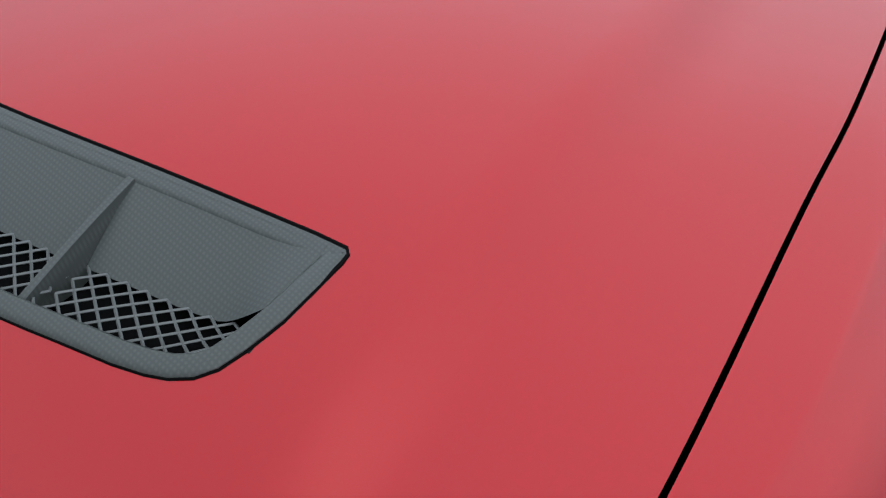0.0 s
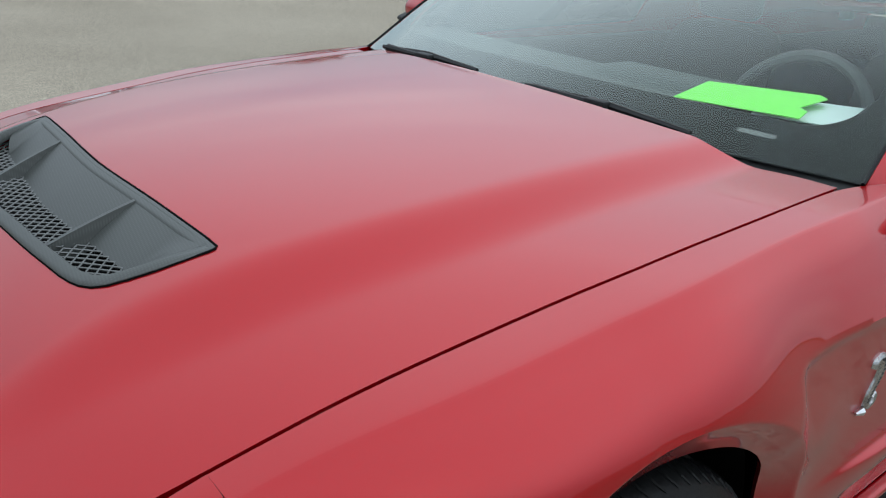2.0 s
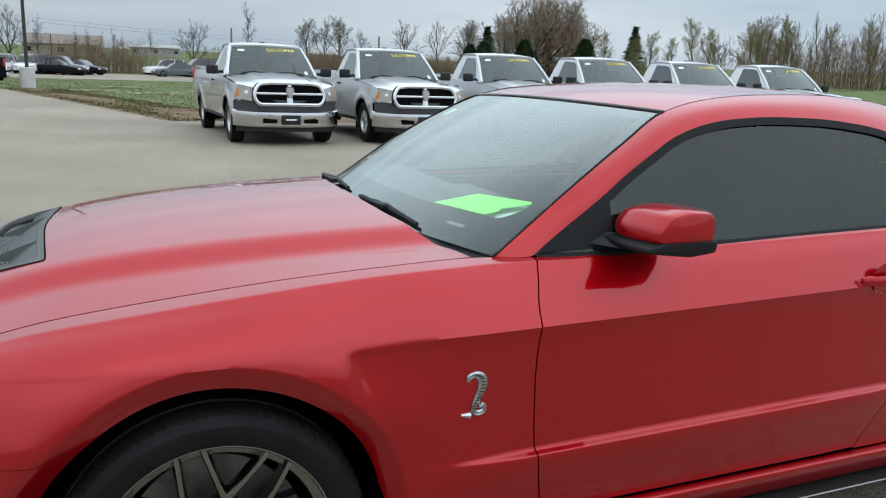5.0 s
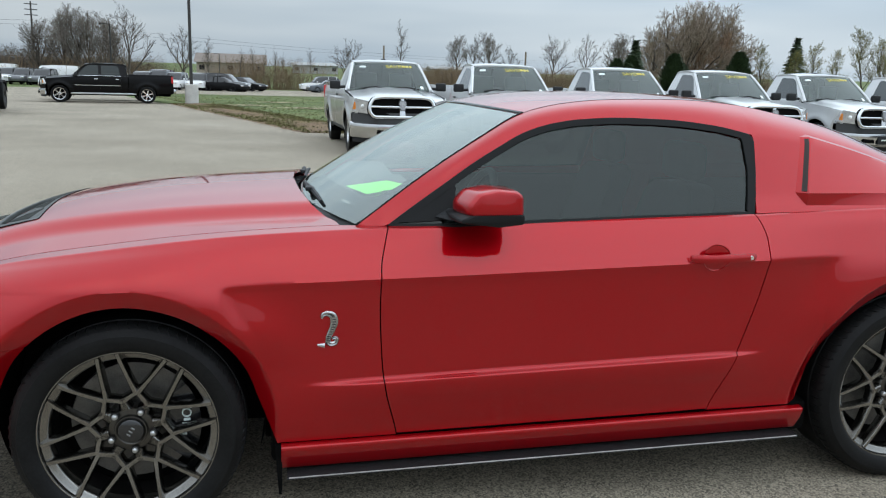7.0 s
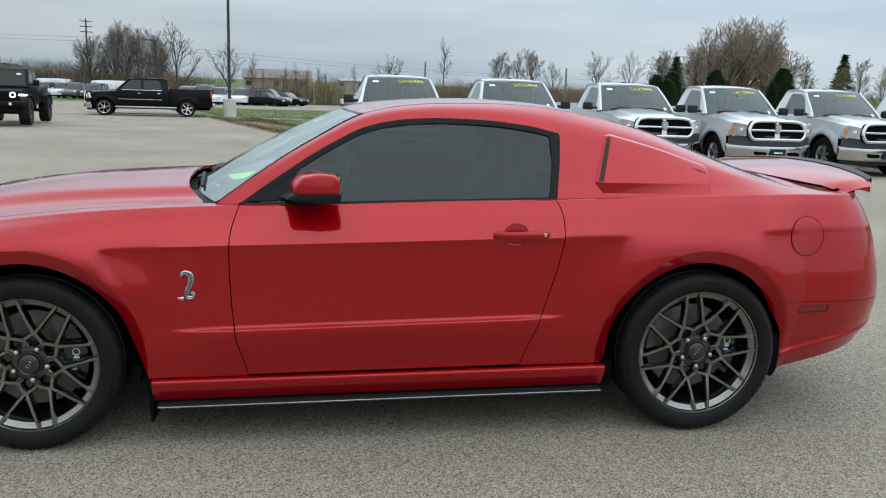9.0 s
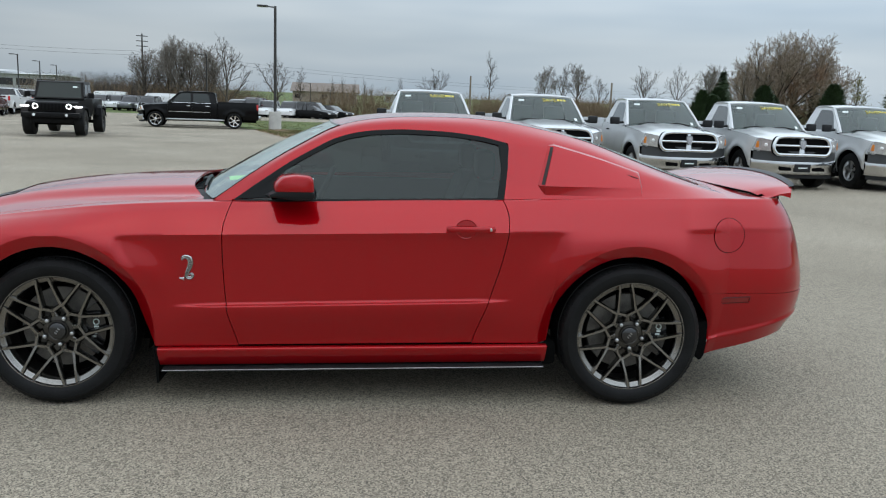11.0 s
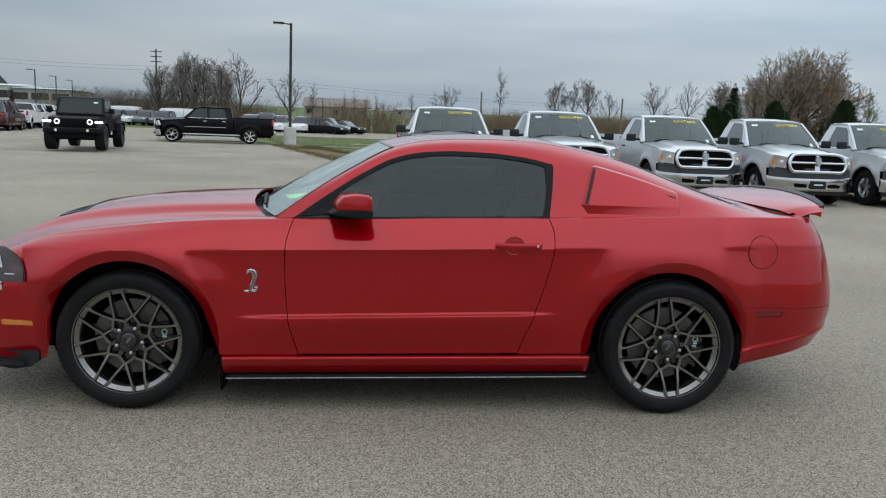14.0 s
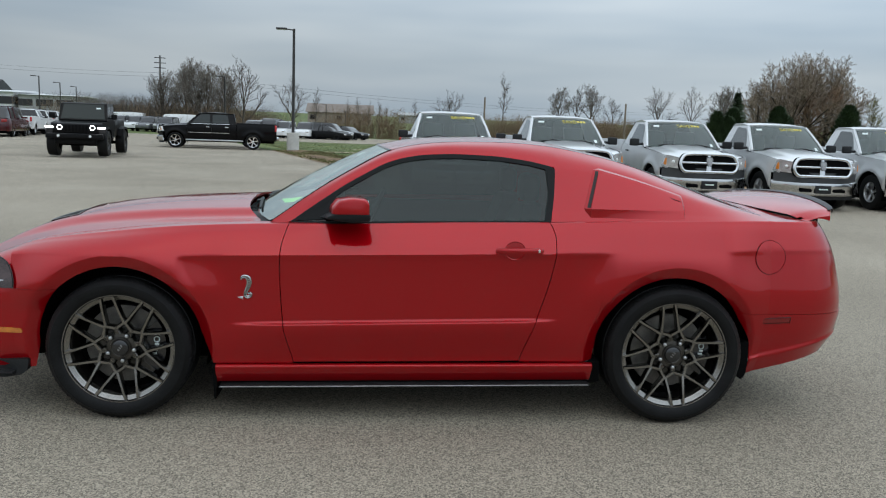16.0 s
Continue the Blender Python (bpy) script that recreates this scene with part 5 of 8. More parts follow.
    for u0, u1, v0, v1, mt, nm, lb in ((0.665, 0.805, 0.725, 0.80, WHITE_PAPER, "inspection_sticker", "small white sticker"), (-0.78, -0.69, 0.085, 0.10, LIGHT_GREY_TAG, "number_tag", "grey identification tag")):
        bm = bmesh.new()
        add_grid(bm, lambda u, v: windscreen(u, v, -0.003), steps(u0, u1, 4), steps(v0, v1, 2))
        part(nm, face_out(bm, lambda c: (-0.5, 0, 1)), mt, ws_ob, lb)
    for s in (-1, 1):
        bm = bmesh.new()
        tube(bm, [(x, s * (SEAM_Y(x) - 0.001), SEAM_Z(x) + 0.001) for x in steps(0.695, 1.275, 30)], 0.0036, 6)
        part("pillar_seal", bm, TRIM, ws_ob, "black pillar seal")
        bm = bmesh.new()
        tube(bm, [(x, s * (SEAM_Y(x) + 0.001), SEAM_Z(x)) for x in steps(1.275, 2.6, 50)], 0.0015, 5)
        part("roof_seam", bm, VOID, roof, "dark roof seam")
        bm = bmesh.new()
        tube(bm, [(x, s * (SEAM_Y(x) - 0.001), SEAM_Z(x) + 0.0005) for x in steps(2.45, 3.12, 30)], 0.004, 5)
        part("glass_seal", bm, GLOSS_BLACK, roof, "black rear glass seal")
    bm = bmesh.new()
    tube(bm, [Vector(windscreen(u, 1.0)) + Vector((0.001, 0, 0.002)) for u in steps(-1, 1, 30)], 0.005, 6)
    part("header_seal", bm, GLOSS_BLACK, ws_ob, "black header seal")
    # cowl panel and wipers
    bm = bmesh.new()

    def cowl(u, w):
        y = w * 0.765
        x0, x1 = hood_rear(y) - 0.015, windscreen(y / 0.78, 0.0)[0] + 0.02
        z1 = windscreen(y / 0.78, 0.0)[2] - 0.004
        z0 = min(hood_z(hood_rear(y), y) - 0.03, z1)
        return (lerp(x0, max(x1, x0 + 0.02), u), y, lerp(z0, z1, u))
    add_grid(bm, cowl, steps(0, 1, 6), steps(-1, 1, 40))
    cow = part("cowl_panel", face_out(bm, lambda c: (0, 0, 1)), BLACK_PLASTIC, coupe, "black plastic cowl")
    for uw in steps(-0.55, 0.6, 14):
        bm = bmesh.new()
        a, b = cowl(0.2, uw), cowl(0.85, uw)
        tube(bm, [Vector(a) + Vector((0, 0, 0.004)), Vector(b) + Vector((0, 0, 0.004))], 0.003, 5)
        part("cowl_rib", bm, BLACK_PLASTIC, cow)
    for (piv, elbow, tip_a, tip_b) in (((0.56, -0.08, 0.998), (0.567, -0.26, 1.014), (0.602, -0.475, 0.997), (0.556, -0.06, 1.016)),
                                       ((0.575, 0.50, 0.996), (0.567, 0.33, 1.014), (0.567, 0.12, 1.016), (0.602, 0.56, 1.004))):
        bm = bmesh.new()
        tube(bm, [piv, Vector(piv) + Vector((0, 0, 0.016)), elbow], [0.011, 0.010, 0.007], 8)
        arm = part("wiper_arm", bm, BLACK_PLASTIC, coupe, "black wiper arm")
        bm = bmesh.new()
        mid = (Vector(tip_a) + Vector(tip_b)) / 2 + Vector((0.0, 0, 0.008))
        tube(bm, [tip_a, mid, tip_b], [0.006, 0.010, 0.006], 6)
        part("wiper_blade", bm, BLACK_PLASTIC, arm, "black wiper blade")
        bm = bmesh.new()
        box(bm, elbow[0] - 0.013, elbow[0] + 0.013, elbow[1] - 0.03, elbow[1] + 0.025, elbow[2] - 0.006, elbow[2] + 0.010, 0.004, 2)
        part("blade_clip", bm, BLACK_PLASTIC, arm)
    # front splitter, grilles
    bm = bmesh.new()
    add_grid(bm, lambda t, k: (cap(-0.5, -1, 0.40 + 0.06 * (k > 0.5), 0.86 + 0.03 * (k > 0.5), 1, t, 2.7)[0], cap(-0.5, -1, 0.44, 0.86 + 0.03 * (k > 0.5), 1, t, 2.7)[1] if t < math.pi / 2 else -cap(-0.5, -1, 0.44, 0.86 + 0.03 * (k > 0.5), 1, math.pi - t, 2.7)[1], 0.225 - 0.012 * k) if t <= math.pi / 2
             else (cap(-0.5, -1, 0.40 + 0.06 * (k > 0.5), 0.86, 1, math.pi - t, 2.7)[0], -cap(-0.5, -1, 0.44, 0.86 + 0.03 * (k > 0.5), 1, math.pi - t, 2.7)[1], 0.225 - 0.012 * k),
             [radians(a) for a in range(0, 181, 5)], [0.0, 0.45, 0.55, 1.0])
    solid(part("front_splitter", face_out(bm, lambda c: (0, 0, 1)), BLACK_PLASTIC, coupe, "black front splitter"), 0.02)
    for z0, z1, a0 in ((0.425, 0.675, 56), (0.262, 0.368, 46)):
        bm = bmesh.new()
        for fam in (0, 1):
            for k in range(13):
                if fam == 0 and k > 6:
                    continue
                pts = []
                if fam == 0:
                    z = lerp(z0, z1, k / 6)
                    for a in steps(a0, 180 - a0, 24):
                        x, y = cap(-0.5, -1, NOSE_A(z) - 0.03, 0.86, 1, radians(min(a, 180 - a)), 2.7)
                        pts.append((x, y if a < 90 else -y, z))
                else:
                    a = lerp(a0, 180 - a0, k / 12)
                    for z in steps(z0, z1, 4):
                        x, y = cap(-0.5, -1, NOSE_A(z) - 0.03, 0.86, 1, radians(min(a, 180 - a)), 2.7)
                        pts.append((x, y if a < 90 else -y, z))
                tube(bm, pts, 0.004, 4)
        part("front_grille", bm, GLOSS_BLACK, coupe, "black mesh front grille")


DASH = node_mat("grey_dashboard", (0.07, 0.077, 0.076), 0.7, vary=0.05, scale=3)


def build_inside():
    # added near-black blocks keep the body's gaps dark and stop see-through
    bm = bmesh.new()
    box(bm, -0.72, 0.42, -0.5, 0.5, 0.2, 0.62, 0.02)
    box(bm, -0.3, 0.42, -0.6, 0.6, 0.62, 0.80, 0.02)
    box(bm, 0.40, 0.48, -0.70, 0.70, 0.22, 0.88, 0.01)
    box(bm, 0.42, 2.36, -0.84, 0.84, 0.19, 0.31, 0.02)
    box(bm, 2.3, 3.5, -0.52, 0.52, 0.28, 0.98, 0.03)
    part("chassis", bm, VOID, coupe, "dark underbody with added blocks that fill the shell")
    for s in (-1, 1):
        bm = bmesh.new()
        box(bm, 0.86, 2.3, min(s * 0.78, s * 0.835), max(s * 0.78, s * 0.835), 0.25, 0.962, 0.012)
        part("door_card", bm, INTERIOR, coupe, "charcoal door card")
    bm = bmesh.new()

    def dash(u, w):
        y = w * 0.76
        x0 = windscreen(w * 0.95, 0.0)[0] + 0.03
        x = lerp(x0, 1.02, u)
        z = lerp(windscreen(w * 0.95, 0.0)[2] - 0.02, 1.025, smooth(0, 0.35, u)) - 0.25 * max(0, u - 0.86) / 0.14 + (0.02 if 0.25 < w + 0.75 < 0.75 and u > 0.5 else 0)
        return (x, y, z)
    add_grid(bm, dash, steps(0, 1, 24), steps(-1, 1, 40))
    part("dashboard", face_out(bm, lambda c: (0, 0, 1)), DASH, coupe, "charcoal dashboard")
    bm = bmesh.new()
    c, t = Vector((1.16, -0.38, 0.93)), radians(25)
    ring = [c + Vector((-math.sin(t) * 0.185 * math.sin(a) * -1, 0.185 * math.cos(a), math.cos(t) * 0.185 * math.sin(a))) for a in steps(0, 2 * math.pi, 36)]
    tube(bm, ring, 0.015, 8, False)
    wheel_ob = part("steering_wheel", bm, INTERIOR, coupe, "black steering wheel")
    for a in (0, math.pi, -math.pi / 2):
        bm = bmesh.new()
        tube(bm, [c + Vector((-0.03, 0, 0)), c + Vector((math.sin(t) * 0.18 * math.sin(a), 0.18 * math.cos(a), math.cos(t) * 0.18 * math.sin(a)))], [0.05, 0.018], 8)
        part("wheel_spoke", bm, INTERIOR, wheel_ob)
    for y in (-0.38, 0.38):
        for x, zz, sc in ((1.62, 0.0, 1.0), (2.28, 0.02, 0.85)):
            bm = bmesh.new()
            box(bm, x - 0.26, x + 0.22, y - 0.24, y + 0.24, 0.35, 0.55, 0.05, 3)
            seat = part("seat", bm, INTERIOR, coupe, "black leather seat")
            bm = bmesh.new()
            prism(bm, rounded([(-0.23, 0.5), (0.23, 0.5), (0.2, 1.02 * sc + zz), (0.13, 1.06 * sc), (-0.13, 1.06 * sc), (-0.2, 1.02 * sc + zz)], 0.06, 4),
                  lambda u, v, d: (x + 0.17 + (v - 0.5) * 0.34 + d, y + u, v), 0.1)
            part("backrest", bm, INTERIOR, seat)
            if x < 2:
                bm = bmesh.new()
                box(bm, x + 0.36, x + 0.45, y - 0.12, y + 0.12, 1.07, 1.22, 0.035, 3)
                part("headrest", bm, INTERIOR, seat)
    bm = bmesh.new()
    add_grid(bm, lambda u, w: (lerp(1.27, 2.62, u), w * (SEAM_Y(lerp(1.27, 2.62, u)) + 0.02), SEAM_Z(lerp(1.27, 2.62, u)) - 0.022 + 0.004 * (1 - w * w)), steps(0, 1, 12), steps(-1, 1, 12))
    part("headliner", bm, node_mat("grey_headliner", (0.34, 0.35, 0.345), 0.9, vary=0.1, scale=10), coupe, "grey cloth headliner")
    bm = bmesh.new()
    box(bm, 1.20, 1.23, -0.12, 0.12, 1.225, 1.285, 0.012, 3)
    tube(bm, [(1.22, 0, 1.27), (1.19, 0, 1.32)], 0.01, 6)
    part("rear_view_mirror", bm, BLACK_PLASTIC, coupe, "black rear-view mirror")
    bm = bmesh.new()
    prism(bm, [(0.70, -0.355), (0.85, -0.335), (0.915, -0.56), (0.90, -0.585), (0.81, -0.575), (0.795, -0.60), (0.745, -0.612)], lambda x, y, d: (x, y, lerp(1.036, 1.060, (x - 0.70) / 0.2) + d), 0.002)
    card = part("display_card", bm, GREEN_CARD, coupe, "bright green card on the dashboard", smooth_faces=False)
    bm = bmesh.new()
    prism(bm, [(0.765, -0.50), (0.90, -0.47), (0.95, -0.64), (0.80, -0.665)], lambda x, y, d: (x, y, lerp(1.026, 1.046, (x - 0.765) / 0.17) + d), 0.002)
    part("paper_sheet", bm, WHITE_PAPER, coupe, "white paper under the card", smooth_faces=False)


def build_wheel(x, s, hub_z, tyre_r, rim_r, width, turn, yo):
    """One wheel: alloy with eight forked spokes, tyre, disc and caliper."""
    c = (x, s * yo, hub_z)
    R = rim_r
    bm = bmesh.new()
    lathe(bm, [(R * 0.90, -0.165), (R * 0.905, -0.05), (R * 0.905, -0.06)], 72, "y", s, c)
    barrel = bm
    bm = bmesh.new()
    prof = [(R * 0.875, -0.06), (R * 0.88, -0.030), (R * 0.89, -0.0215), (R * 0.905, -0.0185), (R * 0.94, -0.015), (R * 0.968, -0.0095), (R * 0.976, 0.001), (R * 0.984, 0.004), (R, 0.004), (R * 1.008, -0.004), (R * 1.0, -0.03), (R * 0.985, -0.2)]
    lathe(bm, prof, 72, "y", s, c)
    rim = part("wheel", bm, RIM, coupe, "gunmetal alloy wheel with eight forked spokes")

    part("barrel", barrel, BARREL, rim, "wheel barrel darkened for the shade inside")

    def face(r):
        """How far the spokes stand out at a radius."""
        return -0.030 + 0.026 * smooth(0.25, 0.95, r / R)

    def bar(bm, p0, p1, w0, w1, depth=0.032):
        p0, p1 = Vector(p0), Vector(p1)
        d = (p1 - p0).normalized()
        nrm = Vector((-d.y, d.x))
        rings = []
        for k in range(5):
            t = k / 4
            p = p0.lerp(p1, t)
            w = lerp(w0, w1, t) + 0.003 * (abs(2 * t - 1) ** 2)
            f = face(p.length)
            row = []
            for off, dep in ((-0.62, -depth), (-0.5, -0.007), (-0.28, 0.0), (0.28, 0.0), (0.5, -0.007), (0.62, -depth)):
                q = p + nrm * (w * off)
                row.append(bm.verts.new((c[0] + q.x, c[1] + s * (f + dep), c[2] + q.y)))
            rings.append(row)
        for r0, r1 in zip(rings, rings[1:]):
            for k in range(5):
                bm.faces.new((r0[k], r0[k + 1], r1[k + 1], r1[k]))
        bm.faces.new(rings[0])
        bm.faces.new(rings[-1][::-1])
    for k in range(8):
        th = radians(turn + 45 * k)
        P = lambda r, a: (R * r * math.cos(th + radians(a)), R * r * math.sin(th + radians(a)))
        bm = bmesh.new()
        j = P(0.47, 0)
        for a in (-1, 1):
            bar(bm, P(0.44, 0), P(0.965, 16.0 * a), 0.0185, 0.0155)
            bar(bm, P(0.475, 0), P(0.36, 22.5 * a), 0.019, 0.021)
            bar(bm, P(0.40, 22.5 * a), P(0.25, 22.5 * a), 0.024, 0.036)
        bmesh.ops.recalc_face_normals(bm, faces=list(bm.faces))
        part("spoke", bm, RIM, rim)
    # spoke alloy painted darker here for the shading of the concave hub
    bm = bmesh.new()
    lathe(bm, [(0.0, -0.03), (R * 0.13, -0.03), (R * 0.165, -0.0235), (R * 0.178, -0.024), (R * 0.19, -0.034), (R * 0.25, -0.036), (R * 0.262, -0.04), (R * 0.275, -0.05), (R * 0.28, -0.07)], 48, "y", s, c)
    part("hub", bm, node_mat("shaded_hub_alloy", (0.10, 0.096, 0.09), 0.28, 1.0, vary=0.15, scale=20), rim, "hub flange with its shading put into the colour")
    bm = bmesh.new()
    lathe(bm, [(0.0, -0.016), (R * 0.125, -0.0165), (R * 0.14, -0.019), (R * 0.145, -0.036)], 36, "y", s, c)
    cap_ob = part("centre_cap", bm, GLOSS_BLACK, rim, "black centre cap")
    bm = bmesh.new()
    for k, (u, h) in enumerate(((-0.012, 0.012), (0.0, 0.012), (0.012, 0.012))):
        ca, sa = math.cos(radians(turn * 0.7)), math.sin(radians(turn * 0.7))
        for a0, a1 in ((-1, 1),):
            p0, p1 = (u * ca - a0 * 0.006 * sa, u * sa + a0 * 0.006 * ca), (u * ca - a1 * 0.006 * sa, u * sa + a1 * 0.006 * ca)
            tube(bm, [(c[0] + p0[0], c[1] - s * 0.0155, c[2] + p0[1]), (c[0] + p1[0], c[1] - s * 0.0155, c[2] + p1[1])], 0.0024, 4)
    part("cap_mark", bm, CHROME_SATIN, cap_ob, "small silver bars")
    for k in range(5):
        a = radians(turn + 72 * k - 18)
        bm = bmesh.new()
        at = (c[0] + R * 0.245 * math.cos(a), c[1], c[2] + R * 0.245 * math.sin(a))
        lathe(bm, [(0.0, -0.016), (0.005, -0.0165), (0.0082, -0.0185), (0.0092, -0.023), (0.0095, -0.036)], 12, "y", s, at)
        part("lug_nut", bm, CHROME_SATIN, rim)
        # flat dark disc paints the shade of the lug nut's recess
        bm = bmesh.new()
        lathe(bm, [(0.0, -0.0262), (0.0125, -0.0262), (0.0135, -0.029)], 16, "y", s, at)
        part("lug_pocket", bm, BARREL, rim, "dark disc painted for the shade round a lug nut")
    bm = bmesh.new()
    T, w = tyre_r, width
    lathe(bm, [(R * 0.985, 0.0), (R * 1.01, 0.010), (R * 1.05, 0.016), (lerp(R, T, 0.42), 0.021), (lerp(R, T, 0.6), 0.0195), (lerp(R, T, 0.64), 0.0155), (T * 0.955, 0.006),
               (T * 0.982, -0.008), (T * 0.994, -0.026), (T * 0.9945, -0.05), (T * 0.983, -0.052), (T * 0.983, -0.060), (T * 0.998, -0.062), (T, -w / 2), (T * 0.996, -w + 0.04), (T * 0.97, -w + 0.005), (R, -w)], 96, "y", s, c)
    part("tyre", bm, RUBBER, rim, "black low-profile tyre")
    bm = bmesh.new()
    for k in range(72):
        a = 2 * math.pi * (k + 0.5) / 72
        pts = []
        for r, o in ((T * 0.960, 0.0045), (T * 0.984, -0.0075), (T * 0.9965, -0.028), (T * 0.9975, -0.046)):
            aa = a + 0.03 * (o < 0)
            pts.append((c[0] + r * math.cos(aa), c[1] + s * o, c[2] + r * math.sin(aa)))
        tube(bm, pts, 0.002, 4)
    part("tread_block", bm, RUBBER, rim)
    bm = bmesh.new()
    lathe(bm, [(0.07, -0.115), (0.19, -0.115), (0.192, -0.119), (0.192, -0.14), (0.07, -0.14)], 48, "y", s, c)
    lathe(bm, [(0.0, -0.085), (0.08, -0.085), (0.085, -0.09), (0.085, -0.12)], 32, "y", s, c)
    part("brake_disc", bm, STEEL, rim, "worn steel brake disc")
    # added near-black plate that puts shade into the openings between the spokes
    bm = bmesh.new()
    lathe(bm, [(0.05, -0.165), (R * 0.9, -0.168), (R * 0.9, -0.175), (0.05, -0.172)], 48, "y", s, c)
    part("dark_back_plate", bm, VOID, rim, "near-black plate added for the dark behind the spokes")
    bm = bmesh.new()
    a0, a1 = (-38, 38) if x < 1 else (-35, 25)
    add_grid(bm, lambda a, v: (c[0] + (0.115 + 0.09 * min(1, v)) * math.cos(a), c[1] - s * (0.068 + 0.012 * max(0, v - 0.8) + 0.06 * max(0, v - 1)), c[2] + (0.115 + 0.09 * min(1, v)) * math.sin(a)), [radians(a) for a in steps(a0, a1, 14)], [0, 0.2, 0.5, 0.8, 1.0, 2.0])
    cal = solid(part("brake_caliper", face_out(bm, lambda q: (0, s, 0)), GLOSS_BLACK, rim, "black brake caliper"), 0.03)
    bm = bmesh.new()
    tube(bm, [(c[0] + 0.165 * math.cos(radians(12)) + 0.013 * math.cos(a), c[1] - s * 0.0645, c[2] + 0.165 * math.sin(radians(12)) + 0.013 * math.sin(a)) for a in steps(0, 2 * math.pi, 16)], 0.0026, 4, False)
    for k in range(4):
        box(bm, c[0] + 0.152 - 0.004 * k, c[0] + 0.172 - 0.004 * k, min(c[1] - s * 0.0625, c[1] - s * 0.0665), max(c[1] - s * 0.0625, c[1] - s * 0.0665), c[2] + 0.008 - 0.016 * k, c[2] + 0.016 - 0.016 * k)
    part("caliper_mark", bm, WHITE_PAPER, cal, "small white ring mark and bars")
    bm = bmesh.new()
    tube(bm, [(x, s * 0.72, hub_z), (x, s * 0.4, hub_z)], 0.05, 12)
    part("axle", bm, VOID, rim)


def build_badge():
    """The chrome snake-shaped emblem on the fender."""
    for s in (-1, 1):
        bm = bmesh.new()
        pts = [(-0.024, 0.036), (-0.020, 0.046), (-0.006, 0.051), (0.010, 0.044), (0.015, 0.026), (0.011, 0.006), (0.003, -0.012), (-0.003, -0.028), (-0.004, -0.042), (0.006, -0.049), (0.018, -0.046), (0.023, -0.036), (0.017, -0.027), (0.009, -0.031)]
        rad = [0.005, 0.008, 0.010, 0.0125, 0.013, 0.0115, 0.010, 0.009, 0.009, 0.009, 0.0085, 0.008, 0.006, 0.004]
        px, pz, pr = (curve(range(14), v) for v in ([p[0] for p in pts], [p[1] for p in pts], rad))
        rows = []
        for t in steps(0, 13, 60):
            e = 0.05
            dx, dz = px(min(13, t + e)) - px(max(0, t - e)), pz(min(13, t + e)) - pz(max(0, t - e))
            ln = math.hypot(dx, dz) or 1
            nx, nz = -dz / ln, dx / ln
            r = pr(t)
            row = []
            for o, h in ((-1, 0.0), (-0.9, 0.004), (-0.45, 0.007), (0, 0.0055), (0.45, 0.007), (0.9, 0.004), (1, 0.0)):
                X, Z = 0.602 + px(t) + nx * o * r, 0.664 + pz(t) + nz * o * r
                row.append(bm.verts.new((X, s * (side_y(X, Z) + h), Z)))
            rows.append(row)
        for r0, r1 in zip(rows, rows[1:]):
            for k in range(6):
                bm.faces.new((r0[k], r0[k + 1], r1[k + 1], r1[k]))
        badge = part("fender_emblem", face_out(bm, lambda c: (0, s, 0)), node_mat("aged_chrome", (0.40, 0.40, 0.405), 0.24, 1.0, vary=0.35, scale=60), coupe, "chrome snake-shaped emblem")
        bm = bmesh.new()
        tube(bm, [(0.588, s * (side_y(0.6, 0.62) + 0.004), 0.612), (0.565, s * (side_y(0.6, 0.62) + 0.003), 0.614)], [0.008, 0.003], 6)
        part("emblem_tail", bm, CHROME_SATIN, badge)
        bm = bmesh.new()
        for k in range(13):
            t = 2.4 + k * 0.42
            X, Z = 0.602 + px(t), 0.664 + pz(t)
            box(bm, X - 0.0055, X + 0.0055, s * (side_y(X, Z) + 0.0062) - 0.0008, s * (side_y(X, Z) + 0.0062) + 0.0008, Z - 0.0012, Z + 0.0012)
        part("emblem_scale", bm, BLACK_PLASTIC, badge, "dark scale lines")


build_body()
build_top()
build_inside()
for wheel_side in (-1, 1):
    build_wheel(0.0, wheel_side, 0.345, 0.347, 0.265, 0.25, 80 if wheel_side < 0 else 70, 0.897)
    build_wheel(2.72, wheel_side, 0.352, 0.354, 0.271, 0.27, 76.5 if wheel_side < 0 else 60, 0.885)
build_badge()


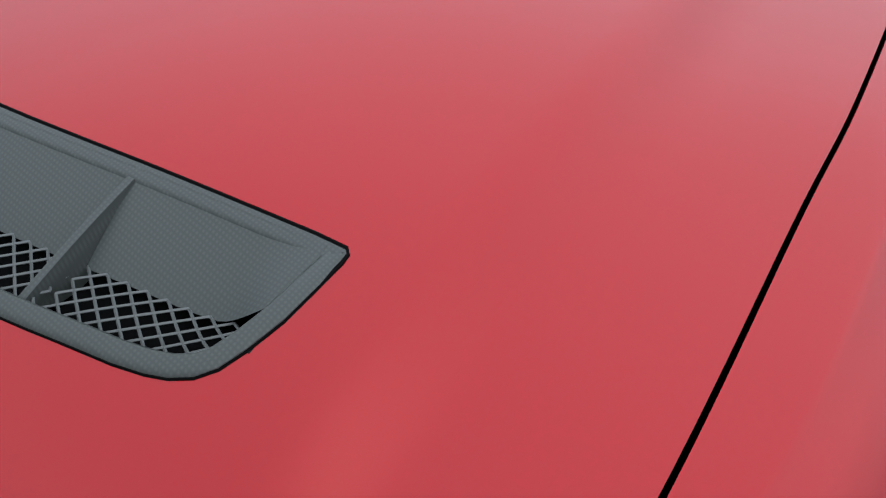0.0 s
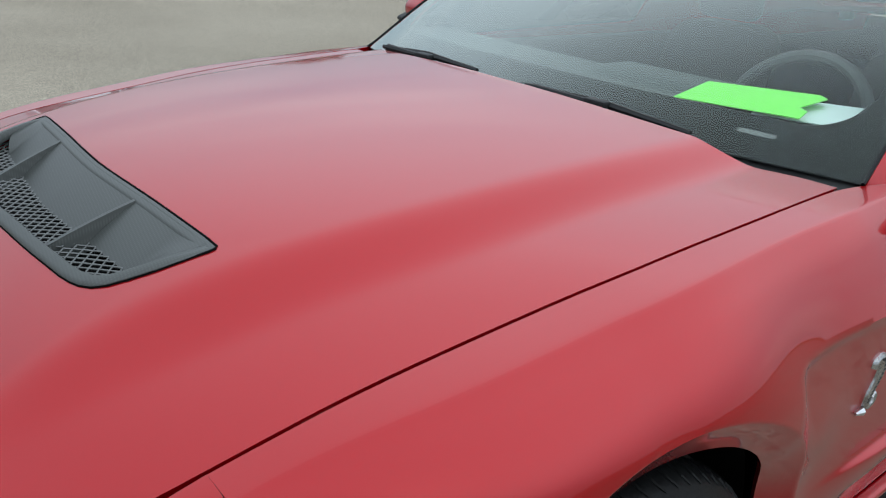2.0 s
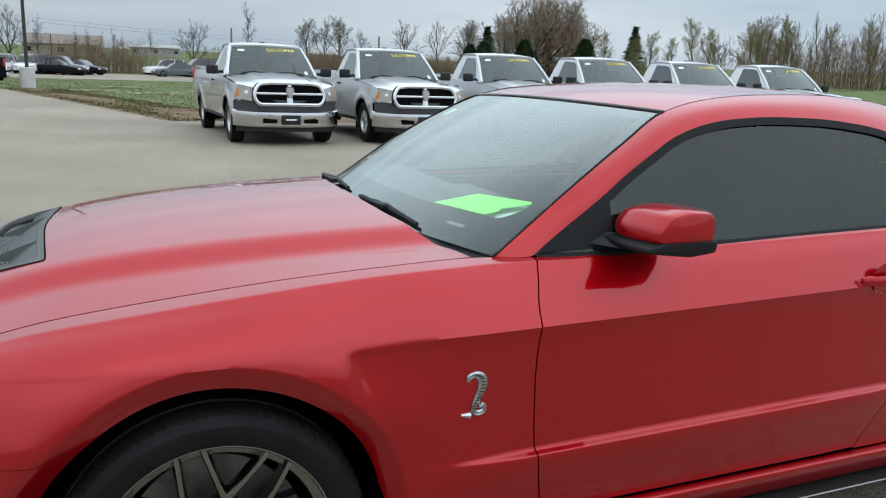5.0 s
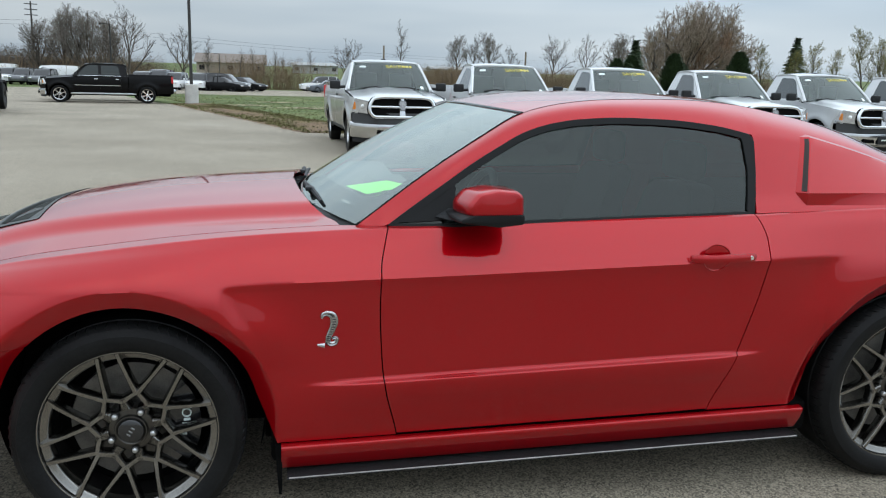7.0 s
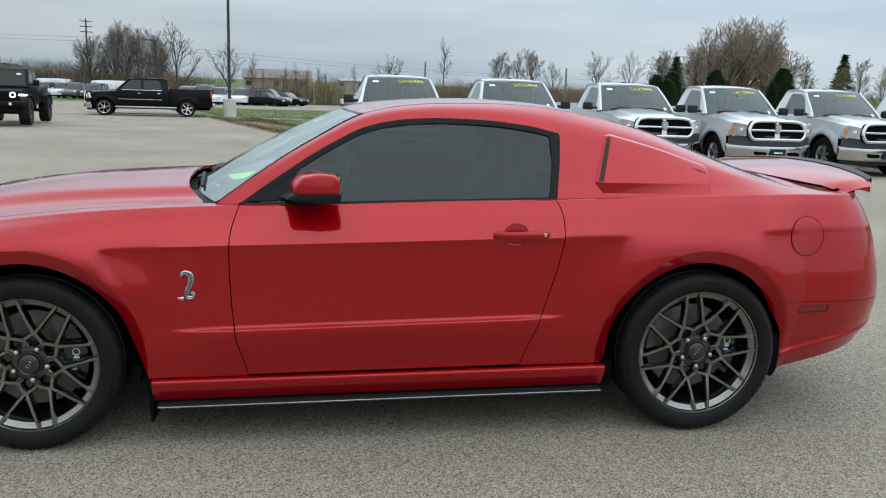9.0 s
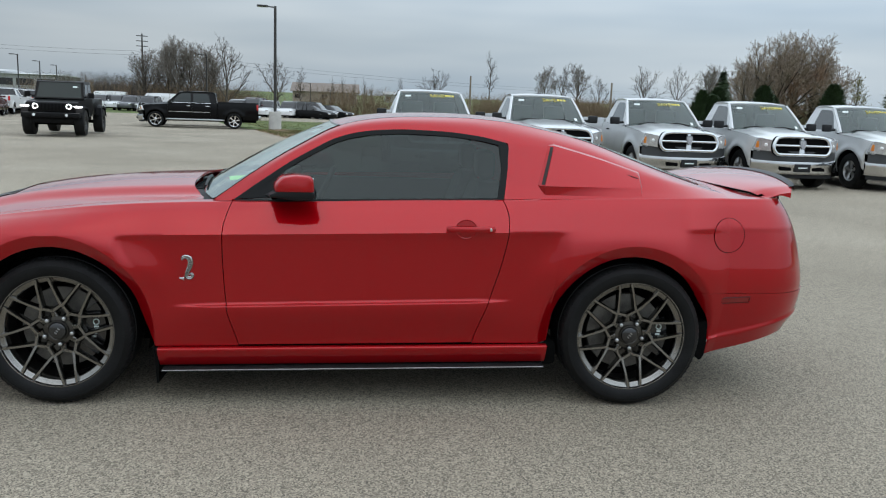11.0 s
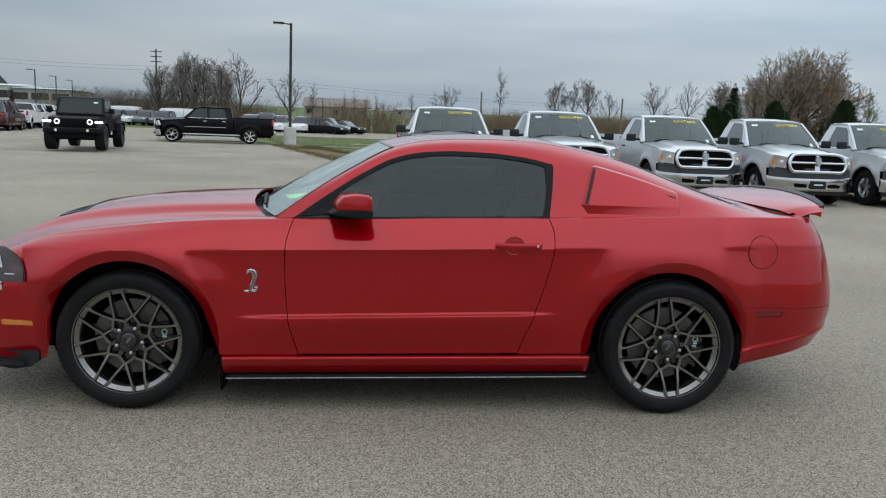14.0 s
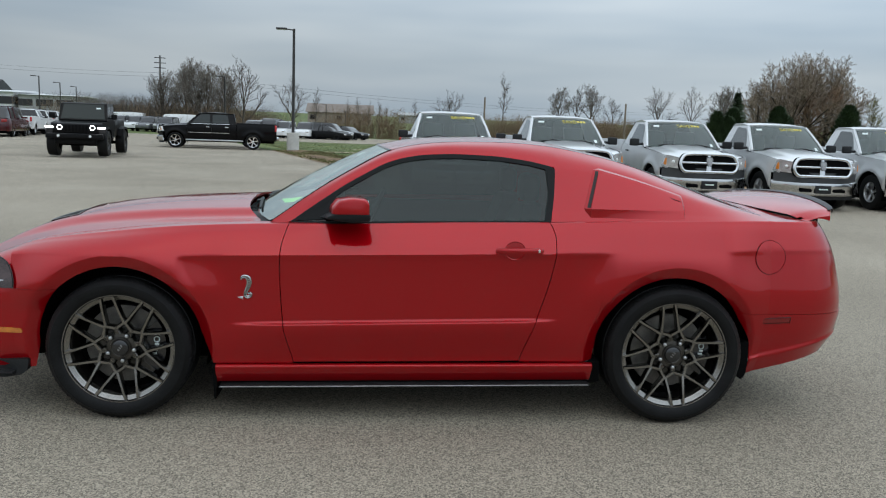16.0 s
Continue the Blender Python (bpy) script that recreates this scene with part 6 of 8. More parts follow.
# ---- pickups and other parked vehicles ----
def road_wheel(parent, x, y, s, r, rim_r, width, rim_mat, spokes=5, twist=0.0):
    """A plainer wheel: tyre, dished rim, spokes, hub."""
    bm = bmesh.new()
    c = (x, y, r)
    lathe(bm, [(rim_r, -0.02), (rim_r * 1.06, 0.004), (lerp(rim_r, r, 0.5), 0.014), (r * 0.95, 0.004), (r * 0.992, -0.03), (r, -width / 2), (r * 0.99, -width + 0.03), (rim_r, -width)], 40, "y", s, c)
    tyre = part("wheel", bm, RUBBER, parent, "black road tyre")
    bm = bmesh.new()
    lathe(bm, [(rim_r * 0.84, -0.16), (rim_r * 0.88, -0.05), (rim_r * 0.95, -0.012), (rim_r * 1.01, -0.008), (rim_r * 1.01, -0.1)], 40, "y", s, c)
    part("rim", bm, rim_mat, tyre)
    bm = bmesh.new()
    lathe(bm, [(0.0, -0.13), (rim_r * 0.86, -0.13)], 24, "y", s, c)
    part("brake_backing", bm, VOID, tyre)
    bm = bmesh.new()
    for k in range(spokes):
        a = 2 * math.pi * k / spokes + twist
        d, n = Vector((math.cos(a), 0, math.sin(a))), Vector((-math.sin(a), 0, math.cos(a)))
        rows = []
        for q, w, o in ((0.12, 0.24, -0.035), (0.45, 0.2, -0.03), (0.9, 0.30, -0.03)):
            p = Vector(c) + d * rim_r * q
            rows.append([bm.verts.new(p + n * rim_r * w * k2 + Vector((0, s * (o - 0.045 * (abs(k2) > 0.6)), 0))) for k2 in (-0.7, -0.45, 0.45, 0.7)])
        for r0, r1 in zip(rows, rows[1:]):
            for j in range(3):
                bm.faces.new((r0[j], r0[j + 1], r1[j + 1], r1[j]))
    lathe(bm, [(0.0, -0.02), (rim_r * 0.2, -0.024), (rim_r * 0.24, -0.04), (rim_r * 0.24, -0.1)], 20, "y", s, c)
    face_out(bm, lambda q: (0, s, 0))
    part("spokes", bm, rim_mat, tyre)
    return tyre


def pickup(label, paint, wb=3.57, crew=False, group="", rim=CHROME_SATIN, cladding=DARK_CLADDING, film=True, bumper=CHROME_GRILLE):
    """A full-size pickup, front axle at x = 0, nose towards -x."""
    car = thing("pickup_truck", label, "pickup truck", group)
    R, hz = 0.40, 0.40
    cab_end = 3.05 if crew else 2.12
    bed0, tail = cab_end + 0.03, wb + 1.22
    belt = table([(-0.75, 1.05), (-0.55, 1.10), (0.0, 1.155), (0.55, 1.20), (0.8, 1.235), (cab_end, 1.27), (cab_end + 0.02, 1.37), (tail, 1.37)])

    def ys(x, z):
        y = 0.985 - 0.05 * max(0, (z - 0.98) / 0.35) ** 2 - 0.06 * max(0, (0.75 - z) / 0.35) ** 2
        y -= 0.20 * max(0, (-0.3 - x) / 0.5) ** 2.2
        for hx in (0.0, wb):
            d = math.hypot(x - hx, z - hz)
            y += 0.035 * math.exp(-((d - 0.5) / 0.1) ** 2)
        return y

    def zb(x):
        for hx in (0.0, wb):
            d = abs(x - hx)
            if d < 0.47:
                return hz + math.sqrt(max(0.0, 0.47 ** 2 - d * d)) + (0.0 if d < 0.44 else -0.1 * (d - 0.44) / 0.03)
        return 0.47 if x > 0 else 0.80
    spans = [("fender", -0.70, 0.60), ("door", 0.604, 1.80)]
    spans += [("rear_door", 1.804, 2.72), ("cab_corner", 2.724, cab_end)] if crew else [("cab_corner", 1.804, cab_end)]
    spans += [("bed_side", bed0, tail)]
    for s in (-1, 1):
        made = {}
        for nm, a, b in spans:
            bm = bmesh.new()
            xs = sorted(set(steps(a, b, max(3, int((b - a) / 0.045)))) | {q for hx in (0.0, wb) for q in (hx - 0.469, hx + 0.469, hx - 0.45, hx + 0.45) if a < q < b})
            add_grid(bm, lambda u, v: (u, s * ys(u, lerp(zb(u), belt(u), v)), lerp(zb(u), belt(u), v)), xs, steps(0, 1, 14))
            made[nm] = solid(part(nm, face_out(bm, lambda c: (0, s, 0.1)), paint, car), 0.02)
        for nm, hx in (("door", 1.64),) + ((("rear_door", 2.58),) if crew else ()):
            bm = bmesh.new()
            box(bm, hx - 0.10, hx + 0.08, min(s * 0.985, s * 1.015), max(s * 0.985, s * 1.015), 1.10, 1.135, 0.01, 2)
            part("door_handle", bm, BLACK_PLASTIC if not crew else CHROME, made[nm])
        # cab side frame and windows
        gy = lambda z: 0.93 - 0.42 * (z - 1.25)
        roofx1 = cab_end - 0.12
        outer = [(0.60, 1.225), (0.80, 1.40), (1.02, 1.62), (1.20, 1.775), (1.34, 1.835), (1.6, 1.858), (roofx1 - 0.1, 1.85), (roofx1 + 0.02, 1.80), (cab_end - 0.01, 1.27)]
        bm = bmesh.new()
        prism(bm, outer, lambda x, z, d: (x, s * (gy(z) - 0.05 + d), z), 0.05)
        frame_ob = part("cab_frame", bm, paint, car, smooth_faces=False)
        panes = [[(0.80, 1.275), (0.98, 1.48), (1.15, 1.67), (1.28, 1.745), (1.68, 1.765), (1.72, 1.74), (1.74, 1.285)]]
        if crew:
            panes.append([(1.86, 1.285), (1.85, 1.75), (2.5, 1.755), (2.62, 1.70), (2.70, 1.29)])
        for p in panes:
            bm = bmesh.new()
            prism(bm, rounded(p, 0.05, 3), lambda x, z, d: (x, s * (gy(z) - 0.012 + d), z), 0.016)
            part("side_window", bm, DARK_PANE if crew else TINT_SOLID, frame_ob, "dark side glass", smooth_faces=False)
        if crew:
            for z0, z1, b0, b1, nm in ((0.80, 0.835, 0.66, 2.70, "body_strip"), (1.262, 1.282, 0.80, 2.74, "belt_strip")):
                bm = bmesh.new()
                add_grid(bm, lambda u, v: (u, s * (ys(u, lerp(z0, z1, v)) + (0.014 if 0.1 < v < 0.9 else -0.004)), lerp(z0, z1, v)), steps(b0, b1, 14), [0, 0.2, 0.8, 1])
                part(nm, face_out(bm, lambda c: (0, s, 0)), CHROME, car, "bright chrome strip")
        # mirror
        bm = bmesh.new()
        box(bm, 0.70, 0.80, min(s * 1.02, s * 1.24), max(s * 1.02, s * 1.24), 1.24, 1.41, 0.03, 3)
        tube(bm, [(0.76, s * 0.92, 1.29), (0.76, s * 1.05, 1.28)], 0.03, 8)
        part("wing_mirror", bm, BLACK_PLASTIC, car, "black wing mirror")
        # headlight
        bm = bmesh.new()
        lamp = [(0.66, 0.80), (0.67, 1.04), (0.90, 1.09), (0.95, 0.83)]
        prism(bm, rounded(lamp, 0.03, 3), lambda u, z, d: (-0.86 + 0.75 * max(0, u - 0.64) ** 1.15 + d, s * u, z), 0.12)
        hl = part("headlight", bm, LAMP_SILVER, car, "silver and clear headlight", angle=30)
        bm = bmesh.new()
        prism(bm, rounded([(0.89, 0.87), (0.89, 1.01), (0.915, 1.02), (0.942, 0.88)], 0.012, 2), lambda u, z, d: (-0.866 + 0.75 * max(0, u - 0.64) ** 1.15 + d, s * u, z), 0.02)
        part("turn_signal", bm, AMBER, hl, "amber corner lens")
        bm = bmesh.new()
        bmesh.ops.create_uvsphere(bm, u_segments=14, v_segments=8, radius=0.04, matrix=Matrix.Translation((-0.775, s * 0.76, 0.94)))
        part("reflector", bm, CLEAR_SOLID, hl)
        # tail lamp, arch liners, wheels
        bm = bmesh.new()
        box(bm, tail - 0.09, tail + 0.01, min(s * 0.86, s * 0.995), max(s * 0.86, s * 0.995), 0.98, 1.30, 0.02, 2)
        part("tail_light", bm, node_mat("truck_red_lens", (0.55, 0.02, 0.022), 0.2, coat=0.6), car, "red tail light")
        for hx in (0.0, wb):
            bm = bmesh.new()
            add_grid(bm, lambda a, v: (hx + 0.48 * math.cos(a), s * lerp(0.97, 0.5, v), hz + 0.475 * math.sin(a)), [radians(a) for a in range(-20, 201, 10)], [0, 0.5, 1])
            part("arch_liner", bm, VOID, car)
            road_wheel(car, hx, s * 0.955, s, R, 0.275 if crew else 0.225, 0.26, CHROME if crew else rim, 6 if crew else 5, 0.3)
        bm = bmesh.new()
        box(bm, 0.47, wb - 0.47, min(s * 0.88, s * 0.955), max(s * 0.88, s * 0.955), 0.40, 0.475, 0.02, 2)
        part("sill", bm, BLACK_PLASTIC if not crew else CHROME_SATIN, car)
    # hood
    bm = bmesh.new()

    def hood_f(u, w):
        a = abs(w)
        x = lerp(-0.80 + 0.18 * a ** 3, 0.62, u)
        ye = min(0.90, ys(x, belt(x)))
        z = belt(x) + (0.035 + 0.03 * u) * (1 - a ** 2.2) + 0.03 * smooth(0.62, 0.5, a) * smooth(0, 0.3, u)
        z -= 0.03 * (1 - u) ** 6
        return (x, w * (ye + 0.0), z)
    add_grid(bm, hood_f, steps(0, 1, 22), steps(-1, 1, 32))
    solid(part("hood", face_out(bm, lambda c: (0, 0, 1)), paint, car), 0.02)
    # nose: chrome grille frame with a cross, dark inserts, emblem
    outline = rounded([(-0.60, 0.715), (0.60, 0.715), (0.685, 0.82), (0.685, 0.96), (0.60, 1.12), (0.40, 1.15), (-0.40, 1.15), (-0.60, 1.12), (-0.685, 0.96), (-0.685, 0.82)], 0.07, 4)
    gx = lambda z: -0.893 + 0.16 * (z - 0.93)
    bm = bmesh.new()
    prism(bm, outline, lambda y, z, d: (gx(z) + 0.07 - d, y, z), 0.05)
    grille = part("grille", bm, VOID, car, "black mesh grille with a chrome surround", smooth_faces=False)

    def rail_bar(pts, wide, deep, closed=False):
        """A rounded chrome bar along (y, z) points, wide across and domed forward."""
        bm = bmesh.new()
        rows, n = [], len(pts)
        for i, (y, z) in enumerate(pts):
            a, b = Vector(pts[(i - 1) % n if closed else max(0, i - 1)]), Vector(pts[(i + 1) % n if closed else min(n - 1, i + 1)])
            t = (b - a).normalized()
            w = wide(i / (n - 1)) if callable(wide) else wide
            rows.append([bm.verts.new((gx(z) + 0.03 - deep * math.cos(q) ** 0.8 - 0.01, y - t.y * w * math.sin(q), z + t.x * w * math.sin(q))) for q in [radians(k) for k in (-88, -60, -30, 0, 30, 60, 88)]])
        for i in range(n if closed else n - 1):
            for k in range(6):
                bm.faces.new((rows[i][k], rows[i][k + 1], rows[(i + 1) % n][k + 1], rows[(i + 1) % n][k]))
        part("chrome_bar", face_out(bm, lambda c: (-1, 0, 0)), CHROME_GRILLE, grille, "bright chrome bar", angle=60)
    rail_bar([(y * 0.93, 0.932 + (z - 0.932) * 0.87) for y, z in outline], 0.038, 0.05, True)
    rail_bar([(y, 0.935) for y in steps(-0.63, 0.63, 12)], 0.03, 0.045)
    rail_bar([(0.0, z) for z in steps(0.73, 1.12, 8)], lambda k: lerp(0.07, 0.04, k), 0.036)
    bm = bmesh.new()
    prism(bm, rounded([(-0.035, 0.88), (0.035, 0.88), (0.07, 0.99), (0.055, 1.05), (-0.055, 1.05), (-0.07, 0.99)], 0.02, 3), lambda y, z, d: (-0.898 + 0.16 * (z - 0.93) - d, y, z), 0.03)
    part("emblem", bm, node_mat("emblem_steel", (0.30, 0.30, 0.305), 0.4, 0.9, vary=0.6, scale=30), grille, "plain shield emblem", angle=30)
    bm = bmesh.new()
    prism(bm, rounded([(-0.045, 0.865), (0.045, 0.865), (0.085, 0.985), (0.07, 1.065), (-0.07, 1.065), (-0.085, 0.985)], 0.02, 3), lambda y, z, d: (-0.893 + 0.16 * (z - 0.93) - d, y, z), 0.015)
    part("emblem_backing", bm, DARK_CLADDING, grille, "dark plate behind the emblem", angle=30)
    # body-coloured or grey panel under the lamps, bumper, valance
    bm = bmesh.new()
    add_grid(bm, lambda w, z: (-0.90 + 0.30 * abs(w) ** 3.2, w * 0.945, z), steps(-1, 1, 30), [0.56, 0.62, 0.72, 0.79, 0.82])
    solid(part("front_panel", face_out(bm, lambda c: (-1, 0, 0)), cladding, car, "grey panel under the headlights"), 0.05)
    bm = bmesh.new()
    bz, bo = (0.33, 0.36, 0.46, 0.48, 0.55, 0.60, 0.62), (0.03, 0.0, 0.0, -0.015, -0.02, -0.01, 0.03)
    bo_f = curve(bz, bo)
    add_grid(bm, lambda w, z: (-0.955 + bo_f(z) + 0.36 * abs(w) ** 3.0, w * 0.985, z + 0.02 * abs(w) ** 4), steps(-1, 1, 36), bz)
    bump_ob = solid(part("front_bumper", face_out(bm, lambda c: (-1, 0, 0)), bumper, car, "chrome front bumper"), 0.04)
    bm = bmesh.new()
    box(bm, -0.992, -0.962, -0.175, 0.175, 0.385, 0.555, 0.006, 2)
    plate = part("plate_panel", bm, BLACK_PLASTIC, bump_ob, "black plate panel with a pale bar")
    bm = bmesh.new()
    box(bm, -0.997, -0.990, -0.10, 0.10, 0.462, 0.488, 0.002, 1)
    part("plate_bar", bm, WHITE_PAPER, plate)
    for y in (-0.38, 0.38):
        bm = bmesh.new()
        prism(bm, rounded([(y - 0.13, 0.41), (y + 0.13, 0.41), (y + 0.13, 0.475), (y - 0.13, 0.475)], 0.02, 3), lambda q, z, d: (-0.957 + 0.02 * abs(q) - d, q, z), 0.02)
        part("bumper_slot", bm, VOID, bump_ob)
    bm = bmesh.new()
    add_grid(bm, lambda w, z: (-0.88 + 0.30 * abs(w) ** 3.0, w * 0.93, z), steps(-1, 1, 20), [0.25, 0.30, 0.36])
    solid(part("valance", face_out(bm, lambda c: (-1, 0, 0)), BLACK_PLASTIC, car, "black valance"), 0.05)
    # windscreen, roof, back
    wsf = lambda u, v: (lerp(0.50 + 0.10 * u * u, 1.12 + 0.08 * u * u, v), u * lerp(0.86, 0.70, v), lerp(1.235, 1.80 - 0.015 * u * u, v) + 0.02 * math.sin(math.pi * v))
    bm = bmesh.new()
    add_grid(bm, wsf, steps(-1, 1, 16), steps(0, 1, 8))
    ws = part("windscreen", face_out(bm, lambda c: (-1, 0, 1)), PANE, car, "windscreen with stickers")
    off = lambda u, v, d: Vector(wsf(u, v)) + Vector((-0.75, 0, 0.65)) * d
    if film:
        word = bpy.data.curves.new("film_word", "FONT")
        word.body, word.size, word.extrude, word.align_x = "SAVE", 0.15, 0.001, "CENTER"
        ob = new("film_word", word)
        ob.parent, ob["label"] = ws, "yellow word on the windscreen"
        word.materials.append(YELLOW_FILM)
        across, along = Vector((0, -1, 0)), (off(-0.25, 0.9, 0) - off(-0.25, 0.8, 0)).normalized()
        m4 = Matrix((across, along, across.cross(along))).transposed().to_4x4()
        m4.translation = off(-0.20, 0.80, 0.006)
        ob.matrix_basis = m4
        for u0, u1 in ((-0.56, -0.46), (-0.66, -0.58), (-0.76, -0.69)):
            bm = bmesh.new()
            add_grid(bm, lambda u, v: off(u, v, 0.004), [u0, u1], [0.84, 0.925])
            part("film_bar", face_out(bm, lambda c: (-1, 0, 1)), YELLOW_FILM, ws, "yellow bar")
        for u0, u1, v0, v1 in ((0.62, 0.8, 0.80, 0.88), (-0.86, -0.78, 0.06, 0.16)):
            bm = bmesh.new()
            add_grid(bm, lambda u, v: off(u, v, 0.004), [u0, u1], [v0, v1])
            part("sticker", face_out(bm, lambda c: (-1, 0, 1)), WHITE_PAPER, ws, "white sticker")
    for y0, y1 in ((-0.62, -0.02), (0.05, 0.62)):
        bm = bmesh.new()
        tube(bm, [off(y0 / 0.86, 0.03, 0.02), off(lerp(y0, y1, 0.5) / 0.86, 0.10, 0.02), off(y1 / 0.86, 0.05, 0.02)], 0.012, 5)
        part("wiper", bm, BLACK_PLASTIC, ws)
    bm = bmesh.new()
    add_grid(bm, lambda u, w: (lerp(1.12 + 0.08 * w * w, roofx1, u), w * 0.705, 1.80 + 0.085 * math.sin(math.pi * lerp(0.12, 0.86, u)) * (1 - 0.25 * abs(w) ** 3) - 0.015 * w * w), steps(0, 1, 14), steps(-1, 1, 16))
    solid(part("roof", face_out(bm, lambda c: (0, 0, 1)), paint, car), 0.04)
    bm = bmesh.new()
    box(bm, 1.5, 1.56, -0.05, 0.05, 1.87, 1.90, 0.01, 2)
    part("brake_lamp", bm, BLACK_PLASTIC, car)
    for s in (-1, 1):
        bm = bmesh.new()
        tube(bm, [Vector(wsf(s * 1.02, v)) for v in steps(0, 1, 8)], 0.036, 6)
        part("pillar", bm, paint, car)
    bm = bmesh.new()
    add_grid(bm, lambda w, v: (lerp(cab_end - 0.01, roofx1 + 0.0, v), w * lerp(0.90, 0.71, v), lerp(1.25, 1.82, v)), steps(-1, 1, 8), steps(0, 1, 5))
    part("rear_glass", face_out(bm, lambda c: (1, 0, 0)), GLOSS_BLACK, car, "dark cab rear glass")
    # interior block, bed, tailgate, underbody
    bm = bmesh.new()
    box(bm, 0.62, cab_end - 0.06, -0.84, 0.84, 0.6, 1.18, 0.03)
    for y in (-0.38, 0.38):
        box(bm, 1.42, 1.56, y - 0.24, y + 0.24, 1.1, 1.6, 0.05, 2)
    part("cabin", bm, INTERIOR, car, "dark cabin")
    bm = bmesh.new()
    box(bm, bed0, tail - 0.03, -0.93, 0.93, 0.62, 0.80, 0.01)
    box(bm, bed0, bed0 + 0.05, -0.93, 0.93, 0.62, 1.36, 0.01)
    box(bm, tail - 0.05, tail, -0.85, 0.85, 0.66, 1.36, 0.015)
    for s in (-1, 1):
        box(bm, bed0, tail - 0.02, min(s * 0.87, s * 0.945), max(s * 0.87, s * 0.945), 0.8, 1.375, 0.015)
    part("bed", bm, paint, car)
    bm = bmesh.new()
    box(bm, tail, tail + 0.12, -0.95, 0.95, 0.50, 0.70, 0.03, 2)
    part("rear_bumper", bm, bumper, car)
    bm = bmesh.new()
    box(bm, -0.75, tail - 0.1, -0.45, 0.45, 0.34, 0.62, 0.02)
    box(bm, -0.80, 0.5, -0.55, 0.55, 0.6, 1.02, 0.05)
    tube(bm, [(0, -0.9, hz), (0, 0.9, hz)], 0.07, 8)
    tube(bm, [(wb, -0.9, hz), (wb, 0.9, hz)], 0.08, 8)
    part("chassis", bm, VOID, car)
    return car


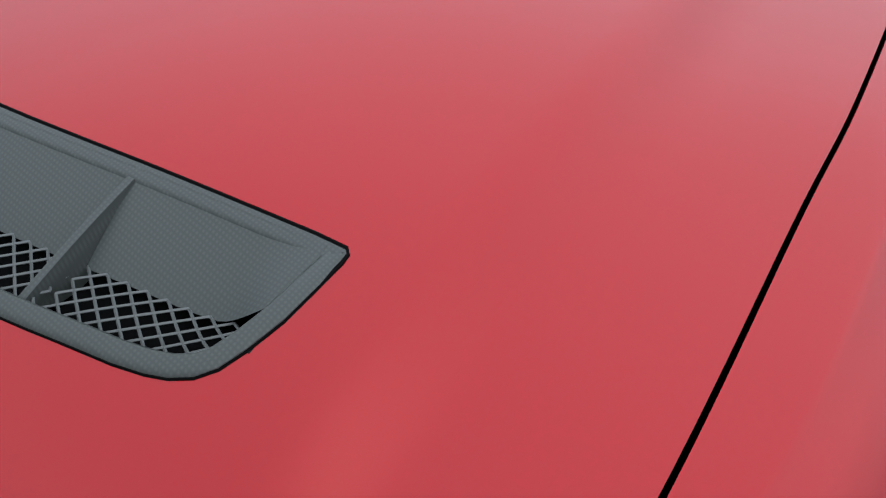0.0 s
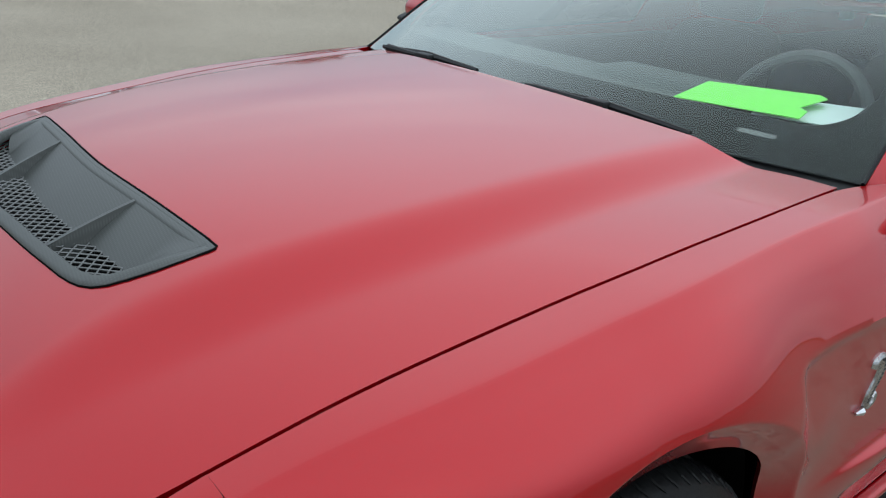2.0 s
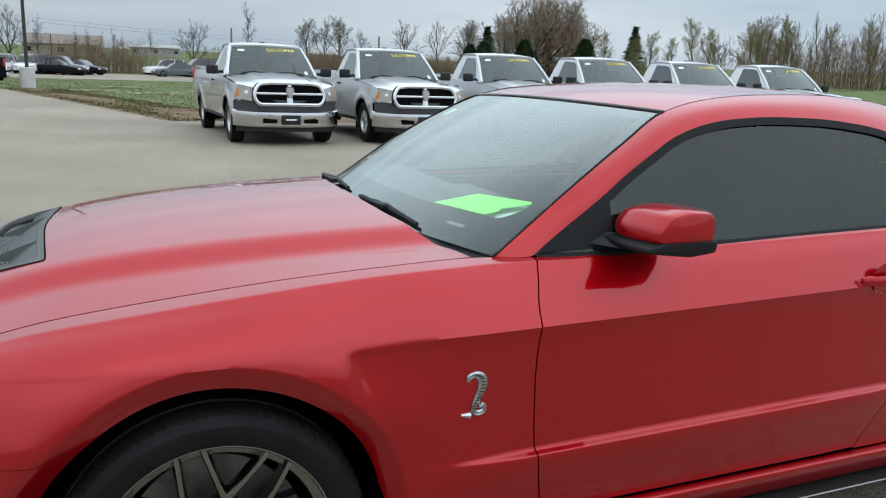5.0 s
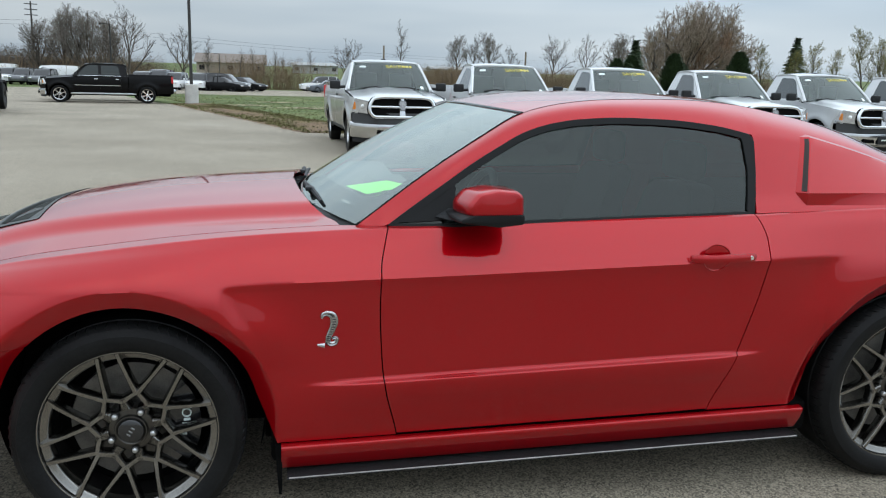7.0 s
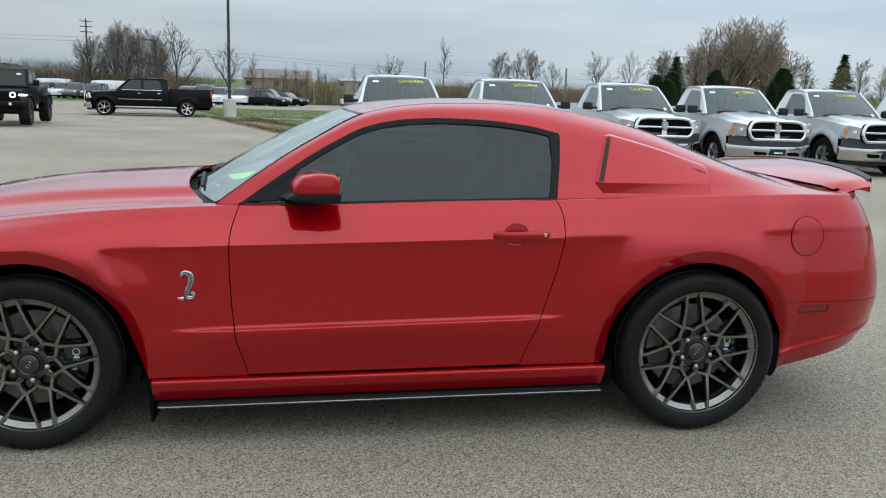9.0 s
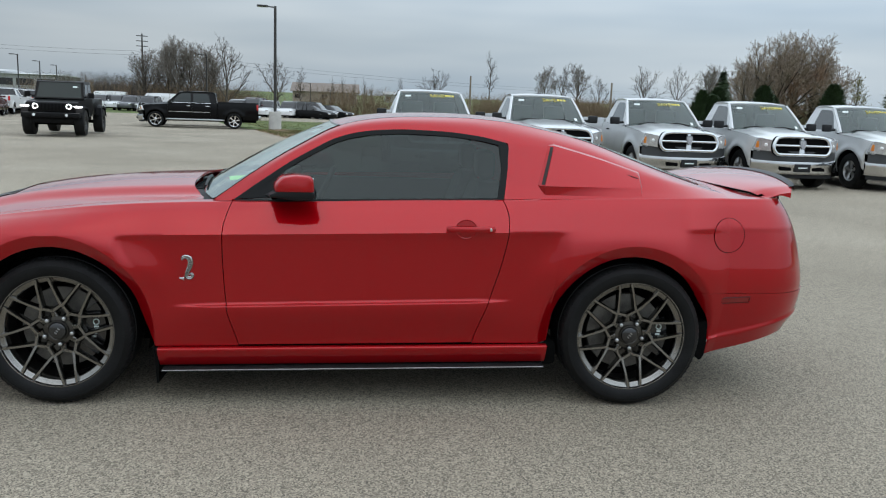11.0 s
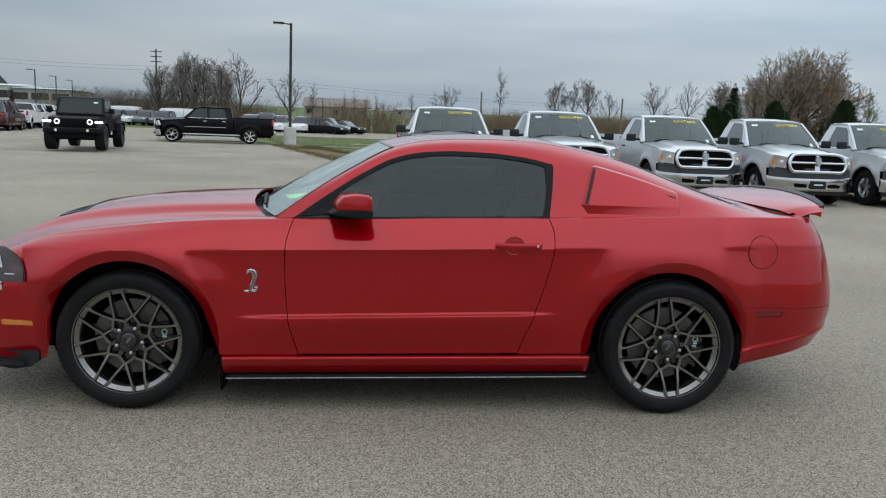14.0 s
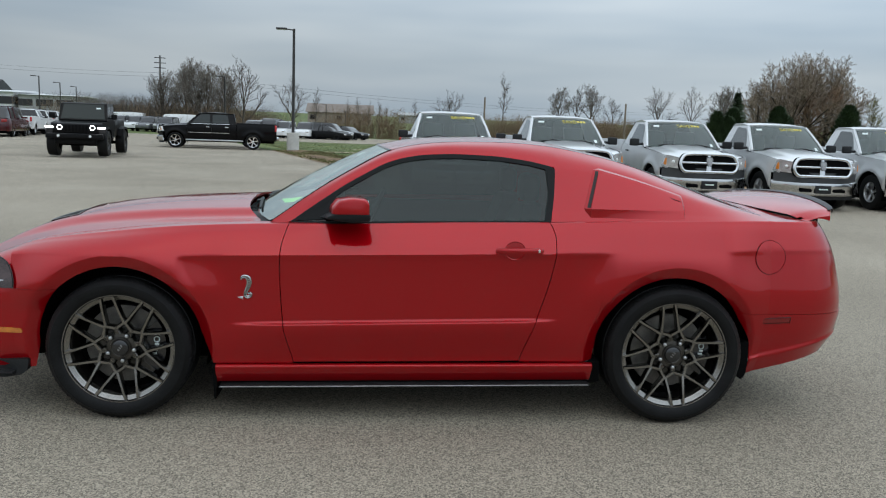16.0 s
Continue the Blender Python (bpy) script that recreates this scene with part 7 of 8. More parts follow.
def small_car(name, label, category, paint, kind="sedan", group=""):
    """A car seen from afar: sedan, suv or van; nose towards -x, front axle at x = 0."""
    car = thing(name, label, category, group)
    wb, L0, L1, w, h = {"sedan": (2.75, -0.9, 3.7, 0.9, 1.45), "suv": (2.8, -0.85, 3.7, 0.94, 1.75), "van": (3.4, -0.9, 4.6, 0.98, 2.1)}[kind]
    belt, sill = (0.92, 0.28) if kind == "sedan" else (1.05, 0.34)
    hoodz = belt - 0.12
    bm = bmesh.new()
    top = table([(L0, hoodz - 0.25), (L0 + 0.15, hoodz - 0.05), (0.5, belt - 0.02), (0.9, belt), (L1 - 0.7, belt + 0.02), (L1 - 0.08, belt), (L1, belt - 0.3)])
    plan = table([(L0, w * 0.62), (L0 + 0.12, w * 0.86), (L0 + 0.5, w), (L1 - 0.5, w), (L1 - 0.08, w * 0.9), (L1, w * 0.8)])
    ring = [(-1, 0.0), (-1.0, 0.35), (-0.985, 0.75), (-0.93, 0.96), (-0.75, 1.0), (-0.3, 1.03), (0.3, 1.03), (0.75, 1.0), (0.93, 0.96), (0.985, 0.75), (1.0, 0.35), (1, 0.0)]
    add_grid(bm, lambda x, k: (x, ring[int(k)][0] * plan(x), lerp(sill, top(x), ring[int(k)][1])), steps(L0, L1, 40), list(range(12)))
    body = part("body", face_out(bm, lambda c: (0, c.y, c.z - 0.6)), paint, car)
    for e0, e1, ew, ez in ((L0 + 0.02, L0 + 0.1, w * 0.6, hoodz - 0.2), (L1 - 0.1, L1 - 0.01, w * 0.78, belt - 0.25)):
        ends = bmesh.new()
        box(ends, e0, e1, -ew, ew, sill, ez, 0.02)
        part("bumper", ends, paint, body)
    g0, g1, g2, g3 = {"sedan": (0.45, 1.25, 2.3, 3.15), "suv": (0.45, 1.15, 3.1, 3.6), "van": (0.15, 0.75, 4.45, 4.58)}[kind]
    bm = bmesh.new()
    rr = [(-0.93, 0.0), (-0.86, 0.5), (-0.78, 0.9), (-0.66, 1.0), (0.66, 1.0), (0.78, 0.9), (0.86, 0.5), (0.93, 0.0)]
    roof = table([(g0, 0.02), (g1, 0.93), (lerp(g1, g2, 0.5), 1.0), (g2, 0.96), (g3, 0.05)])
    add_grid(bm, lambda x, k: (x, rr[int(k)][0] * w, belt - 0.01 + (h - belt) * rr[int(k)][1] * roof(x)), steps(g0, g3, 24), list(range(8)))
    part("greenhouse", face_out(bm, lambda c: (0, c.y, 1)), paint if kind == "van" else GLOSS_BLACK, car, "" if kind == "van" else "dark glasshouse")
    bm = bmesh.new()
    add_grid(bm, lambda x, y: (x, y * w * 0.69, belt + (h - belt) * roof(x) + 0.006), steps(g1 - 0.03, g2 + 0.03, 10), [-1, -0.5, 0, 0.5, 1])
    solid(part("roof", face_out(bm, lambda c: (0, 0, 1)), paint, car), 0.02)
    for s in (-1, 1):
        if kind == "van":
            bm = bmesh.new()
            prism(bm, [(0.5, belt + 0.1), (0.85, h - 0.25), (1.5, h - 0.25), (1.5, belt + 0.1)], lambda x, z, d: (x, s * (w * (0.9 - 0.15 * (z - belt)) + d), z), 0.02)
            part("side_window", bm, GLOSS_BLACK, car, smooth_faces=False)
        for x in ((g1 + g2) / 2, g2 - 0.05):
            bm = bmesh.new()
            tube(bm, [(x, s * w * 0.945, belt), (x + 0.03, s * w * 0.79, belt + (h - belt) * 0.92)], 0.035, 5)
            part("pillar", bm, paint, car)
        for x in (0.0, wb):
            bm = bmesh.new()
            lathe(bm, [(0.0, 0.004), (0.36, 0.004), (0.38, -0.02), (0.38, -0.1)], 24, "y", s, (x, s * w * 0.985, 0.34))
            part("arch_liner", bm, VOID, car)
            road_wheel(car, x, s * (w + 0.005), s, 0.33, 0.215, 0.2, CHROME_SATIN, 5)
        bm = bmesh.new()
        box(bm, L0 + 0.0, L0 + 0.2, min(s * w * 0.5, s * w * 0.82), max(s * w * 0.5, s * w * 0.82), hoodz - 0.25, hoodz - 0.1, 0.03, 2)
        part("headlight", bm, CHROME, car, "bright headlight")
        bm = bmesh.new()
        box(bm, L1 - 0.12, L1 + 0.012, min(s * w * 0.55, s * w * 0.87), max(s * w * 0.55, s * w * 0.87), belt - 0.2, belt - 0.05, 0.02, 2)
        part("tail_light", bm, RED_LENS, car, "red tail light")
        bm = bmesh.new()
        box(bm, g0 + 0.35, g0 + 0.45, min(s * w, s * (w + 0.16)), max(s * w, s * (w + 0.16)), belt, belt + 0.12, 0.03, 2)
        part("wing_mirror", bm, paint, car)
    bm = bmesh.new()
    box(bm, L0 + 0.2, L1 - 0.2, -w * 0.85, w * 0.85, 0.2, sill + 0.03, 0.02)
    part("underbody", bm, VOID, car)
    return car


ROUGH_BLACK = node_mat("rough_black_plastic", (0.007, 0.007, 0.0075), 0.6, vary=0.3, scale=12, spec=0.12)


def offroader(label):
    """A boxy off-road pickup with round lamps in a slotted grille; nose towards -x."""
    car = thing("off_road_truck", label, "off-road truck")
    wb, P = 3.49, BLACK_PAINT
    bm = bmesh.new()
    prism(bm, rounded([(-0.45, 0.62), (-0.45, 1.08), (-0.36, 1.13), (0.62, 1.20), (0.70, 1.24), (2.15, 1.26), (2.15, 0.62)], 0.03, 2), lambda x, z, d: (x, d - 0.80, z), 1.60)
    part("body", bm, P, car, angle=30)
    bm = bmesh.new()
    box(bm, 2.18, 4.35, -0.78, 0.78, 0.68, 1.28, 0.04, 2)
    part("bed", bm, P, car)
    bm = bmesh.new()
    prism(bm, [(0.62, 1.23), (0.92, 1.80), (0.98, 1.835), (2.05, 1.845), (2.15, 1.25)], lambda x, z, d: (x, (d - 0.80) * (1 - 0.10 * (z - 1.23)), z), 1.60)
    cab = part("hard_top", bm, P, car, angle=30)
    bm = bmesh.new()
    prism(bm, [(-0.72, 1.27), (0.72, 1.27), (0.66, 1.77), (-0.66, 1.77)], lambda y, z, d: (0.63 + (z - 1.23) * 0.53 - d, y, z), 0.015)
    part("windscreen", bm, node_mat("grey_green_glass", (0.012, 0.02, 0.018), 0.08, spec=0.35), cab, "upright windscreen", smooth_faces=False)
    bm = bmesh.new()
    prism(bm, [(-0.56, 1.62), (-0.42, 1.62), (-0.42, 1.67), (-0.56, 1.67)], lambda y, z, d: (0.63 + (z - 1.23) * 0.53 - 0.016 - d, y, z), 0.004)
    part("sticker", bm, WHITE_PAPER, cab, "white sticker")
    for s in (-1, 1):
        for p in ([(0.86, 1.30), (1.05, 1.74), (1.42, 1.74), (1.42, 1.30)], [(1.52, 1.30), (1.52, 1.74), (1.98, 1.74), (2.02, 1.30)]):
            bm = bmesh.new()
            prism(bm, p, lambda x, z, d: (x, s * (0.80 * (1 - 0.10 * (z - 1.23)) + d - 0.004), z), 0.01)
            part("side_window", bm, GLOSS_BLACK, cab, smooth_faces=False)
        for hx in (0.0, wb):
            bm = bmesh.new()
            pts = [(hx - 0.58, 0.66), (hx - 0.46, 0.93), (hx - 0.2, 1.0), (hx + 0.25, 1.0), (hx + 0.45, 0.92), (hx + 0.60, 0.64)]
            for (x0, z0), (x1, z1) in zip(pts, pts[1:]):
                vs = [(x0, 0.74, z0), (x1, 0.74, z1), (x1, 0.95, z1 - 0.01), (x0, 0.95, z0 - 0.01), (x0, 0.95, z0 - 0.06), (x1, 0.95, z1 - 0.06)]
                v = [bm.verts.new((a, s * b, c)) for a, b, c in vs]
                bm.faces.new(v[:4])
                bm.faces.new((v[3], v[2], v[5], v[4]))
            weld(bm)
            solid(part("wheel_flare", bm, ROUGH_BLACK, car, "black wheel flare"), 0.02)
            road_wheel(car, hx, s * 0.955, s, 0.445, 0.22, 0.34, GREY_WHEEL, 5)
        bm = bmesh.new()
        lathe(bm, [(0.0, 0.012), (0.06, 0.01), (0.085, 0.0), (0.095, -0.02)], 24, "y", 1, (0, 0, 0))
        bmesh.ops.transform(bm, matrix=Matrix.Translation((-0.47, s * 0.52, 0.97)) @ Matrix.Rotation(radians(90), 4, "Z"), verts=list(bm.verts))
        round_lamp = part("headlight", bm, GLOSS_BLACK, car, "round headlight with a lit ring")
        bm = bmesh.new()
        tube(bm, [(-0.486, s * 0.52 + 0.078 * math.cos(a), 0.97 + 0.078 * math.sin(a)) for a in steps(0, 2 * math.pi, 24)], 0.010, 5, False)
        part("lit_ring", bm, LAMP_GLOW, round_lamp, "white lit ring")
        bm = bmesh.new()
        box(bm, -0.60, -0.50, min(s * 0.70, s * 0.95), max(s * 0.70, s * 0.95), 0.945, 1.0, 0.015, 2)
        part("running_lamp", bm, LAMP_GLOW, car, "lit white running lamp")
        bm = bmesh.new()
        box(bm, 0.68, 0.78, min(s * 0.93, s * 1.12), max(s * 0.93, s * 1.12), 1.27, 1.46, 0.03, 2)
        tube(bm, [(0.74, s * 0.78, 1.3), (0.74, s * 0.98, 1.33)], 0.025, 6)
        part("wing_mirror", bm, ROUGH_BLACK, car)
    for k in range(7):
        bm = bmesh.new()
        y = -0.33 + 0.11 * k
        prism(bm, rounded([(y - 0.028, 0.83), (y + 0.028, 0.83), (y + 0.028, 1.06), (y - 0.028, 1.06)], 0.02, 2), lambda q, z, d: (-0.445 - d, q, z), 0.008)
        part("grille_slot", bm, VOID, car, smooth_faces=False)
    bm = bmesh.new()
    box(bm, -0.80, -0.52, -0.90, 0.90, 0.60, 0.77, 0.04, 2)
    box(bm, -0.6, -0.3, -0.66, 0.66, 0.42, 0.62, 0.03)
    part("front_bumper", bm, ROUGH_BLACK, car, "black steel bumper")
    for y in (-0.5, 0.5):
        bm = bmesh.new()
        lathe(bm, [(0.0, 0.005), (0.045, 0.004), (0.05, -0.02)], 16, "y", 1, (0, 0, 0))
        bmesh.ops.transform(bm, matrix=Matrix.Translation((-0.802, y, 0.69)) @ Matrix.Rotation(radians(90), 4, "Z"), verts=list(bm.verts))
        part("fog_lamp", bm, CLEAR_SOLID, car)
    bm = bmesh.new()
    box(bm, -0.3, 4.2, -0.4, 0.4, 0.45, 0.66, 0.03)
    tube(bm, [(0, -0.85, 0.41), (0, 0.85, 0.41)], 0.06, 8)
    tube(bm, [(wb, -0.85, 0.41), (wb, 0.85, 0.41)], 0.06, 8)
    part("chassis", bm, VOID, car)
    return car


TINT_SOLID = node_mat("dark_window", (0.035, 0.045, 0.048), 0.05, coat=0.5)
LAMP_SILVER = node_mat("lamp_silver", (0.55, 0.55, 0.545), 0.2, 0.6, vary=0.4, scale=9, coat=0.8)
CLEAR_SOLID = node_mat("lamp_glass", (0.75, 0.76, 0.76), 0.08, coat=1.0)
GREY_WHEEL = node_mat("dark_grey_wheel", (0.07, 0.07, 0.07), 0.4, 0.6)
PANE = glass_mat("truck_glass", (0.46, 0.58, 0.54), ior=1.8)
DARK_PANE = node_mat("dark_green_glass", (0.012, 0.018, 0.017), 0.08, spec=0.4)
LAMP_GLOW = bpy.data.materials.new("lit_lamp")
LAMP_GLOW.use_nodes = True
LAMP_GLOW.node_tree.nodes["Principled BSDF"].inputs["Emission Color"].default_value = (1, 1, 1, 1)
LAMP_GLOW.node_tree.nodes["Principled BSDF"].inputs["Emission Strength"].default_value = 5.0

# the row of silver pickups facing the coupe
ROW = "row of silver pickups"
first = pickup("silver regular-cab work pickup with chrome bumper and yellow windscreen lettering bars", SILVER, group=ROW)
first.matrix_basis = pose(2.83, 13.42, 0, 0, 0, 92.0)
for row_x, row_y, row_turn in ((5.46, 13.40, 92), (8.22, 13.40, 92), (10.55, 13.0, 92), (13.15, 13.0, 92), (15.75, 12.9, 92)):
    copy_thing(first, pose(row_x, row_y, 0, 0, 0, row_turn))
grey_truck = pickup("dark granite grey pickup parked beside the silver row", GREY_PAINT, film=False, cladding=GREY_PAINT)
grey_truck.matrix_basis = pose(15.6, 8.4, 0, 0, 0, 26)

crew = pickup("black crew-cab pickup with chrome trim standing side on", BLACK_PAINT, 3.9, True, film=False, cladding=BLACK_PAINT, group="black crew-cab pickups")
crew.matrix_basis = pose(-9.95, 41.0, 0, 0, 0, 8)
crew.scale = (1.03, 1.03, 1.03)
copy_thing(crew, pose(-10.75, 44.6, 0, 0, 0, 8))

jeep = offroader("black boxy off-road truck with lit running lamps on the car park")
jeep.matrix_basis = pose(-9.75, 26.0, 0.035, 0, 0, 98)
jeep.scale = (1.05, 1.05, 1.05)


# ---- trees, poles, distance ----
def land(x, y):
    d = math.hypot(x, y)
    return min(0.017 * max(0, d - 75) * smooth(60, 200, d), 14) if y > -50 else 0.0


def bare_tree(name, label, seed, height, bark, limbs=9, low=0.22, lead=0.55, reach=0.48, wide=0.8, lift=0.07, depth=4, kids=5, ratio=0.5, spread=0.75, girth=0.2, twigs=None):
    """A leafless tree: a stem, rising limbs, and side shoots all along each down to fine twigs."""
    rnd = random.Random(seed)
    tree = thing(name, label, "tree")
    wood, fine = bmesh.new(), bmesh.new()

    def grow(p, d, length, r, lev):
        n = 5 if lev < 2 else 4 if lev < 3 else 2
        pts, ways, q = [p], [d], p
        for k in range(n):
            d = (d + Vector((rnd.gauss(0, 0.13), rnd.gauss(0, 0.13), rnd.gauss(lift, 0.07)))).normalized()
            q = q + d * (length / n)
            pts.append(q)
            ways.append(d)
        tube(wood if lev < 2 else fine, pts, [r * (1 - 0.68 * k / n) for k in range(n + 1)], 5 if lev < 2 else 3, False)
        if lev >= depth:
            return
        m = kids + rnd.choice((-1, 0, 0, 1))
        for j in range(m):
            t = lerp(0.22, 1.0, (j + rnd.random()) / m)
            i = min(n - 1, int(t * n))
            at, way = pts[i].lerp(pts[i + 1], t * n - i), ways[i + 1]
            az = 2.4 * j + rnd.uniform(-0.7, 0.7)
            side = way.orthogonal().normalized()
            side = side * math.cos(az) + way.cross(side) * math.sin(az)
            ang = spread * rnd.uniform(0.6, 1.25)
            grow(at, (way * math.cos(ang) + side * math.sin(ang)).normalized(), length * ratio * rnd.uniform(0.7, 1.25) * (1.2 - 0.5 * t), max(r * 0.5, 0.012), lev + 1)
    top = height * lead
    stem, q = [], Vector((0, 0, -0.2))
    for k in range(11):
        stem.append(q.copy())
        q = q + Vector((rnd.gauss(0, 0.016), rnd.gauss(0, 0.016), 0.1)) * top
    tube(wood, stem, [girth * (1 - 0.72 * k / 10) for k in range(11)], 7, False)
    for k in range(limbs):
        t = min(0.999, lerp(low, 1.0, ((k + 0.5) / limbs) ** 0.85) + rnd.uniform(-0.03, 0.03))
        i = min(9, int(t * 10))
        p = stem[i].lerp(stem[i + 1], t * 10 - i)
        u = max(0.0, (t - low) / (1 - low))
        ang = lerp(1.15, 0.3, u) * wide * rnd.uniform(0.8, 1.2)
        az = 2.4 * k + rnd.uniform(-0.4, 0.4)
        d = Vector((math.cos(az) * math.sin(ang), math.sin(az) * math.sin(ang), math.cos(ang)))
        grow(p, d, height * reach * rnd.uniform(0.8, 1.15) * (1 - 0.25 * u), max(0.035, girth * 0.5 * (1 - 0.5 * u)), 1)
    part("trunk", wood, bark, tree)
    crown = part("crown", fine, twigs or bark, tree, "bare twiggy crown")
    tree["reach"] = max(v.co.z for v in crown.data.vertices)
    return tree


def conifer(label, seed, height, radius, shape=1.0):
    """An evergreen of many small needle sprays round a trunk."""
    rnd = random.Random(seed)
    tree = thing("conifer", label, "tree")
    bm = bmesh.new()
    tube(bm, [(0, 0, -0.1), (0, 0, height * 0.95)], [height * 0.02, 0.02], 6)
    part("trunk", bm, BARK, tree)
    bm = bmesh.new()
    for k in range(int(900 * shape)):
        t = rnd.random() ** 0.8
        z = height * (0.06 + 0.94 * t)
        r = radius * (1 - t) ** (0.85 if shape < 1.5 else 0.5) * rnd.uniform(0.55, 1.08) + 0.05
        a = rnd.uniform(0, 2 * math.pi)
        p = Vector((r * math.cos(a), r * math.sin(a), z))
        o = Vector((math.cos(a), math.sin(a), rnd.uniform(-0.5, 0.1) if shape < 1.5 else rnd.uniform(0.3, 1.2))).normalized()
        sd = Vector((-math.sin(a), math.cos(a), rnd.gauss(0, 0.2)))
        ln, wd = radius * rnd.uniform(0.22, 0.42), radius * rnd.uniform(0.06, 0.13)
        q = [bm.verts.new(v) for v in (p - o * ln, p + sd * wd - o * ln * 0.2, p + o * ln * 0.6, p - sd * wd - o * ln * 0.2 - Vector((0, 0, 0.05)))]
        bm.faces.new(q)
    part("crown", bm, NEEDLES, tree, "dark green needle crown", smooth_faces=False)
    return tree


def place(tree, spots, base_h):
    """The tree itself at the first spot and copies at the others; a spot is x, y, height."""
    for k, (x, y, h) in enumerate(spots):
        s = h / base_h
        m = Matrix.Translation((x, y, land(x, y) - 0.05)) @ Matrix.Rotation(2.399 * k, 4, "Z")
        ob = tree if k == 0 else copy_thing(tree, m)
        ob.matrix_basis = m
        ob.scale = (s, s, s)


PALE_TWIG = node_mat("pale_budding_twigs", (0.25, 0.195, 0.145), 0.9, vary=0.4, scale=2)
RUSSET = node_mat("russet_twigs", (0.23, 0.14, 0.085), 0.9, vary=0.4, scale=2)
BARE = "bare leafless tree with grey-brown twigs in the field"
oak = bare_tree("bare_tree", BARE, 3, 10, BARK, 9, 0.3, 0.42, 0.56, 0.85, 0.05, girth=0.24)
place(oak, [(71.4, 205, 12.3), (82.9, 190, 12.4), (-25.9, 100, 7.4), (11.1, 122, 7.4), (99, 118, 9.0)], oak["reach"])
elm = bare_tree("bare_tree", BARE, 11, 10, BARK, 10, 0.25, 0.55, 0.46, 0.72, 0.08, kids=7, girth=0.22, twigs=BARK_TWIG)
place(elm, [(-21.4, 98, 9.2), (44.6, 200, 11.4), (53.8, 204, 12.5), (-24.0, 104, 8.6), (66, 150, 11.0), (-19.0, 103, 8.8), (-23.0, 99, 8.8), (-20.0, 97, 8.6), (-18.2, 100, 7.6), (-26.5, 102, 7.8)], elm["reach"])
fork = bare_tree("bare_tree", "bare tree with a few long rising limbs", 29, 10, BARK, 7, 0.2, 0.5, 0.52, 0.75, 0.09, kids=5, ratio=0.46, girth=0.2)
place(fork, [(-14.7, 92, 9.2), (49.3, 202, 12.1), (-10.3, 101, 7.6), (78.8, 200, 12.8), (72.1, 150, 12.8), (58.6, 200, 9.4), (-17.5, 93, 5.8)], fork["reach"])
ash = bare_tree("bare_tree", "slender bare tree with short grey-brown limbs", 17, 10, BARK, 18, 0.3, 0.95, 0.2, 0.95, 0.03, depth=3, kids=6, girth=0.13)
place(ash, [(31.6, 206, 14.5), (-7.5, 100, 6.2), (8.2, 180, 6.6)], ash["reach"])
sapling = bare_tree("bare_tree", "slim upright bare tree in the brush", 52, 10, BARK, 12, 0.12, 0.85, 0.34, 0.42, 0.12, depth=3, kids=6, girth=0.11, twigs=BARK_TWIG)
place(sapling, [(-4.0, 110, 5.4), (-2.3, 111, 5.7), (-0.9, 110, 5.2), (0.4, 112, 5.6), (1.7, 110, 4.8), (88, 200, 9.5)], sapling["reach"])
willow = bare_tree("budding_tree", "tall round tree with fine grey-brown budding twigs", 21, 10, BARK, 15, 0.1, 0.5, 0.5, 0.95, 0.07, kids=7, ratio=0.48, girth=0.26, twigs=PALE_TWIG)
place(willow, [(60.9, 110, 14.4), (57.0, 111, 12.6), (64.9, 111, 14.0), (58.9, 109, 13.4), (62.9, 112, 14.2), (67.0, 112, 12.6), (55.4, 112, 10.2), (110, 118, 12.8)], willow["reach"])
russet = bare_tree("budding_tree", "lower tree with russet budding twigs", 26, 9, BARK_WARM, 12, 0.06, 0.6, 0.45, 0.8, 0.08, kids=6, ratio=0.48, girth=0.18, twigs=RUSSET)
place(russet, [(63.6, 107.0, 9.6), (60.2, 107.5, 8.8), (57.4, 108, 6.0)], russet["reach"])
maple = bare_tree("budding_tree", "slender tree with yellow-green spring buds", 33, 10, BARK, 13, 0.12, 0.8, 0.36, 0.6, 0.1, kids=6, girth=0.14, twigs=BUDS)
place(maple, [(69.1, 106, 8.0), (72.5, 104, 7.4), (94, 116, 11.6), (101, 112, 11.6), (108, 110, 12.1), (90, 107, 9.5), (97, 106, 10), (104.5, 105, 10.5), (113, 106, 11), (86, 113, 8), (118, 101, 11.5), (78, 108, 8.6)], maple["reach"])
pole_tree = bare_tree("bare_tree", "tall thin bare woodland tree", 45, 11, BARK, 12, 0.3, 0.92, 0.2, 0.6, 0.1, depth=3, twigs=BARK_TWIG, girth=0.12)
woods = [(110 + 5.0 * k + random.uniform(-2, 2), 112 - 2.9 * k + random.uniform(-5, 5), random.uniform(11.5, 15)) for k in range(26)]
woods += [(103 + 4.4 * k + random.uniform(-3, 3), 108 - 2.6 * k + random.uniform(-6, 6), random.uniform(6, 11)) for k in range(26)]
woods += [(104 + 4.6 * k + random.uniform(-2, 2), 103 - 2.7 * k + random.uniform(-4, 4), random.uniform(9, 13)) for k in range(26)]
place(pole_tree, woods, pole_tree["reach"])
spruce = conifer("dark green spruce at the wood's edge", 5, 9, 2.6)
place(spruce, [(45.5, 97, 7.2), (88, 126, 9.5)], 9)
arbor = conifer("dense dark green arborvitae", 8, 6, 2.3, 2.0)
place(arbor, [(41.0, 92, 4.7), (43.3, 93, 5.1), (42.2, 91.5, 4.2), (52.0, 99, 5.7), (53.6, 100, 4.6), (62.0, 100, 6.2)], 6)


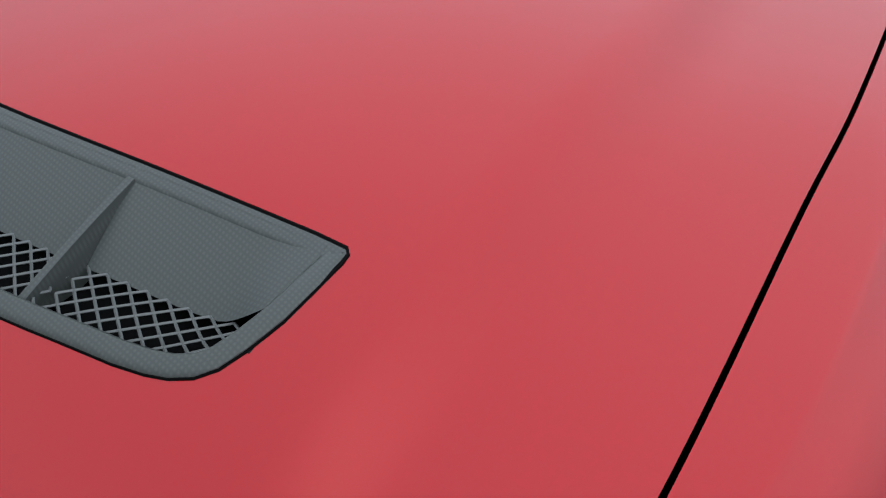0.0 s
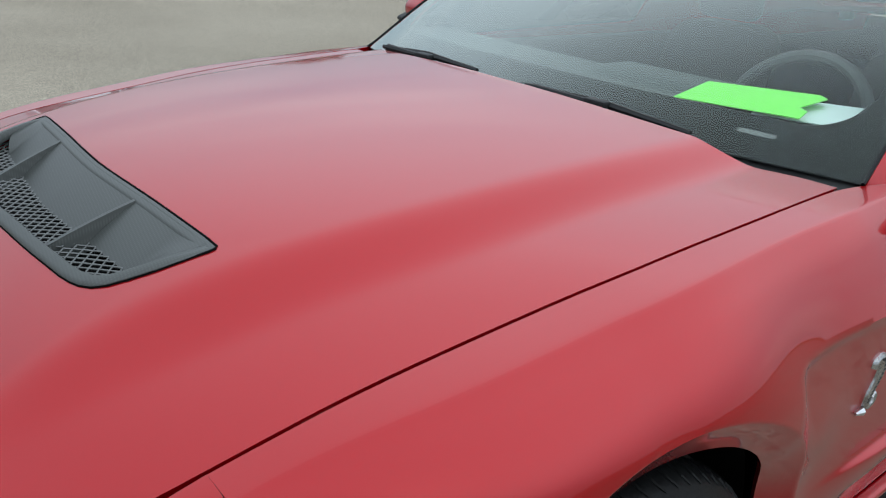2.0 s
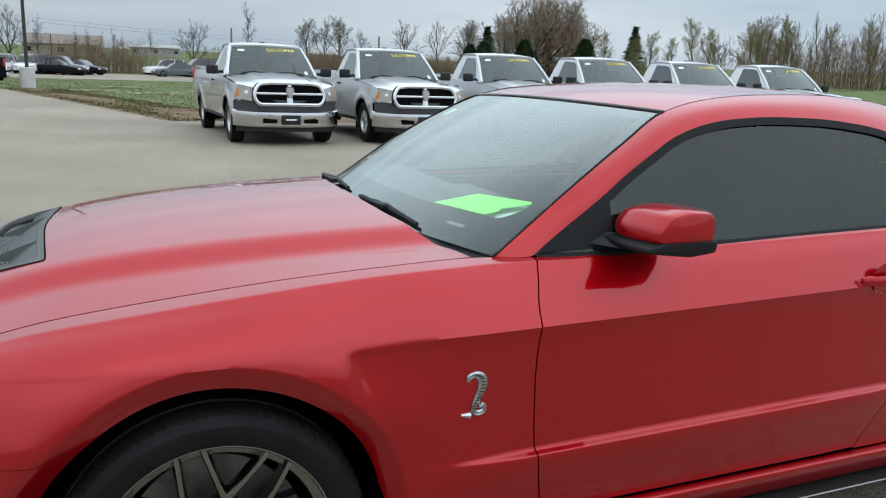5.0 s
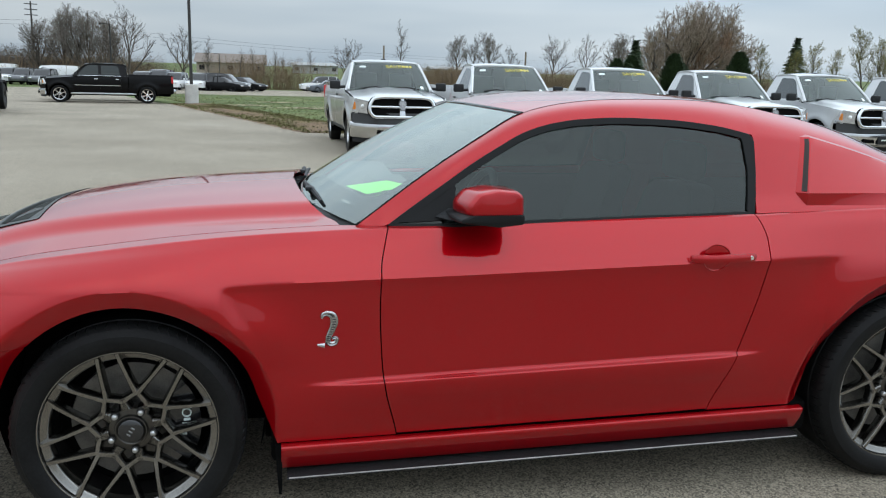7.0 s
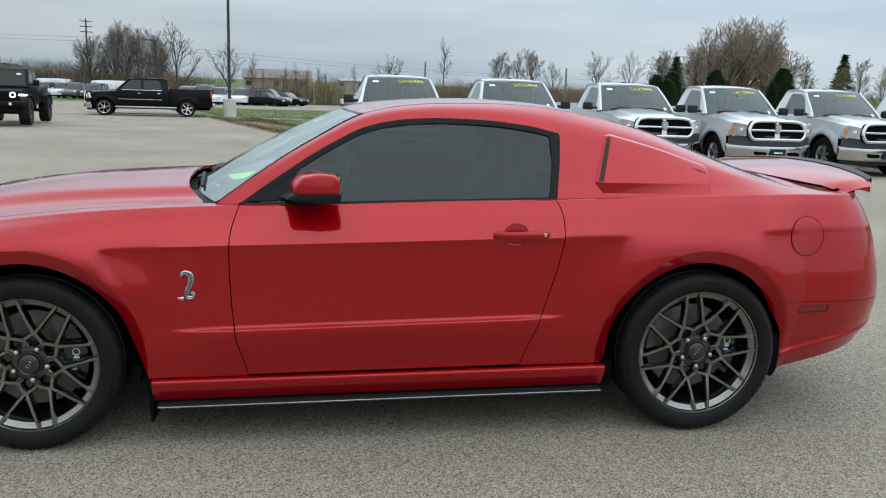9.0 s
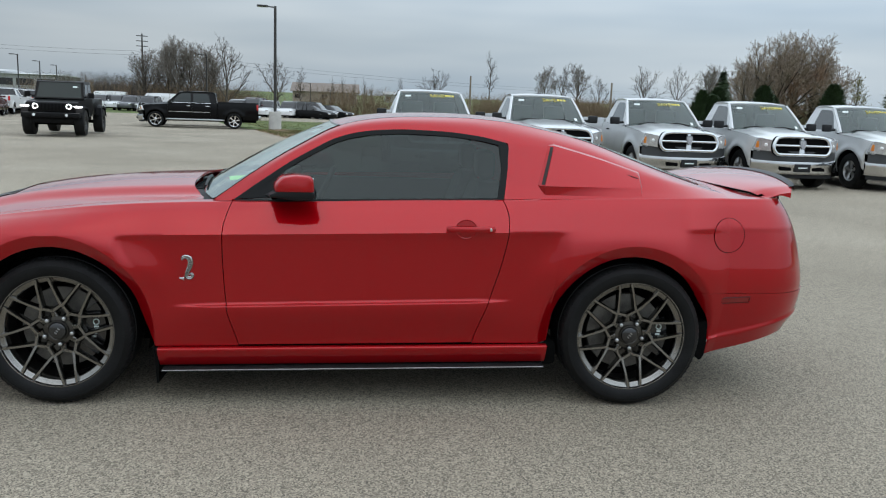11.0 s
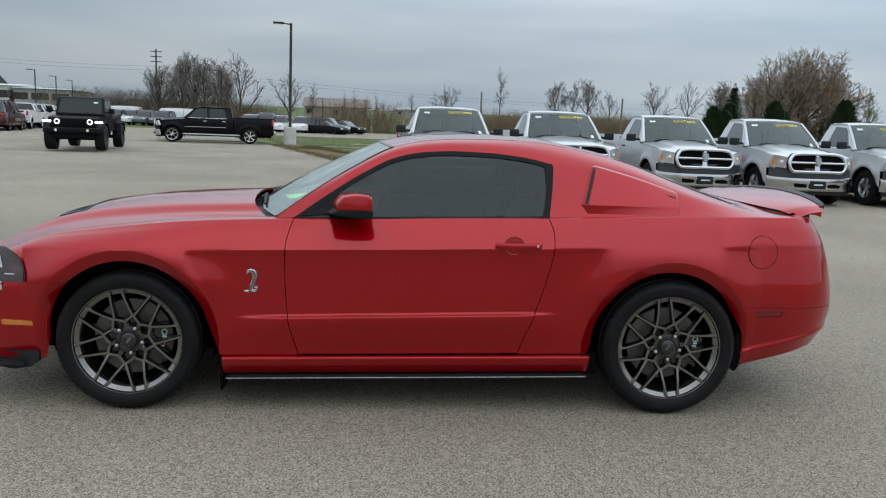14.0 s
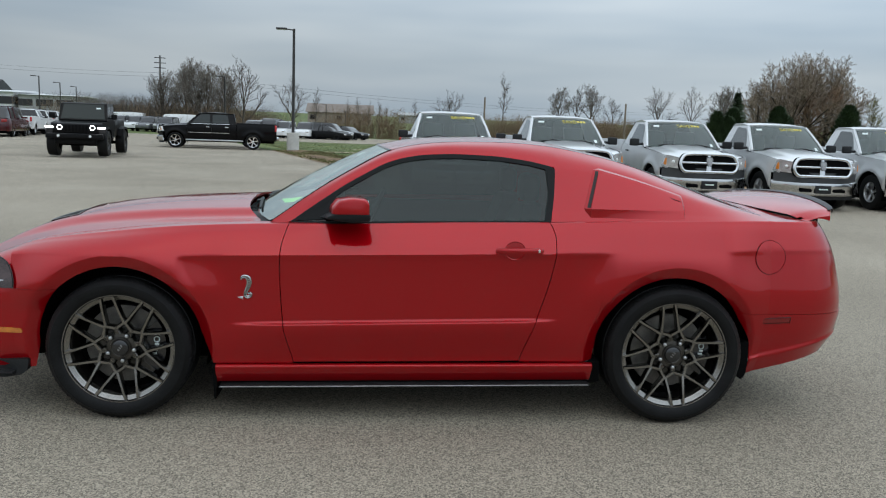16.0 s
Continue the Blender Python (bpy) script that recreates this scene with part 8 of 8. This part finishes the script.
def thicket(name, label, spots, seed, stems, hmin, hmax, mat):
    """Brush: many thin stems and twigs."""
    rnd = random.Random(seed)
    bm = bmesh.new()
    for k in range(stems):
        (x0, y0), (x1, y1), wdt = spots[rnd.randrange(len(spots))]
        t = rnd.random()
        x, y = lerp(x0, x1, t) + rnd.gauss(0, wdt), lerp(y0, y1, t) + rnd.gauss(0, wdt)
        h = rnd.uniform(hmin, hmax)
        p = Vector((x, y, land(x, y) - 0.1))
        d = Vector((rnd.gauss(0, 0.2), rnd.gauss(0, 0.2), 1))
        r = 0.012 + 0.010 * h / 3
        tube(bm, [p, p + d * h * 0.5, p + (d + Vector((rnd.gauss(0, 0.1), rnd.gauss(0, 0.1), 0))) * h], [r, r * 0.7, r * 0.25], 3, False)
        for j in range(6):
            q = p + d * h * rnd.uniform(0.2, 0.9)
            e = q + Vector((rnd.gauss(0, 0.3), rnd.gauss(0, 0.3), rnd.uniform(0.1, 0.5))) * h * 0.35
            tube(bm, [q, e], [r * 0.5, r * 0.15], 3, False)
    tagged(link(name, bm, mat), label, "brush", kind="stuff")


thicket("field_brush", "brown leafless brush along the field", [((-45, 112), (-12, 104), 2.5), ((-6, 103), (4, 100), 1.5), ((10, 150), (60, 190), 4), ((20, 120), (75, 118), 3), ((20, 190), (125, 165), 5), ((30, 185), (115, 150), 5), ((-26, 102), (-15, 96), 2)], 4, 4200, 1.6, 4.2, BARK_WARM)
thicket("hedge_brush", "dense brown and russet hedge behind the pickups", [((24, 128), (50, 122), 2.0), ((45, 124), (84, 112), 2.5), ((18, 132), (40, 128), 2.0)], 14, 5200, 1.8, 3.6, BARK_WARM)
thicket("far_brush", "dark brown leafless woods behind the far car rows", [((-52, 150), (-30, 128), 4), ((-50, 140), (-28, 116), 4)], 9, 1500, 2.0, 5.0, BARK)
thicket("bank_brush", "dense dark brown brush on the bank behind the vans", [((-36, 113), (-16, 107), 1.2), ((-36, 116), (-14, 110), 1.5)], 23, 3000, 1.8, 3.4, node_mat("dark_brush", (0.05, 0.038, 0.031), 0.95, vary=0.4, scale=0.6))
thicket("wood_brush", "grey-brown undergrowth of the wood", [((98, 108), (235, 30), 4), ((104, 112), (250, 40), 4)], 6, 5200, 3.5, 9.5, BARK_WARM)


def lamp_post(label, height, arm, base_h):
    """A car-park light: concrete base, square pole, arm and flat head."""
    lp = thing("street_lamp", label, "street lamp", "car park lamps")
    bm = bmesh.new()
    lathe(bm, [(0.0, 0.0), (0.34, 0.0), (0.34, base_h - 0.03), (0.31, base_h), (0.0, base_h)], 28, "z")
    part("base", bm, CONCRETE, lp, "pale concrete base")
    bm = bmesh.new()
    tube(bm, [(0, 0, base_h), (0, 0, height)], [0.085, 0.07], 8)
    part("pole", bm, POLE, lp)
    bm = bmesh.new()
    tube(bm, [(0, 0, height - 0.06), (-arm * 0.5, 0, height - 0.02)], 0.035, 6)
    part("arm", bm, POLE, lp)
    bm = bmesh.new()
    box(bm, -arm, -arm * 0.4, -0.16, 0.16, height - 0.06, height + 0.04, 0.02, 2)
    head = part("lamp_head", bm, POLE, lp, "flat dark lamp head")
    bm = bmesh.new()
    box(bm, -arm + 0.05, -arm * 0.45, -0.12, 0.12, height - 0.07, height - 0.055, 0.004, 1)
    part("diffuser", bm, CLEAR_SOLID, head)
    return lp


lamp_near = lamp_post("dark car park lamp on a pale concrete base", 6.55, 0.95, 1.0)
lamp_near.matrix_basis = pose(-3.75, 41.2, 0, 0, 0, 0)
for lx, ly, lh in ((-10.6, 58.0, 0.73), (-32.5, 79.4, 0.80), (-36.1, 94.2, 0.79), (-38.9, 107, 0.78), (-5.7, 95, 0.60), (-3.6, 100, 0.50), (25.2, 120, 0.40), (26.7, 121, 0.40), (28.1, 122, 0.41)):
    post = copy_thing(lamp_near, pose(lx, ly, land(lx, ly), 0, 0, 0))
    post.scale = (lh, lh, lh)


def utility_pole(x, y, h, mat, arms):
    up = thing("utility_pole", "weathered utility pole with crossarms", "utility pole", "utility poles")
    bm = bmesh.new()
    tube(bm, [(0, 0, -0.2), (0, 0, h)], [0.2, 0.13], 8)
    part("pole", bm, mat, up)
    for k in range(arms):
        bm = bmesh.new()
        box(bm, -1.0, 1.0, -0.06, 0.06, h - 0.5 - k * 0.9, h - 0.36 - k * 0.9, 0.01, 1)
        part("crossarm", bm, mat, up)
    up.matrix_basis = pose(x, y, land(x, y), 0, 0, 20)


utility_pole(-40, 152, 12.0, POLE, 3)
utility_pole(-70, 152, 9.0, WOOD_POLE, 1)
utility_pole(17.5, 130, 6.5, WOOD_POLE, 0)
utility_pole(38, 120, 6.0, WOOD_POLE, 0)
for wire_z in (8.9, 8.2):
    bm = bmesh.new()
    pts = [(lerp(-120, -40, t), 152 + 40 * (1 - t), land(-40, 152) + wire_z + 5 * (1 - t) - 4 * t * (1 - t)) for t in steps(0, 1, 16)]
    pts += [(lerp(-40, 90, t), lerp(152, 260, t), land(-40, 152) + wire_z - 0.5 * t - 6 * t * (1 - t)) for t in steps(0, 1, 20)][1:]
    tube(bm, pts, 0.018, 4)
    tagged(link("power_line", bm, POLE), "thin dark overhead power line", "cable", "power lines")

# ---- other vehicles in the distance ----
FAR = "cars parked in the distance"
sedan_black = small_car("car", "black sedan parked beyond the grass", "car", BLACK_PAINT, "sedan", FAR)
sedan_black.matrix_basis = pose(-3.0, 79, 0.0, 0, 0, 148)
copy_thing(sedan_black, pose(-1.4, 83, 0.02, 0, 0, 148))
sedan_slate = small_car("car", "slate grey sedan parked beyond the grass", "car", BLUE_GREY, "sedan", FAR)
sedan_slate.matrix_basis = pose(4.6, 84, land(4.6, 84), 0, 0, 8)
suv_white = small_car("suv", "white sport utility car parked in a far row", "car", WHITE_PAINT, "suv", FAR)
suv_white.matrix_basis = pose(-12.0, 78, 0, 0, 0, 78)
for k, (x, y, r) in enumerate(((-9.2, 79, 80), (-7.0, 80, 82), (-3.6, 81, 165), (4.0, 90, 10), (-29.3, 92, 84), (-27.9, 93, 84), (-34.5, 86, -84), (-36.6, 94, -84), (-31.0, 80.5, -84))):
    copy_thing(suv_white, pose(x, y, land(x, y), 0, 0, r))
suv_maroon = small_car("suv", "dark maroon sport utility car seen from behind", "car", MAROON, "suv", FAR)
suv_maroon.matrix_basis = pose(-24.9, 55.6, 0, 0, 0, -80)
suv_maroon.scale = (1.12, 1.12, 1.12)
for x, y, r in ((-24.0, 53.0, -80), (-28.6, 70.0, -80), (-10.6, 78.5, 80), (-35.5, 90, -84), (7.0, 88, 12)):
    copy_thing(suv_maroon, pose(x, y, land(x, y), 0, 0, r))
suv_dark = small_car("suv", "dark sport utility car in a far row", "car", GREY_PAINT, "suv", FAR)
suv_dark.matrix_basis = pose(-28.2, 69.5, 0, 0, 0, -82)
for x, y, r in ((-26.9, 63.6, -80), (-31, 75, -86), (-33.4, 82, -85), (-23.5, 90, 85), (-26, 92, 85), (-2.8, 80, 165)):
    copy_thing(suv_dark, pose(x, y, land(x, y), 0, 0, r))
van_white = small_car("van", "white panel van in a far row", "van", WHITE_PAINT, "van", FAR)
van_white.matrix_basis = pose(-27.5, 104, land(-27, 104), 0, 0, 6)
copy_thing(van_white, pose(-25.2, 95, land(-25, 95), 0, 0, 6))
copy_thing(van_white, pose(-34.5, 106, land(-34, 106), 0, 0, 4))


def shed(name, label, x0, x1, y, depth, h, roof_h, wall, roof, pane=0.6):
    b = thing(name, label, "building")
    z = land((x0 + x1) / 2, y)
    bm = bmesh.new()
    box(bm, x0, x1, y, y + depth, z - 0.5, z + h)
    part("wall", bm, wall, b, smooth_faces=False)
    bm = bmesh.new()
    prism(bm, [(y - 0.6, z + h), (y + depth / 2, z + h + roof_h), (y + depth + 0.6, z + h)], lambda v, q, d: (x0 - 0.6 + d, v, q), x1 - x0 + 1.2)
    part("roof", bm, roof, b, smooth_faces=False)
    n = max(3, int((x1 - x0) / 4))
    for k in range(n):
        bm = bmesh.new()
        xw = lerp(x0 + 1.2, x1 - 1.2, k / (n - 1))
        box(bm, xw - pane, xw + pane, y - 0.06, y + 0.02, z + h * 0.35, z + h * 0.75)
        part("window", bm, GLOSS_BLACK, b, smooth_faces=False)
    return b


BROWN_WALL = node_mat("tan_siding", (0.33, 0.28, 0.23), 0.9, vary=0.2, scale=0.6)
BROWN_ROOF = node_mat("brown_shingle", (0.20, 0.165, 0.14), 0.9, vary=0.25, scale=0.8)
WHITE_WALL = node_mat("white_cladding", (0.62, 0.63, 0.63), 0.7, vary=0.08, scale=0.4)
PALE_WALL = node_mat("pale_siding", (0.36, 0.365, 0.36), 0.8, vary=0.1, scale=0.5)
shed("far_building", "long tan building with a brown roof beyond the field", -17, -2, 195, 12, 2.6, 2.2, BROWN_WALL, BROWN_ROOF)
shed("canopy_building", "white flat-roofed building at the far end of the car park", -97, -82.5, 190, 20, 4.2, 0.6, WHITE_WALL, WHITE_WALL, 2.2)
shed("showroom", "pale low showroom with a row of dark windows", -81.5, -70, 190, 18, 3.8, 0.4, PALE_WALL, WHITE_WALL, 1.9)
shed("barn", "dark barn roof beyond the showroom", -108, -95, 205, 14, 4.0, 3.4, PALE_WALL, node_mat("dark_roof", (0.05, 0.052, 0.055), 0.8, vary=0.2, scale=0.5))
shed("farm_shed", "long pale farm shed across the field", 48, 66, 250, 10, 2.5, 1.0, PALE_WALL, PALE_WALL)
shed("farm_shed", "long pale farm shed across the field", 6, 20, 262, 10, 2.5, 1.0, PALE_WALL, PALE_WALL)

work_white = pickup("white pickup parked tail outward in the far row", WHITE_PAINT, film=False, cladding=WHITE_PAINT, group="white pickups")
work_white.matrix_basis = pose(-25.7, 61.0, 0, 0, 0, -80)
for x, y in ((-27.2, 66.5), (-29.0, 73.5)):
    copy_thing(work_white, pose(x, y, 0, 0, 0, -80))
